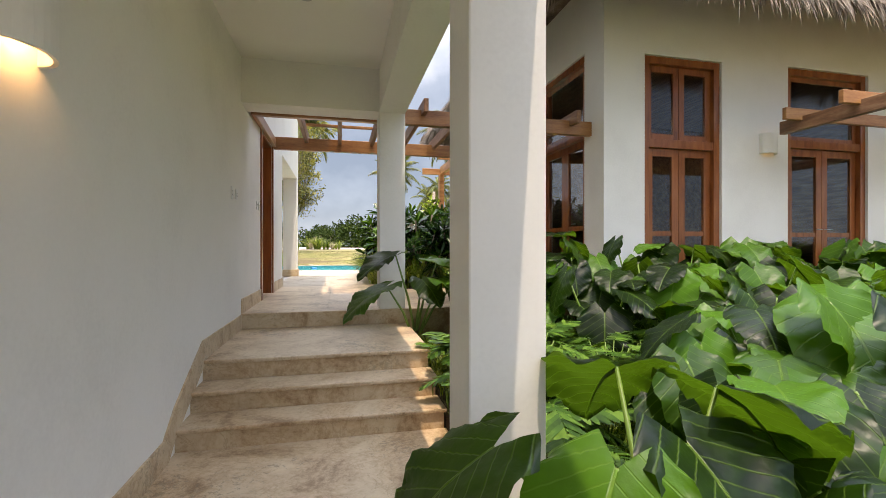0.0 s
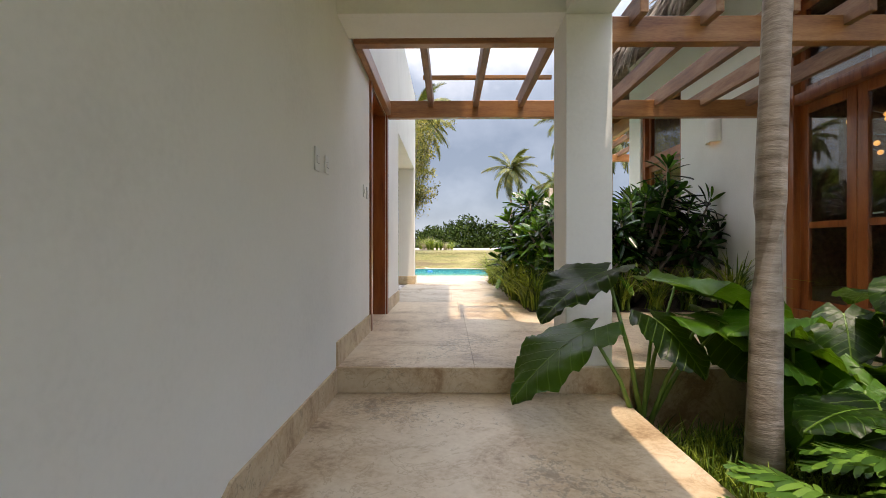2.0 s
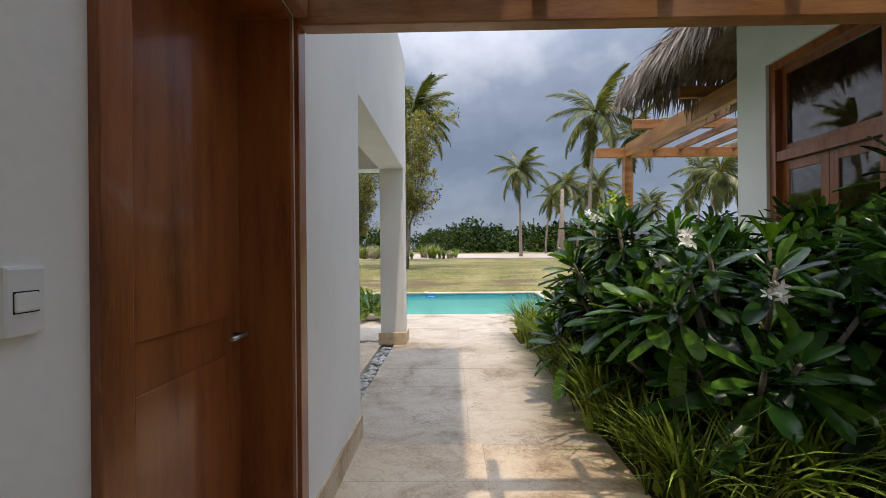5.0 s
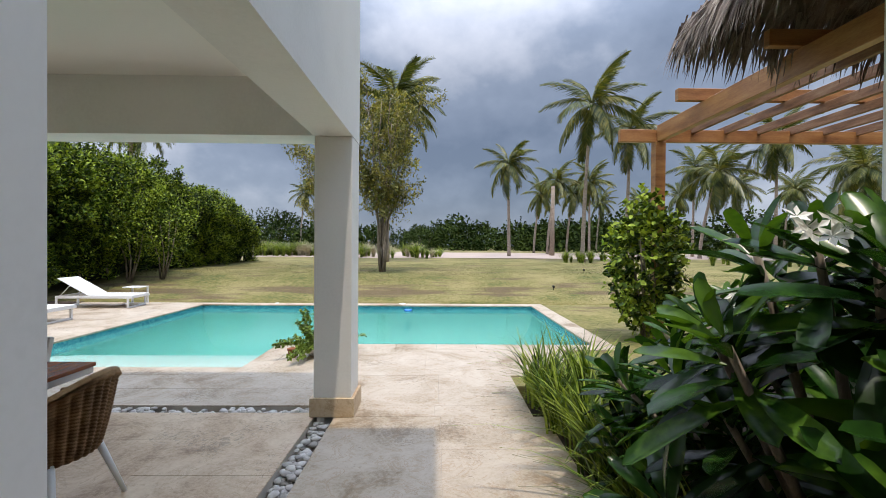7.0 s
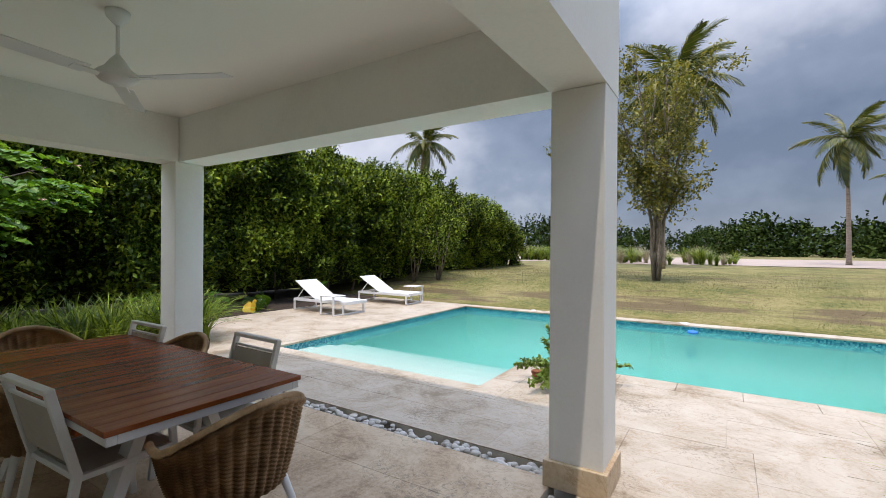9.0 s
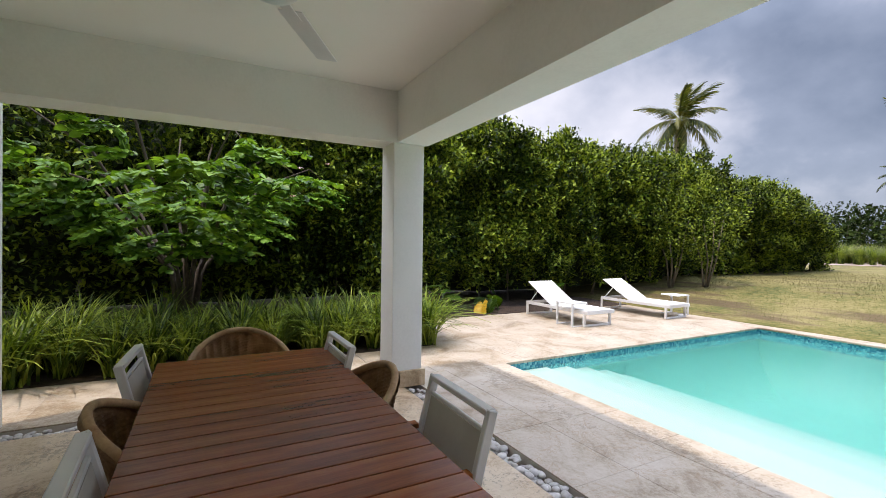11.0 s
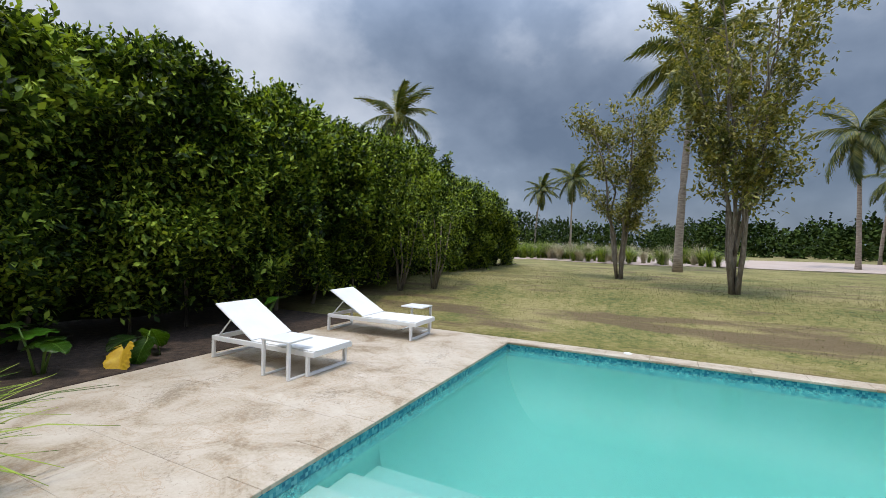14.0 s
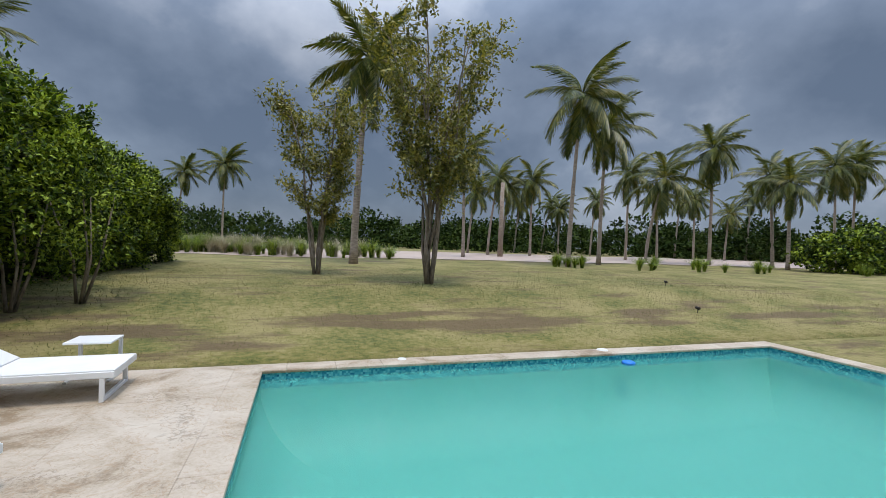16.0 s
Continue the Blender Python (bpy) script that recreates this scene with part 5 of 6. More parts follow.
def hedge_shape(y):
    """Depth of the front face, and the top, of the hedge along y."""
    front = -10.15 + 0.45 * noise.noise((0, y * 0.35, 1.0)) + 0.55 * noise.noise((0, y * 0.9, 5.0))
    top = 4.45 + 0.6 * noise.noise((3, y * 0.33, 2.0)) + 0.65 * noise.noise((3, y * 1.0, 4.0))
    if y > 26:
        top -= (y - 26) * 0.07
    if y > 32.5:
        top -= (y - 32.5) * 0.9
    return front, top


def build_hedge():
    h = thing("hedge", "tall dense clipped green hedge of small glossy leaves", "hedge")
    rng = np.random.default_rng(11)
    ys = np.arange(2.0, 34.7, 0.6)
    # added core mass: blocks light and darkens the gaps between the leaves
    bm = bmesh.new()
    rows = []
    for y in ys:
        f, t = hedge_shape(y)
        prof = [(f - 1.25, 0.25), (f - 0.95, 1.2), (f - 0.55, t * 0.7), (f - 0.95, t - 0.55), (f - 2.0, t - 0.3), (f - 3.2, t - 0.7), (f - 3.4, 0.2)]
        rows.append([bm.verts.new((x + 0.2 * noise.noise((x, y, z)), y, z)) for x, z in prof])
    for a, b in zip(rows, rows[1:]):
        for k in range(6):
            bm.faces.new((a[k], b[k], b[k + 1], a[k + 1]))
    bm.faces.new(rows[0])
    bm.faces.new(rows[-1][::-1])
    part("hedge_shade_core", bm, HEDGE_SHADE, h)
    n = 21000
    y = rng.uniform(3.0, 34.6, n)
    y[: n // 3] = rng.uniform(10, 22, n // 3)
    u = rng.uniform(0, 1, n)
    C, D = np.zeros((n, 3)), np.zeros((n, 3))
    for i in range(n):
        f, t = hedge_shape(y[i])
        lump = 0.70 * noise.noise((y[i] * 0.9, u[i] * 4.5, 9.0)) + 0.60 * noise.noise((y[i] * 2.1, u[i] * 8.5, 4.0))
        if u[i] < 0.72:
            z = 0.35 + (t - 0.75) * (u[i] / 0.72) ** 0.75
            C[i] = (f + lump - 0.35 * max(0, (z - t * 0.72)) - 0.62 * max(0, 2.6 - z) / 2.6 - 0.25, y[i], z)
            D[i] = (1.0, rng.normal(0, 0.4), 0.45 + rng.normal(0, 0.35))
        else:
            v = (u[i] - 0.72) / 0.28
            C[i] = (f - 0.7 - 2.0 * v, y[i], t - 0.35 + lump * 0.8 - 0.25 * (1 - min(v * 4, 1)))
            D[i] = (0.35 * (1 - v) + rng.normal(0, 0.3), rng.normal(0, 0.35), 1.0)
    D = unit(D)
    P, U, N, S = spray(rng, C, D, 10, 0.42, 0.125)
    ob = part("foliage", scatter("foliage", TINY, TINY_F, P, U, N, S, LEAF_HEDGE), None, h)
    ob["kind"] = "stuff"
    # whippy shoots that break the top line
    k = 520
    y = rng.uniform(5, 34, k)
    C = np.array([[hedge_shape(v)[0] - rng.uniform(0.6, 1.8), v, hedge_shape(v)[1] - 0.55] for v in y])
    D = unit(np.stack([rng.normal(0.1, 0.25, k), rng.normal(0, 0.25, k), np.ones(k)], 1))
    P, U, N, S = spray(rng, C, D, 16, 0.75, 0.095)
    ob = part("shoot_mass", scatter("shoot_mass", TINY, TINY_F, P, U, N, S, LEAF_HEDGE), None, h)
    ob["kind"] = "stuff"
    for i in range(26):
        yy = 4 + 1.15 * i + rng.uniform(-0.3, 0.3)
        x = hedge_shape(yy)[0] - 0.95
        part("trunk", sweep(bmesh.new(), [(x, yy, -0.1), (x + rng.uniform(-.1, .1), yy + rng.uniform(-.15, .15), 0.6), (x - 0.1, yy, 1.4)], [0.05, 0.035, 0.03], 6), BARK, h)
    # two loose shrubs in front of the hedge
    for cx, cy, hh, lean in ((-9.97, 23.1, 3.5, 0.3), (-9.2, 23.6, 3.3, 0.2)):
        s = thing("shrub", "loose small-leaved shrub with thin bare stems on the lawn", "shrub", "shrubs before the hedge")
        s.location = (cx, cy, lawn_height(cx, cy) - 0.03)
        for q in range(4):
            a = q * 1.7
            part("stem", sweep(bmesh.new(), [(0.05 * math.cos(a), 0.05 * math.sin(a), 0), (0.2 * math.cos(a) + 0.1, 0.2 * math.sin(a), 0.8), (0.5 * math.cos(a), 0.5 * math.sin(a), 2.0)], [0.03, 0.022, 0.01], 6), BARK, s)
        m = 420
        d = unit(rng.normal(0, 1, (m, 3)))
        C = d * np.array([0.85, 0.95, 1.15]) * rng.uniform(0.5, 1.0, (m, 1)) + np.array([0, 0, hh * 0.58])
        P, U, N, S = spray(rng, C, d, 9, 0.3, 0.09)
        part("foliage", scatter("foliage", TINY, TINY_F, P, U, N, S, LEAF_HEDGE), None, s)["kind"] = "stuff"


def heart_leaf(seed, ripple=0.02, cup=0.12):
    """A broad heart-shaped blade, 1 long, ribbed, its stalk joint at the origin, tip along +x."""
    n, m = 27, 9
    T, F = [], []
    for j in range(n):
        t = j / (n - 1)
        for i in range(-m, m + 1):
            s = i / m
            # outline: lobes behind the joint, widest near it, pointed tip
            w = 0.50 * (math.sin(math.pi * min(1, (t * 0.93 + 0.07)) ** 0.70)) ** 0.62 + 0.005
            lobe = -0.26 * max(0, 1 - t * 2.1) * (min(1, abs(s) * 1.8) ** 0.9) * (1 - 0.45 * max(0, abs(s) - 0.6) / 0.4)
            x = t + lobe
            y = s * w * (1 + 0.018 * math.sin(24 * t + (3 if s > 0 else 0)))
            vein = math.cos(((x - 0.75 * abs(y)) * 7.0 - 0.5) * 2 * math.pi)
            z = -0.30 * t * t + cup * abs(s) * w * 2 * 0.6 + ripple * (0.15 + abs(s)) * vein - 0.05 * (abs(s) ** 3)
            z += (0.045 * math.sin(9 * t + 4 * s + seed) + 0.028 * math.sin(27 * t + 5 * s)) * s * s
            T.append((x, y, z))
    k = 2 * m + 1
    for j in range(n - 1):
        for i in range(k - 1):
            a = j * k + i
            F.append((a, a + 1, a + k + 1, a + k))
    bm = bmesh.new()
    vs = [bm.verts.new(v) for v in T]
    for f in F:
        bm.faces.new([vs[q] for q in f])
    # midrib
    sweep(bm, [(0.0, 0, -0.01), (0.33, 0, -0.035), (0.66, 0, -0.135), (0.97, 0, -0.285)], [0.016, 0.012, 0.008, 0.003], 6)
    return finish("leaf", bm, LEAF_BIG, True)


HEARTS = [heart_leaf(1, 0.013), heart_leaf(2, 0.016, 0.2), heart_leaf(3, 0.012, 0.02)]


def set_leaf(plant, base, joint, tip_way, size, k, droop=0.0):
    """A stalk from base to joint with a blade that points along tip_way."""
    base, joint, d = Vector(base), Vector(joint), Vector(tip_way).normalized()
    mid = (base + joint) / 2 + Vector((0, 0, 0.10 * (joint - base).length)) - 0.12 * (joint - base)
    part("stalk", sweep(bmesh.new(), [base, mid, joint], [0.017, 0.013, 0.008], 6), STALK, plant)
    ob = part("leaf", HEARTS[k % 3], None, plant)
    side = Vector((0, 0, 1)).cross(d)
    if side.length < 0.1:
        side = Vector((0, 1, 0))
    side.normalize()
    up = d.cross(side)
    m = Matrix((d, side, up)).transposed().to_4x4()
    ob.matrix_basis = Matrix.Translation(joint) @ m @ Matrix.Diagonal((size, size, size, 1))


def elephant_ear(at, height, size, count, seed, label=""):
    r = random.Random(seed)
    p = thing("elephant_ear_plant", label or "elephant-ear plant with large ribbed glossy green leaves in the garden bed", "plant", "elephant-ear plants")
    p.location = at
    for i in range(count):
        a = i * 2.4 + r.uniform(-0.4, 0.4)
        reach = (0.18 + 0.5 * r.random()) * size * 1.1
        hh = height * r.uniform(0.62, 1.05)
        j = (reach * math.cos(a), reach * math.sin(a), hh)
        # blades turn towards the open, sunny side
        f = a if r.random() < 0.35 else r.uniform(-2.9, -1.2)
        d = (math.cos(f), math.sin(f), r.uniform(-1.5, 0.35))
        set_leaf(p, (0.04 * math.cos(a), 0.04 * math.sin(a), 0), j, d, size * r.uniform(0.55, 0.98), r.randrange(3))
    return p


def build_elephant_ears():
    # the one at the corner of the landing
    p = thing("elephant_ear_plant", "elephant-ear plant with broad dark leaves growing at the step's corner", "plant")
    p.location = (1.33, 5.22, -0.30)
    for base, j, d, s, k in (
        ((-.03, 0, 0), (-.34, -.06, .60), (-.92, -.30, -.34), 0.60, 0),
        ((0, 0, 0), (-.24, -.06, .95), (-.85, -.40, -.22), 0.52, 1),
        ((.03, 0, 0), (.30, -.08, .66), (.80, -.50, -.20), 0.60, 2),
        ((.03, .02, 0), (.52, .02, .66), (.90, -.35, -.25), 0.80, 0),
        ((.0, .03, 0), (.28, .18, .84), (.85, -.1, -.15), 0.85, 1),
        ((0, 0, 0), (.08, .04, .66), (.35, -.7, -.35), 0.42, 2),
    ):
        set_leaf(p, base, j, d, s, k)
    part("rootstock", sweep(bmesh.new(), [(0, 0, -0.16), (0.02, -0.03, 0.0), (0.0, 0.0, 0.06)], [0.09, 0.075, 0.05], 10), BARK, p, "rough brown rootstock")
    # foreground by the first column
    q = thing("elephant_ear_plant", "elephant-ear plant with one huge leaf leaning over the passage floor", "plant")
    q.location = (1.42, 1.32, -0.45)
    for base, j, d, s, k in (
        ((0, 0, 0), (-.50, .10, .58), (-.8, .05, -.45), 0.52, 0),
        ((0, 0, 0), (-.22, -.10, .58), (-.6, -.5, -.45), 0.45, 2),
        ((0, 0, 0), (.02, .25, .75), (.2, .7, -.3), 0.50, 1),
        ((0, 0, 0), (.25, .05, .72), (.8, .2, -.35), 0.55, 0),
        ((0, 0, 0), (.05, -.05, .60), (.15, -.8, -.5), 0.48, 1),
    ):
        set_leaf(q, base, j, d, s, k)
    r = random.Random(8)
    spots = []
    # front rank, mixed heights
    for x, y, h, s, c in ((2.15, 1.75, 0.62, 0.50, 5), (2.75, 2.35, 0.78, 0.60, 5), (3.35, 1.75, 1.05, 0.70, 5), (3.6, 2.9, 0.85, 0.62, 6), (4.4, 2.5, 1.05, 0.7, 6), (2.0, 1.15, 0.45, 0.45, 5), (2.75, 1.25, 0.62, 0.52, 5), (2.1, 5.08, 0.85, 0.5, 6), (2.62, 5.0, 0.95, 0.52, 6), (2.3, 4.62, 0.7, 0.46, 5)):
        spots.append((x, y, h, s, c))
    # rear rank before the house wall
    x = 2.85
    while x < 9.6:
        spots.append((x, 4.9 + r.uniform(-0.25, 0.2), r.uniform(1.0, 1.3), r.uniform(0.52, 0.66), 8))
        spots.append((x + 0.2, 4.1 + r.uniform(-0.25, 0.25), r.uniform(0.9, 1.15), r.uniform(0.48, 0.62), 7))
        x += 0.56
    for x in (4.6, 5.3, 6.0, 6.8, 5.0, 5.7):
        spots.append((x, r.uniform(2.6, 3.5), r.uniform(0.8, 1.0), r.uniform(0.5, 0.65), 6))
    for i, (x, y, h, s, c) in enumerate(spots):
        elephant_ear((x, y, -0.46), h, s, c + 2, 100 + i)
    # a few young ones under the hedge
    for i, (x, y, h) in enumerate(((-9.75, 15.2, 0.62), (-9.7, 13.9, 0.7), (-9.8, 18.3, 0.55), (-9.6, 16.2, 0.35))):
        pl = elephant_ear((x, y, 0.0), h, 0.42, 4, 300 + i, "young elephant-ear plant under the hedge")
    y = part("fallen_leaf", heart_leaf(7, 0.03, 0.3), None, None)
    y.data.materials[0] = YELLOW_LEAF
    y.matrix_basis = pose(-9.34, 15.85, 0.20, 25, 40, -50) @ Matrix.Diagonal((0.36, 0.36, 0.36, 1))
    tagged(y, "wilted bright yellow leaf hanging low under the hedge", "leaf")


def cut_leaf_mesh(seed):
    """A deeply lobed leaf made of narrow fingers along a curved midrib."""
    rng = np.random.default_rng(seed)
    P, U, N, S = [], [], [], []
    for i in range(11):
        t = 0.08 + 0.86 * i / 10
        for s in (-1, 1):
            P.append((t, 0, -0.25 * t * t))
            ang = radians(72 - 45 * t)
            U.append((math.cos(ang), s * math.sin(ang), -0.28 + rng.normal(0, 0.08)))
            N.append((0, 0, 1))
            L = 0.40 * math.sin(math.pi * (0.18 + 0.72 * t)) * rng.uniform(0.9, 1.1)
            S.append((L, 0.085))
    P.append((0.9, 0, -0.2)), U.append((1, 0, -0.5)), N.append((0, 0, 1)), S.append((0.18, 0.1))
    T = [(0, -0.5, 0), (0.5, -0.55, 0.02), (0.85, -0.35, 0), (1, 0, -0.03), (0.85, 0.35, 0), (0.5, 0.55, 0.02), (0, 0.5, 0)]
    return scatter("leaf", T, [(0, 1, 5, 6), (1, 2, 4, 5), (2, 3, 4)], P, U, N, S, LEAF_CUT)


def build_split_leaf():
    leaves = [cut_leaf_mesh(s) for s in (1, 2, 3)]
    r = random.Random(4)
    spots = [(x, y) for x in (1.62, 2.05, 2.5, 2.95, 3.4) for y in (2.45, 2.95, 3.45, 3.95, 4.4)]
    for i, (x, y) in enumerate(spots):
        x += r.uniform(-0.15, 0.15)
        y += r.uniform(-0.15, 0.15)
        if (x - 1.66) ** 2 + (y - 4.4) ** 2 < 0.17:
            continue
        p = thing("split_leaf_plant", "low philodendron with bright deeply cut fern-like leaves", "plant", "split-leaf plants")
        p.location = (x, y, -0.46)
        hgt = r.uniform(0.32, 0.55)
        for k in range(15):
            a = k * 2.4 + r.uniform(-0.3, 0.3)
            e = r.uniform(0.08, 0.25)
            j = Vector((e * math.cos(a), e * math.sin(a), hgt * r.uniform(0.55, 1.0)))
            part("stalk", sweep(bmesh.new(), [(0, 0, 0), j * 0.55, j], [0.006, 0.005, 0.004], 5), STALK, p)
            ob = part("leaf", leaves[k % 3], None, p)
            ob.matrix_basis = Matrix.Translation(j) @ turn_z(a) @ Matrix.Rotation(radians(r.uniform(-25, 15)), 4, "Y") @ Matrix.Scale(r.uniform(0.26, 0.38), 4)


def strap_clump_mesh(seed, n=70, length=0.62, width=0.022, spread=0.55):
    """Arching strap leaves from one root."""
    rng = np.random.default_rng(seed)
    verts, faces = [], []
    for i in range(n):
        a = rng.uniform(0, 2 * math.pi)
        L = length * rng.uniform(0.65, 1.15)
        out = spread * rng.uniform(0.25, 1.0)
        bx, by = rng.normal(0, 0.05, 2)
        w = width * rng.uniform(0.7, 1.2)
        sx, sy = -math.sin(a), math.cos(a)
        k0 = len(verts)
        for q in range(6):
            t = q / 5
            h = L * (t * 1.05 - 0.55 * out * t ** 2.4)
            o = L * out * t ** 1.6
            ww = w * (1 - t ** 2.5) + 0.001
            verts.append((bx + o * math.cos(a) - sx * ww / 2, by + o * math.sin(a) - sy * ww / 2, h))
            verts.append((bx + o * math.cos(a) + sx * ww / 2, by + o * math.sin(a) + sy * ww / 2, h + 0.002))
        for q in range(5):
            b = k0 + 2 * q
            faces.append((b, b + 1, b + 3, b + 2))
    me = bpy.data.meshes.new("blades")
    me.from_pydata(verts, [], faces)
    me.materials.append(LEAF_STRAP)
    return me


def build_strap_plants():
    near = [strap_clump_mesh(s, 90, 0.72, 0.020, 1.1) for s in (1, 2, 3)]
    tall = [strap_clump_mesh(s, 150, 0.86, 0.023, 1.15) for s in (4, 5, 6)]
    r = random.Random(6)
    spots = []
    for x in (1.2, 1.55, 1.95, 2.35, 2.8, 3.25, 3.65):
        spots.append((x + r.uniform(-.1, .1), 8.12 + r.uniform(-.05, .08), 0.006, near, "terrace bed"))
    for y in (8.2, 8.6, 9.0, 9.4, 9.8, 10.2, 10.6, 11.0, 11.35, 11.7, 12.0, 12.3, 12.6):
        spots.append((1.24 + r.uniform(-.05, .06), y + 0.2, 0.006, near, "terrace bed"))
        if y > 11.2:
            spots.append((1.6 + r.uniform(-.1, .1), y, 0.02, near, "terrace bed"))
    y = 8.4
    while y < 13.5:
        for x in (-7.28, -7.7, -8.15):
            spots.append((x + r.uniform(-.12, .12), y + r.uniform(-.12, .12), 0.0, tall, "hedge bed"))
        y += 0.42
    for x, y in ((-7.3, 13.3), (-7.6, 13.42), (-8.0, 13.42), (-8.5, 13.35), (-7.26, 12.95)):
        spots.append((x, y, 0.0, tall, "hedge bed"))
    for i, (x, y, z, kind, where) in enumerate(spots):
        p = thing("strap_leaf_plant", "clump of arching green strap leaves in the %s" % where, "plant", "strap-leaf clumps")
        p.matrix_basis = Matrix.Translation((x, y, z)) @ turn_z(r.uniform(0, 6.28)) @ Matrix.Scale(r.uniform(0.85, 1.15), 4)
        part("foliage", kind[i % 3], None, p)["kind"] = "stuff"


def build_groundcover():
    """Low dark turf lily between the steps and the palm."""
    low = [strap_clump_mesh(s, 60, 0.20, 0.008, 0.8) for s in (11, 12, 13)]
    r = random.Random(16)
    g = thing("turf_lily", "low dark green turf lily carpet beside the steps", "groundcover")
    g["kind"] = "stuff"
    for i in range(230):
        x, y = r.uniform(1.3, 2.9), r.uniform(2.2, 5.3)
        ob = part("tuft", low[i % 3], None, g)
        ob.matrix_basis = Matrix.Translation((x, y, -0.455)) @ turn_z(r.uniform(0, 6)) @ Matrix.Scale(r.uniform(0.8, 1.3), 4)


def build_plumeria():
    rng = np.random.default_rng(21)
    T = []
    prof = [(0, 0.06), (0.2, 0.28), (0.45, 0.46), (0.72, 0.50), (0.92, 0.36), (1.0, 0.04)]
    for t, w in prof:
        zz = -0.16 * t * t
        T += [(t, -w, zz + 0.05 * w), (t, 0, zz - 0.02), (t, w, zz + 0.05 * w)]
    F = []
    for q in range(5):
        b = 3 * q
        F += [(b, b + 3, b + 4, b + 1), (b + 1, b + 4, b + 5, b + 2)]
    ros = []
    for s in range(4):
        n = 17
        a = np.arange(n) * 2.4 + rng.uniform(-0.2, 0.2, n)
        el = np.linspace(1.15, -0.35, n) + rng.normal(0, 0.12, n)
        U = np.stack([np.cos(a) * np.cos(el), np.sin(a) * np.cos(el), np.sin(el)], 1)
        P = U * 0.03 + np.stack([np.zeros(n), np.zeros(n), -0.012 * np.arange(n)], 1)
        N = np.stack([-np.cos(a) * np.sin(el), -np.sin(a) * np.sin(el), np.cos(el)], 1)
        L = np.linspace(0.18, 0.40, n) * rng.uniform(0.85, 1.15, n)
        ros.append(scatter("leaf_rosette", T, F, P, U, N, np.stack([L, L * 0.27], 1), LEAF_PLUM, True))
    bushes = [(2.0, 8.85, 1.6), (2.75, 8.9, 2.0), (1.8, 9.75, 1.85), (2.8, 10.0, 2.1), (2.05, 10.5, 1.45), (2.9, 11.1, 1.8), (3.4, 9.4, 2.1)]
    r = random.Random(9)
    for bi, (cx, cy, top) in enumerate(bushes):
        p = thing("plumeria_bush", "dense plumeria bush with long dark glossy leaves in the terrace bed", "bush", "plumeria bushes")
        p.location = (cx, cy, 0.02)
        for k in range(32):
            th = r.uniform(0, 6.283)
            f = r.random()
            rad = 0.78 * math.sqrt(r.random()) + 0.12
            z = top * (1.0 - 0.55 * (rad / 0.9) ** 2) * r.uniform(0.78, 1.0) if k < 17 else top * r.uniform(0.3, 0.6)
            if k >= 17:
                rad = r.uniform(0.55, 0.9)
            x, y = rad * math.cos(th), rad * math.sin(th)
            least = 1.25 if cy + y < 9.6 else 0.98
            if cx + x < least:
                x = least - cx + r.uniform(0, 0.1)
            e = Vector((x, y, z))
            part("branch", sweep(bmesh.new(), [(0.05 * math.cos(th), 0.05 * math.sin(th), 0), Vector((x * 0.55, y * 0.55, z * 0.5)), e], [0.03, 0.02, 0.013], 6), BARK, p)
            ob = part("leaf_rosette", ros[k % 4], None, p)
            tilt = Vector((x * 0.6, y * 0.6, 0.75)).normalized()
            ob.matrix_basis = Matrix.Translation(e) @ tilt.to_track_quat("Z", "Y").to_matrix().to_4x4() @ turn_z(r.uniform(0, 6.28)) @ Matrix.Scale(r.uniform(0.85, 1.2), 4)
        if bi in (0, 2, 4):
            for fx, fy, fz in ((-0.55, -0.25, top * 0.78), (-0.25, -0.65, top * 0.6)):
                for q in range(7):
                    bm = bmesh.new()
                    c = Vector((fx + r.uniform(-.06, .06), fy + r.uniform(-.06, .06), fz + 0.14 + r.uniform(-.04, .05)))
                    nrm = Vector((r.uniform(-.6, .1), r.uniform(-1, -.2), r.uniform(0, .6))).normalized()
                    m = nrm.to_track_quat("Z", "Y").to_matrix()
                    for w in range(5):
                        a = w * 1.2566
                        pts = [(0, 0, 0), (0.022 * math.cos(a - .45), 0.022 * math.sin(a - .45), .006), (0.042 * math.cos(a), 0.042 * math.sin(a), .012), (0.022 * math.cos(a + .45), 0.022 * math.sin(a + .45), .01)]
                        bm.faces.new([bm.verts.new(c + m @ Vector(v)) for v in pts])
                    part("flower", bm, PETAL, p, "white plumeria flower")


def leafy_shrub(name, label, category, at, rx, ry, h, n, size, mat, seed, group=""):
    rng = np.random.default_rng(seed)
    s = thing(name, label, category, group)
    s.location = at
    for q in range(5):
        a = q * 1.3
        part("stem", sweep(bmesh.new(), [(0.04 * math.cos(a), 0.04 * math.sin(a), -0.05), (0.35 * rx * math.cos(a), 0.35 * ry * math.sin(a), h * 0.45), (0.6 * rx * math.cos(a), 0.6 * ry * math.sin(a), h * 0.75)], [0.03, 0.02, 0.01], 6), BARK, s)
    d = unit(rng.normal(0, 1, (n, 3)))
    C = d * np.array([rx, ry, h * 0.46]) * rng.uniform(0.45, 1.0, (n, 1)) + np.array([0, 0, h * 0.52])
    P, U, N, S = spray(rng, C, d, 8, size * 2.4, size)
    S[:, 1] *= 1.4
    part("foliage", scatter("foliage", SMALL, SMALL_F, P, U, N, S, mat), None, s)["kind"] = "stuff"
    return s


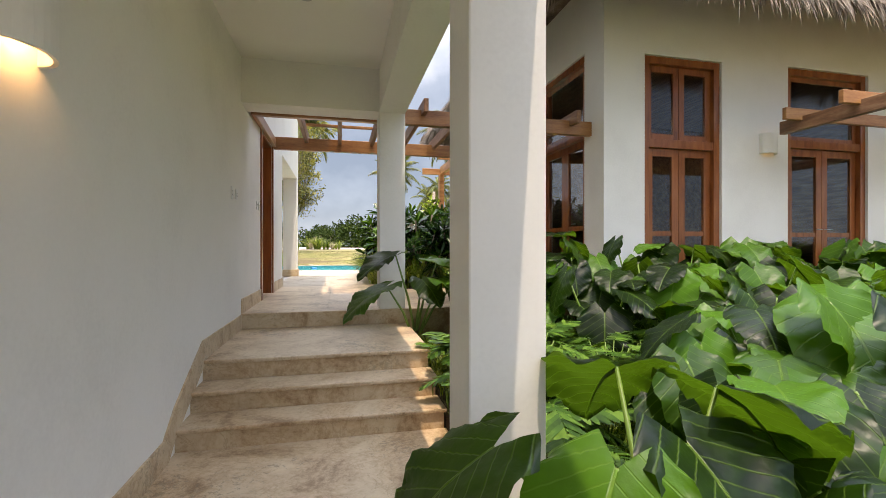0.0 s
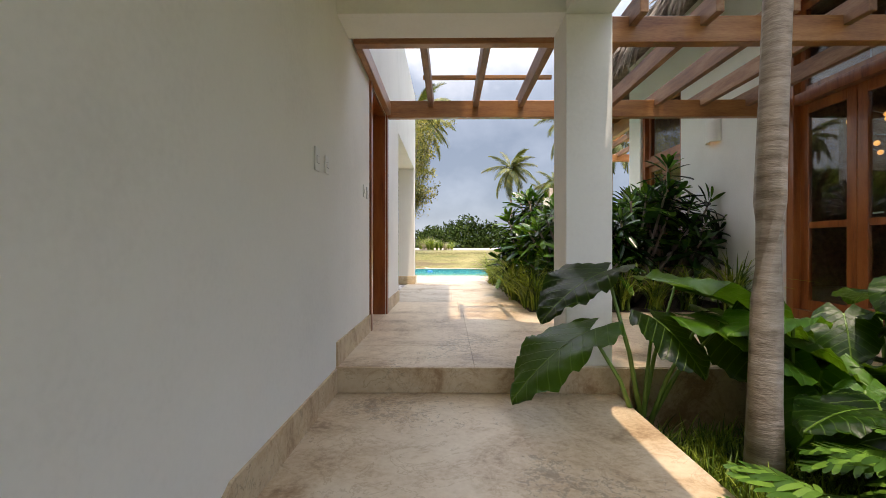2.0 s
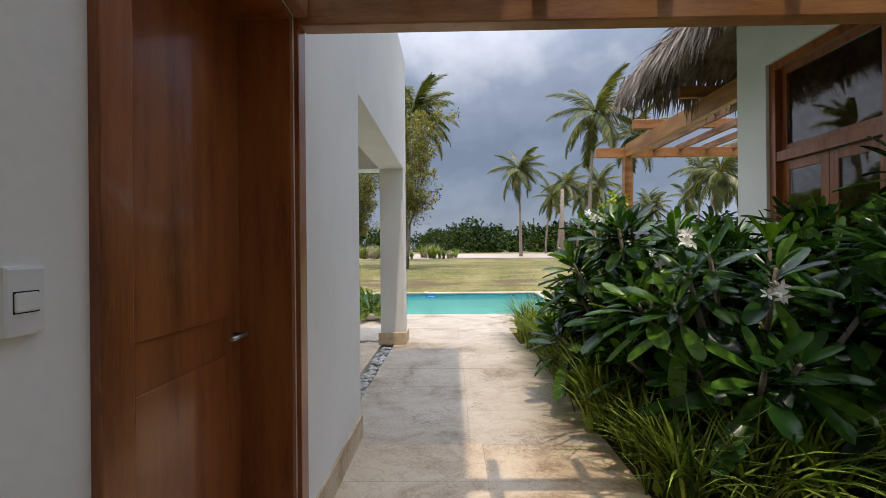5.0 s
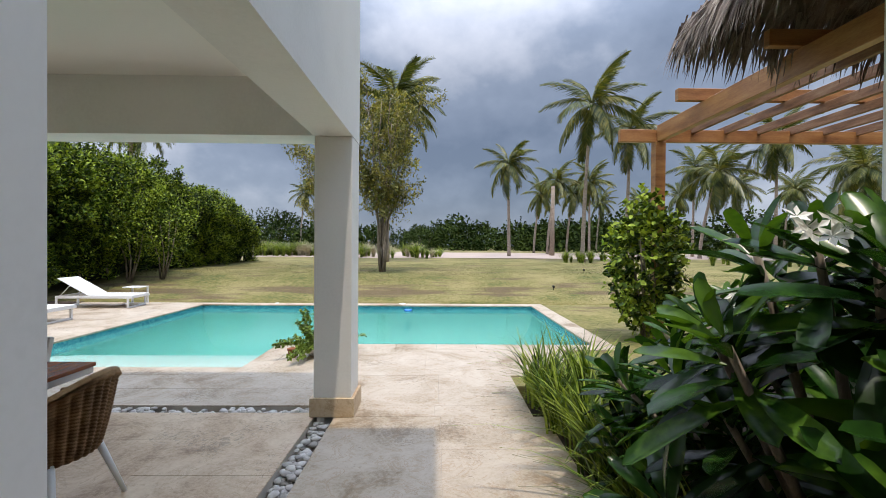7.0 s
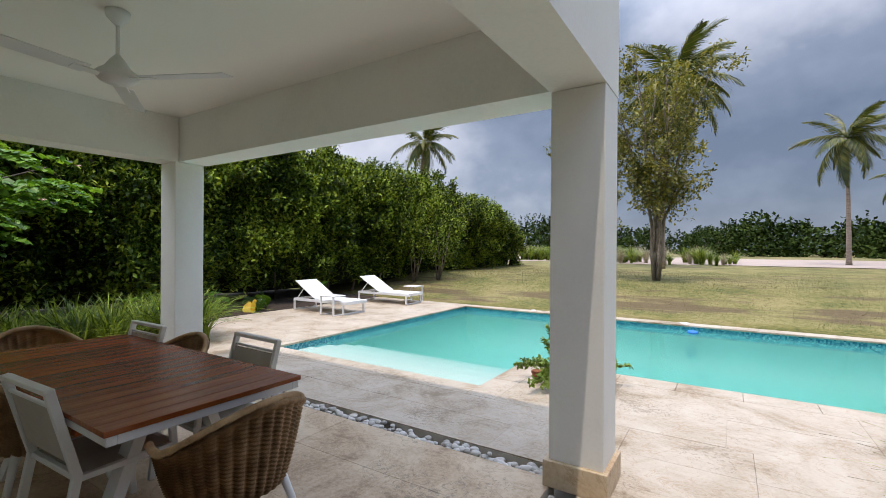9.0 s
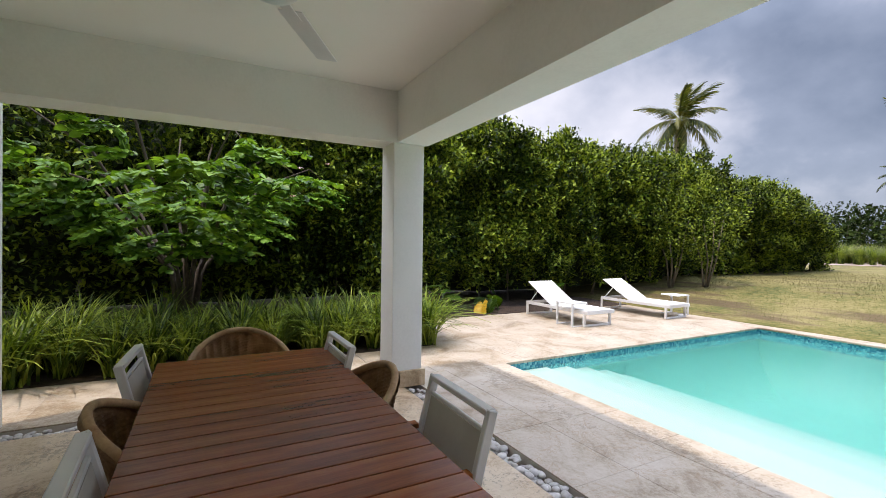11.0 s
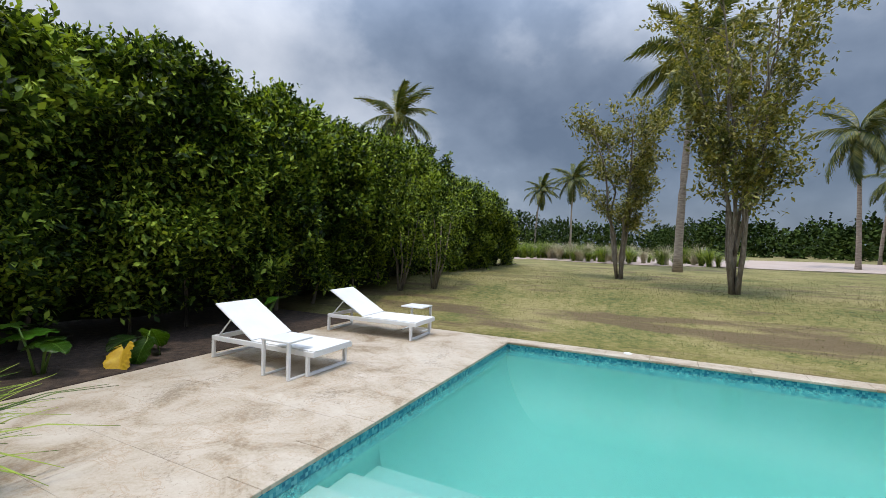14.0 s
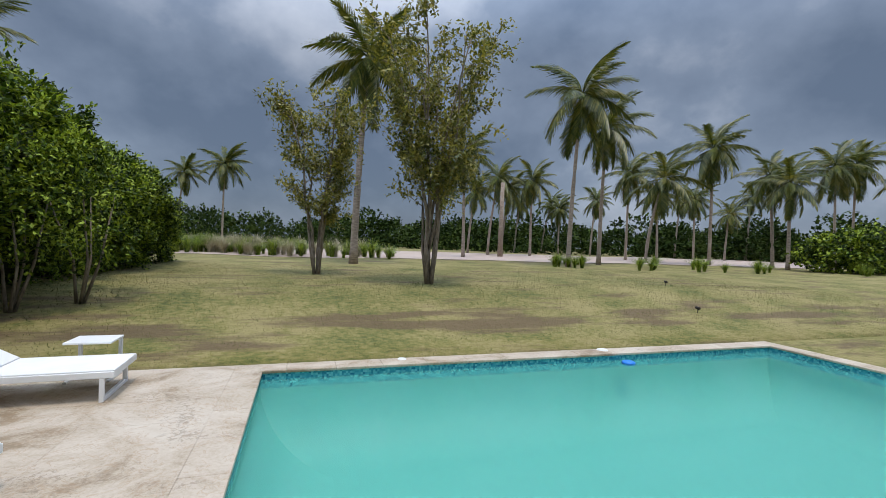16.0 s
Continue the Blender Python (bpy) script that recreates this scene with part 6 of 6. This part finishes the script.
def build_orchid_tree():
    rng = np.random.default_rng(31)
    t = thing("orchid_tree", "small orchid tree with round bright leaves and pink blossoms", "tree")
    t.location = (-9.15, 10.28, 0.0)
    ends = []
    for k in range(11):
        a = k * 2.4
        ln = rng.uniform(1.3, 2.3)
        top = np.array([ln * math.cos(a) * 1.0, ln * math.sin(a), rng.uniform(2.5, 4.1)])
        base = np.array([0.06 * math.cos(a), 0.06 * math.sin(a), 0])
        m1 = base + np.array([0.15 * math.cos(a), 0.15 * math.sin(a), 1.0])
        m2 = (m1 + top) / 2 + np.array([0, 0, 0.5])
        tip = top + np.array([0.5 * math.cos(a), 0.5 * math.sin(a), -0.35])
        part("limb", sweep(bmesh.new(), [base, m1, m2, top, tip], [0.04, 0.032, 0.018, 0.009, 0.004], 7), BARK_DARK, t)
        for s in np.linspace(0.15, 1, 9):
            q = (1 - s) ** 2 * m1 + 2 * s * (1 - s) * m2 + s * s * tip
            ends.append((q, np.array([math.cos(a), math.sin(a), 0.0])))
    P, U, N, S = [], [], [], []
    for q, d in ends:
        for _ in range(5):
            dd = unit(d + rng.normal(0, 0.7, 3))
            dd[2] = rng.uniform(-0.25, 0.15)
            ln = rng.uniform(0.4, 0.8)
            side = np.array([-dd[1], dd[0], 0])
            for w in range(11):
                for sg in (-1, 1):
                    P.append(q + dd * ln * (w + 1) / 11 + np.array([0, 0, -0.12 * (w / 11) ** 2]))
                    U.append(side * sg + dd * 0.5 + np.array([0, 0, -0.35]) + rng.normal(0, 0.15, 3))
                    N.append(np.array([0, 0, 1]) + rng.normal(0, 0.35, 3))
                    sz = rng.uniform(0.09, 0.145)
                    S.append((sz, sz * 0.85))
    part("foliage", scatter("foliage", SMALL, SMALL_F, P, U, N, S, LEAF_ORCHID), None, t)["kind"] = "stuff"
    for x, y, z in ((0.9, 1.5, 2.6), (1.6, 1.3, 2.1), (0.6, 2.0, 2.75)):
        bm = bmesh.new()
        for w in range(5):
            a = w * 1.2566
            pts = [(0, 0, 0), (0.03 * math.cos(a - .4), 0.03 * math.sin(a - .4), .02), (0.06 * math.cos(a), 0.06 * math.sin(a), .01), (0.03 * math.cos(a + .4), 0.03 * math.sin(a + .4), .03)]
            bm.faces.new([bm.verts.new(Vector(v) + Vector((x, y, z))) for v in pts])
        part("blossom", bm, PETAL_PINK, t, "pale pink blossom")


def lawn_tree(at, h, crown_w, seed, n_leaf, mat, stems=6):
    rng = np.random.default_rng(seed)
    t = thing("lawn_tree", "slim multi-stemmed tree with sparse olive and yellowing leaves on the lawn", "tree", "trees on the lawn")
    t.location = at
    tips = []
    for k in range(stems):
        a = k * 2.4 + rng.uniform(-.3, .3)
        w = crown_w * rng.uniform(0.15, 0.5)
        hh = h * rng.uniform(0.75, 1.0)
        pts = [np.array([0.07 * math.cos(a), 0.07 * math.sin(a), -0.1])]
        for q in range(1, 8):
            s = q / 7
            pts.append(np.array([0.07 * math.cos(a) + w * s ** 1.7 * math.cos(a), 0.07 * math.sin(a) + w * s ** 1.7 * math.sin(a), hh * s]) + rng.normal(0, 0.06, 3))
        part("stem", sweep(bmesh.new(), [tuple(p) for p in pts], [0.055 * (1 - 0.85 * q / 7) + 0.005 for q in range(8)], 7), BARK, t)
        for q in range(16):
            s = rng.uniform(0.32, 1.0)
            i = min(int(s * 7), 6)
            b = pts[i] + (pts[i + 1] - pts[i]) * (s * 7 - i)
            d = unit(np.array([math.cos(a + rng.normal(0, 1.2)), math.sin(a + rng.normal(0, 1.2)), rng.uniform(0.3, 1.3)]))
            ln = h * rng.uniform(0.06, 0.17)
            e = b + d * ln
            tips.append((b, e))
    bm = bmesh.new()
    for b, e in tips:
        sweep(bm, [tuple(b), tuple((b + e) / 2 + rng.normal(0, 0.03, 3)), tuple(e)], [0.014, 0.009, 0.004], 4, cap=False)
    part("twig_mass", bm, BARK, t)["kind"] = "stuff"
    C, D = [], []
    for b, e in tips:
        for s in np.linspace(0.2, 1.0, n_leaf):
            C.append(b + (e - b) * s + rng.normal(0, 0.1, 3))
            D.append(unit((e - b) + rng.normal(0, 0.5, 3)))
    P, U, N, S = spray(rng, np.array(C), np.array(D), 7, 0.38, 0.13, 0.8)
    part("foliage", scatter("foliage", TINY, TINY_F, P, U, N, S, mat), None, t)["kind"] = "stuff"


def frond_mesh(seed, wind):
    """A feather frond 1 long along +x that arches and droops; leaflets hang and blow."""
    rng = np.random.default_rng(seed)
    n = 74
    t = np.linspace(0.10, 1.0, n)
    x = t * (1 - 0.12 * t ** 2)
    z = 0.24 * t - 0.62 * t ** 2.0
    P, U, N, S = [], [], [], []
    for i in range(n):
        for s in (-1, 1):
            P.append((x[i], 0, z[i]))
            U.append((0.55 + 0.6 * t[i], s * 0.75 + wind * 0.3, -0.55 - 0.75 * rng.random()))
            N.append((0.2, 0.5 * s, 1))
            S.append((0.30 * math.sin(math.pi * (0.12 + 0.82 * t[i])) ** 0.7 * rng.uniform(0.75, 1.2), 0.014))
    me = scatter("frond", [(0, -0.4, 0), (0.5, -0.5, 0.03), (1, 0, -0.12), (0.5, 0.5, 0.03), (0, 0.4, 0)], [(0, 1, 3, 4), (1, 2, 3)], P, U, N, S, LEAF_PALM)
    bm = bmesh.new()
    bm.from_mesh(me)
    sweep(bm, [(x[i] if i else 0, 0, z[i] if i else 0) for i in range(0, n, 8)], [0.009 * (1 - i / n) + 0.002 for i in range(0, n, 8)], 4)
    bm.to_mesh(me)
    bm.free()
    return me


FRONDS = [frond_mesh(s, w) for s, w in ((1, 0.5), (2, -0.3), (3, 1.0), (4, 0.0))]


def palm(x, y, z0, ztop, lean_x, lean_y, r0, crown, count, seed):
    rng = random.Random(seed)
    p = thing("palm_tree", "tall coconut palm with a ringed grey trunk and windblown fronds", "palm", "coconut palms")
    p.location = (x, y, z0)
    h = ztop - z0
    pts, rad = [], []
    k = 14
    for i in range(k + 1):
        t = i / k
        pts.append((lean_x * (t ** 1.6), lean_y * (t ** 1.6), h * t - (0.15 if i == 0 else 0)))
        rad.append(r0 * (1.0 - 0.45 * t) * (1.35 if i == 0 else 1.0) * (1.0 + 0.04 * (i % 2)))
    part("trunk", sweep(bmesh.new(), pts, rad, 9), BARK_PALM, p)
    top = Vector((lean_x, lean_y, h))
    for i in range(count):
        a = i * 2.4 + rng.uniform(-0.25, 0.25)
        el = 78 - 138 * (i / (count - 1)) + rng.uniform(-8, 8)
        # the wind pushes the crown towards +x
        ob = part("frond", FRONDS[i % 4], None, p)
        d = Vector((math.cos(a) + 0.65 * (1 - i / count), math.sin(a) * 0.9, 0)).normalized()
        m = Matrix.Rotation(math.atan2(d.y, d.x), 4, "Z") @ Matrix.Rotation(-radians(el), 4, "Y") @ Matrix.Rotation(rng.uniform(-0.35, 0.35), 4, "X")
        ob.matrix_basis = Matrix.Translation(top) @ m @ Matrix.Scale(crown * rng.uniform(0.85, 1.1), 4)
    bm = bmesh.new()
    for i in range(6):
        a = i * 1.05
        bmesh.ops.create_icosphere(bm, subdivisions=1, radius=0.10, matrix=Matrix.Translation(top + Vector((0.16 * math.cos(a), 0.16 * math.sin(a), -0.18))))
    part("coconut_cluster", bm, STALK, p)
    return p


# the far planting is set out by distance and bearing from the end of the terrace
EYE_X, EYE_Y, AHEAD_X, AHEAD_Y = -5.35, 13.90, 0.2995, 0.9541


def build_palms():
    # a distance, a sideways place and the crown's height above the eye, per metre of distance
    ex, ey = EYE_X, EYE_Y
    fx, fy = AHEAD_X, AHEAD_Y

    def spot(u, d):
        return ex + fx * d + fy * u * d, ey + fy * d - fx * u * d

    rows = [
        # sideways at base, sideways at crown, rise, distance, crown size
        (-0.60, -0.585, 0.145, 52, 2.6), (-0.497, -0.495, 0.165, 52, 3.0), (0.045, 0.040, 0.205, 34, 2.7), (0.055, 0.070, 0.125, 46, 2.4),
        (0.100, 0.120, 0.155, 42, 2.6), (0.130, 0.145, 0.125, 46, 2.6), (0.195, 0.195, 0.15, 42, 2.5), (0.258, 0.258, 0.09, 58, 2.4),
        (0.282, 0.300, 0.348, 26.1, 3.3), (0.350, 0.357, 0.275, 29.4, 2.8), (0.41, 0.412, 0.175, 42, 2.8), (0.455, 0.49, 0.165, 36, 3.2), (0.48, 0.475, 0.13, 46, 2.6),
        (0.562, 0.56, 0.12, 52, 2.6), (0.598, 0.598, 0.235, 36, 3.1), (0.632, 0.64, 0.09, 52, 2.4), (0.74, 0.725, 0.18, 36, 2.6), (0.775, 0.772, 0.165, 33, 2.6),
        (0.878, 0.872, 0.205, 40, 3.0), (0.917, 0.92, 0.21, 42, 3.2), (1.02, 1.05, 0.19, 42, 3.0), (1.16, 1.15, 0.17, 40, 3.0), (1.3, 1.33, 0.2, 44, 3.2),
        (0.33, 0.34, 0.11, 55, 2.4), (0.16, 0.17, 0.10, 60, 2.3), (0.68, 0.69, 0.13, 56, 2.6), (0.22, 0.24, 0.10, 62, 2.4), (0.52, 0.53, 0.12, 60, 2.6),
    ]
    for i, (ub, uc, rise, d, cr) in enumerate(rows):
        x, y = spot(ub, d)
        z0 = lawn_height(x, y)
        xc, yc = spot(uc, d)
        palm(x, y, z0, 1.517 + rise * d, xc - x, yc - y, 0.14 if d < 40 else 0.13, cr * 1.05, 21, 40 + i)
    palm(-3.0, 35.9, lawn_height(-3, 36), 10.6, 0.5, 0.2, 0.19, 3.5, 26, 90)
    palm(-18.8, 35.6, 0.6, 9.1, 0.5, 0, 0.2, 2.7, 20, 91)
    # bare trunk whose crown is gone
    x, y = spot(0.128, 38)
    s = thing("dead_palm_trunk", "bare grey trunk of a palm that lost its crown", "palm")
    s.location = (x, y, lawn_height(x, y))
    part("trunk", sweep(bmesh.new(), [(0, 0, -0.1), (0.02, 0, 3.0), (0.05, 0, 6.4)], [0.24, 0.19, 0.16], 9), BARK_PALM, s)
    # slim palm beside the steps
    p = palm(1.70, 4.72, -0.46, 6.4, 0.55, 0.30, 0.075, 2.3, 16, 95)
    p["label"] = "slim palm with a pale ringed trunk beside the steps"


def build_distance():
    rng = np.random.default_rng(51)
    w = thing("far_woodland", "dark green belt of trees along the horizon", "woodland")
    w["kind"] = "stuff"
    C, Dn = [], []
    for i in range(150):
        a = rng.uniform(-1.15, 1.35)
        d = rng.uniform(64, 110)
        cx, cy = -2 + d * math.sin(a), 12 + d * math.cos(a)
        hh = rng.uniform(3.0, 5.4) * (0.75 + d / 260)
        rr = rng.uniform(2.5, 5.5)
        k = 190
        v = unit(rng.normal(0, 1, (k, 3)))
        v[:, 2] = np.abs(v[:, 2])
        C.append(v * np.array([rr, rr, hh]) * rng.uniform(0.8, 1.05, (k, 1)) + np.array([cx, cy, 0.6]))
        Dn.append(v)
    C, Dn = np.concatenate(C), np.concatenate(Dn)
    n = len(C)
    P, U, N, S = spray(rng, C, Dn, 5, 0.9, 0.5)
    S[:, 1] *= 1.5
    part("foliage", scatter("foliage", TINY, TINY_F, P, U, N, S, LEAF_FAR), None, w)["kind"] = "stuff"
    # nearer shrubs and a few broad trees before the belt
    for i, (u, d, r, h) in enumerate(((-0.64, 58, 5, 6.0), (-0.7, 54, 5, 6.5), (-0.56, 62, 4, 5), (0.88, 30, 2.0, 2.6), (0.98, 29, 2.4, 3.2), (1.1, 30, 2.5, 3.5), (0.71, 56, 3.5, 5.2), (0.55, 62, 3, 4), (-0.40, 60, 3, 3.5), (-0.25, 64, 3.5, 4))):
        x, y = EYE_X + AHEAD_X * d + AHEAD_Y * u * d, EYE_Y + AHEAD_Y * d - AHEAD_X * u * d
        leafy_shrub("broad_tree" if h > 3.6 else "shrub", "rounded dark green %s beyond the lawn" % ("tree" if h > 3.6 else "shrub"), "tree" if h > 3.6 else "shrub", (x, y, 0.5), r, r, h, 420, 0.22, LEAF_FAR if d > 50 else LEAF_HEDGE, 200 + i, "trees beyond the lawn")
    # feathery grasses along the sand
    clump = []
    for s in (1, 2):
        me = strap_clump_mesh(60 + s, 260, 1.25, 0.016, 0.75)
        me.materials[0] = STRAW if s == 1 else LEAF_STRAP
        clump.append(me)
    r = random.Random(12)
    for i in range(190):
        u = r.choice((r.uniform(-0.68, -0.5), r.uniform(-0.5, -0.08), r.uniform(-0.68, -0.4), r.uniform(-0.6, -0.1), r.choice((0.27, 0.30, 0.46, 0.55, 0.58, 0.63, 0.72, 0.95)) + r.uniform(-0.02, 0.02)))
        d = r.uniform(26.0, 31.5) if u < 0.1 else r.uniform(24.5, 29)
        x, y = EYE_X + AHEAD_X * d + AHEAD_Y * u * d, EYE_Y + AHEAD_Y * d - AHEAD_X * u * d
        g = thing("fountain_grass", "feathery pale clump of ornamental grass beside the sand", "grass", "fountain grass clumps")
        g.matrix_basis = Matrix.Translation((x, y, lawn_height(x, y) - 0.02)) @ turn_z(r.uniform(0, 6)) @ Matrix.Scale(r.uniform(0.6, 1.1) * (1 if u < 0.1 else 0.75), 4)
        part("foliage", clump[0 if r.random() < 0.5 and u < 0 else 1], None, g)["kind"] = "stuff"


def build_lawn_blades():
    rng = np.random.default_rng(61)
    n = 70000
    y = LAWN_Y + 0.05 + 14 * rng.uniform(0, 1, n) ** 1.8
    x = rng.uniform(-11, 12, n)
    z = np.array([lawn_height(a, b) for a, b in zip(x, y)])
    P = np.stack([x, y, z - 0.015], 1)
    U = np.stack([rng.normal(0, 0.6, n), rng.normal(0, 0.6, n), np.ones(n)], 1)
    N = rng.normal(0, 1, (n, 3))
    S = np.stack([rng.uniform(0.03, 0.075, n), rng.uniform(0.006, 0.014, n)], 1)
    me = scatter("lawn_grass", [(0, -0.5, 0), (1, 0, 0), (0, 0.5, 0)], [(0, 1, 2)], P, U, N, S, BLADE)
    ob = new("lawn_grass", me)
    tagged(ob, "short dry grass blades covering the lawn", "grass", "", "stuff")


def build_pots():
    rng = np.random.default_rng(71)
    p = thing("potted_plant", "sprawling jade bush in a wide white bowl by the pool", "plant")
    p.location = (-1.47, 14.50, 0.002)
    part("bowl", lathe(bmesh.new(), [(0.001, 0.0), (0.10, 0.0), (0.19, 0.06), (0.235, 0.15), (0.215, 0.15), (0.17, 0.12), (0.001, 0.11)], 28), POT_WHITE, p, "wide white bowl")
    C, D = [], []
    bm = bmesh.new()
    for i in range(46):
        a = rng.uniform(0, 6.28)
        e = rng.uniform(0.25, 1.3)
        ln = rng.uniform(0.3, 0.62)
        d = np.array([math.cos(a) * math.cos(e), math.sin(a) * math.cos(e), math.sin(e)])
        pts = [np.array([0.08 * math.cos(a), 0.08 * math.sin(a), 0.12]) + d * ln * s + np.array([0, 0, -0.16 * s * s * (1.3 - e)]) for s in np.linspace(0, 1, 7)]
        sweep(bm, [tuple(q) for q in pts], [0.008, 0.007, 0.006, 0.005, 0.004, 0.003, 0.002], 5, cap=False)
        for q0, q1 in zip(pts, pts[1:]):
            C.append(q0)
            D.append(q1 - q0)
    part("stem_mass", bm, BARK, p)["kind"] = "stuff"
    C, D = np.array(C), unit(np.array(D))
    P, U, N, S = spray(rng, C, D, 20, 0.10, 0.042, 0.9)
    S[:, 1] *= 1.5
    part("foliage", scatter("foliage", SMALL, SMALL_F, P, U, N, S, LEAF_JADE), None, p)["kind"] = "stuff"
    q = thing("flower_pot", "small terracotta flower pot beside the white bowl", "pot")
    q.location = (-1.80, 14.36, 0.002)
    part("pot", lathe(bmesh.new(), [(0.001, 0.0), (0.045, 0.0), (0.062, 0.10), (0.068, 0.10), (0.068, 0.125), (0.058, 0.125), (0.05, 0.10), (0.001, 0.095)], 20), TERRACOTTA, q)


def build_pebbles():
    """River pebbles in the drainage channels round the patio."""
    rng = random.Random(81)
    bm0 = bmesh.new()
    bmesh.ops.create_icosphere(bm0, subdivisions=2, radius=1.0)
    base = [tuple(v.co) for v in bm0.verts]
    faces = [tuple(v.index for v in f.verts) for f in bm0.faces]
    bm0.free()
    verts, polys = [], []
    runs = [(-0.925, -0.755, 9.1, 12.24), (-5.45, -0.99, 12.365, 12.535), (-5.815, -5.605, 9.1, 12.18)]
    for x0, x1, y0, y1 in runs:
        area = (x1 - x0) * (y1 - y0)
        for i in range(int(area * 520)):
            cx, cy = rng.uniform(x0 + 0.02, x1 - 0.02), rng.uniform(y0 + 0.02, y1 - 0.02)
            a = rng.uniform(0, 3.14)
            s = rng.uniform(0.018, 0.036)
            sx, sy, sz = s * rng.uniform(1.0, 1.5), s, s * rng.uniform(0.5, 0.75)
            cz = -0.095 + rng.uniform(0.02, 0.075)
            k = len(verts)
            ca, sa = math.cos(a), math.sin(a)
            verts += [(cx + ca * x * sx - sa * y * sy, cy + sa * x * sx + ca * y * sy, cz + z * sz) for x, y, z in base]
            polys += [tuple(q + k for q in f) for f in faces]
    me = bpy.data.meshes.new("pebbles")
    me.from_pydata(verts, [], polys)
    me.polygons.foreach_set("use_smooth", np.ones(len(polys), bool))
    me.materials.append(PEBBLE)
    tagged(new("pebbles", me), "grey and cream river pebbles filling the drainage channel", "pebbles", "", "stuff")


def build_small_things():
    f = thing("pool_float", "flat blue plastic float drifting at the pool edge", "float")
    f.location = (-0.55, 19.52, -0.115)
    part("disc", lathe(bmesh.new(), [(0.001, 0.05), (0.075, 0.04), (0.10, 0.025), (0.10, -0.01), (0.001, -0.02)], 20), plain("blue_plastic", (0.02, 0.22, 0.75), 0.3), f)
    for x, y, r in ((-0.72, 19.93, 0.09), (-4.0, 19.94, 0.06)):
        s = thing("skimmer_lid", "round white plastic skimmer lid set in the coping", "lid", "skimmer lids")
        s.location = (x, y, 0.003)
        part("lid", lathe(bmesh.new(), [(0.001, 0.012), (r * 0.9, 0.012), (r, 0.0)], 24), PLASTIC, s)
    for x, y in ((3.9, 22.4), (5.9, 25.5)):
        g = thing("garden_spotlight", "small black spotlight standing in the lawn", "lamp", "lawn spotlights")
        g.location = (x, y, lawn_height(x, y) - 0.01)
        part("stake", sweep(bmesh.new(), [(0, 0, 0), (0, 0, 0.1)], 0.01, 6), DARK, g)
        part("head", sweep(bmesh.new(), [(0, -0.05, 0.12), (0, 0.05, 0.14)], 0.035, 10), DARK, g)
    s = thing("pergola", "dark red timber pergola before the south door", "pergola")
    z = 2.35
    for x in (6.67, 9.8):
        part("beam", beam(bmesh.new(), (x, 1.4, z), (x, 5.30, z), 0.09, 0.18), WOOD_RAFTER, s)
        part("post", boxed(x - 0.06, x + 0.06, 1.5, 1.62, -0.46, z, bevel=0.005), WOOD_BEAM, s)
    for y in (5.0, 4.3, 3.6, 2.9, 2.2):
        part("rafter", beam(bmesh.new(), (6.35, y, z + 0.12), (10.1, y, z + 0.12), 0.06, 0.16), WOOD_BEAM, s)


build_table()
build_chairs()
build_fan()
build_loungers()
build_hedge()
build_orchid_tree()
build_elephant_ears()
build_split_leaf()
build_strap_plants()
build_groundcover()
build_plumeria()
leafy_shrub("shrub", "round-leaved green shrub beside the pergola post", "shrub", (3.72, 15.75, -0.05), 0.50, 0.50, 2.5, 520, 0.10, LEAF_HEDGE, 77)
lawn_tree((-1.98, 25.84, lawn_height(-1.98, 25.84)), 7.6, 3.3, 5, 16, LEAF_OLIVE, 8)
lawn_tree((-4.92, 28.94, lawn_height(-4.92, 28.94)), 6.0, 2.5, 6, 15, LEAF_OLIVE, 6)
build_palms()
build_distance()
build_lawn_blades()
build_pots()
build_pebbles()
build_small_things()
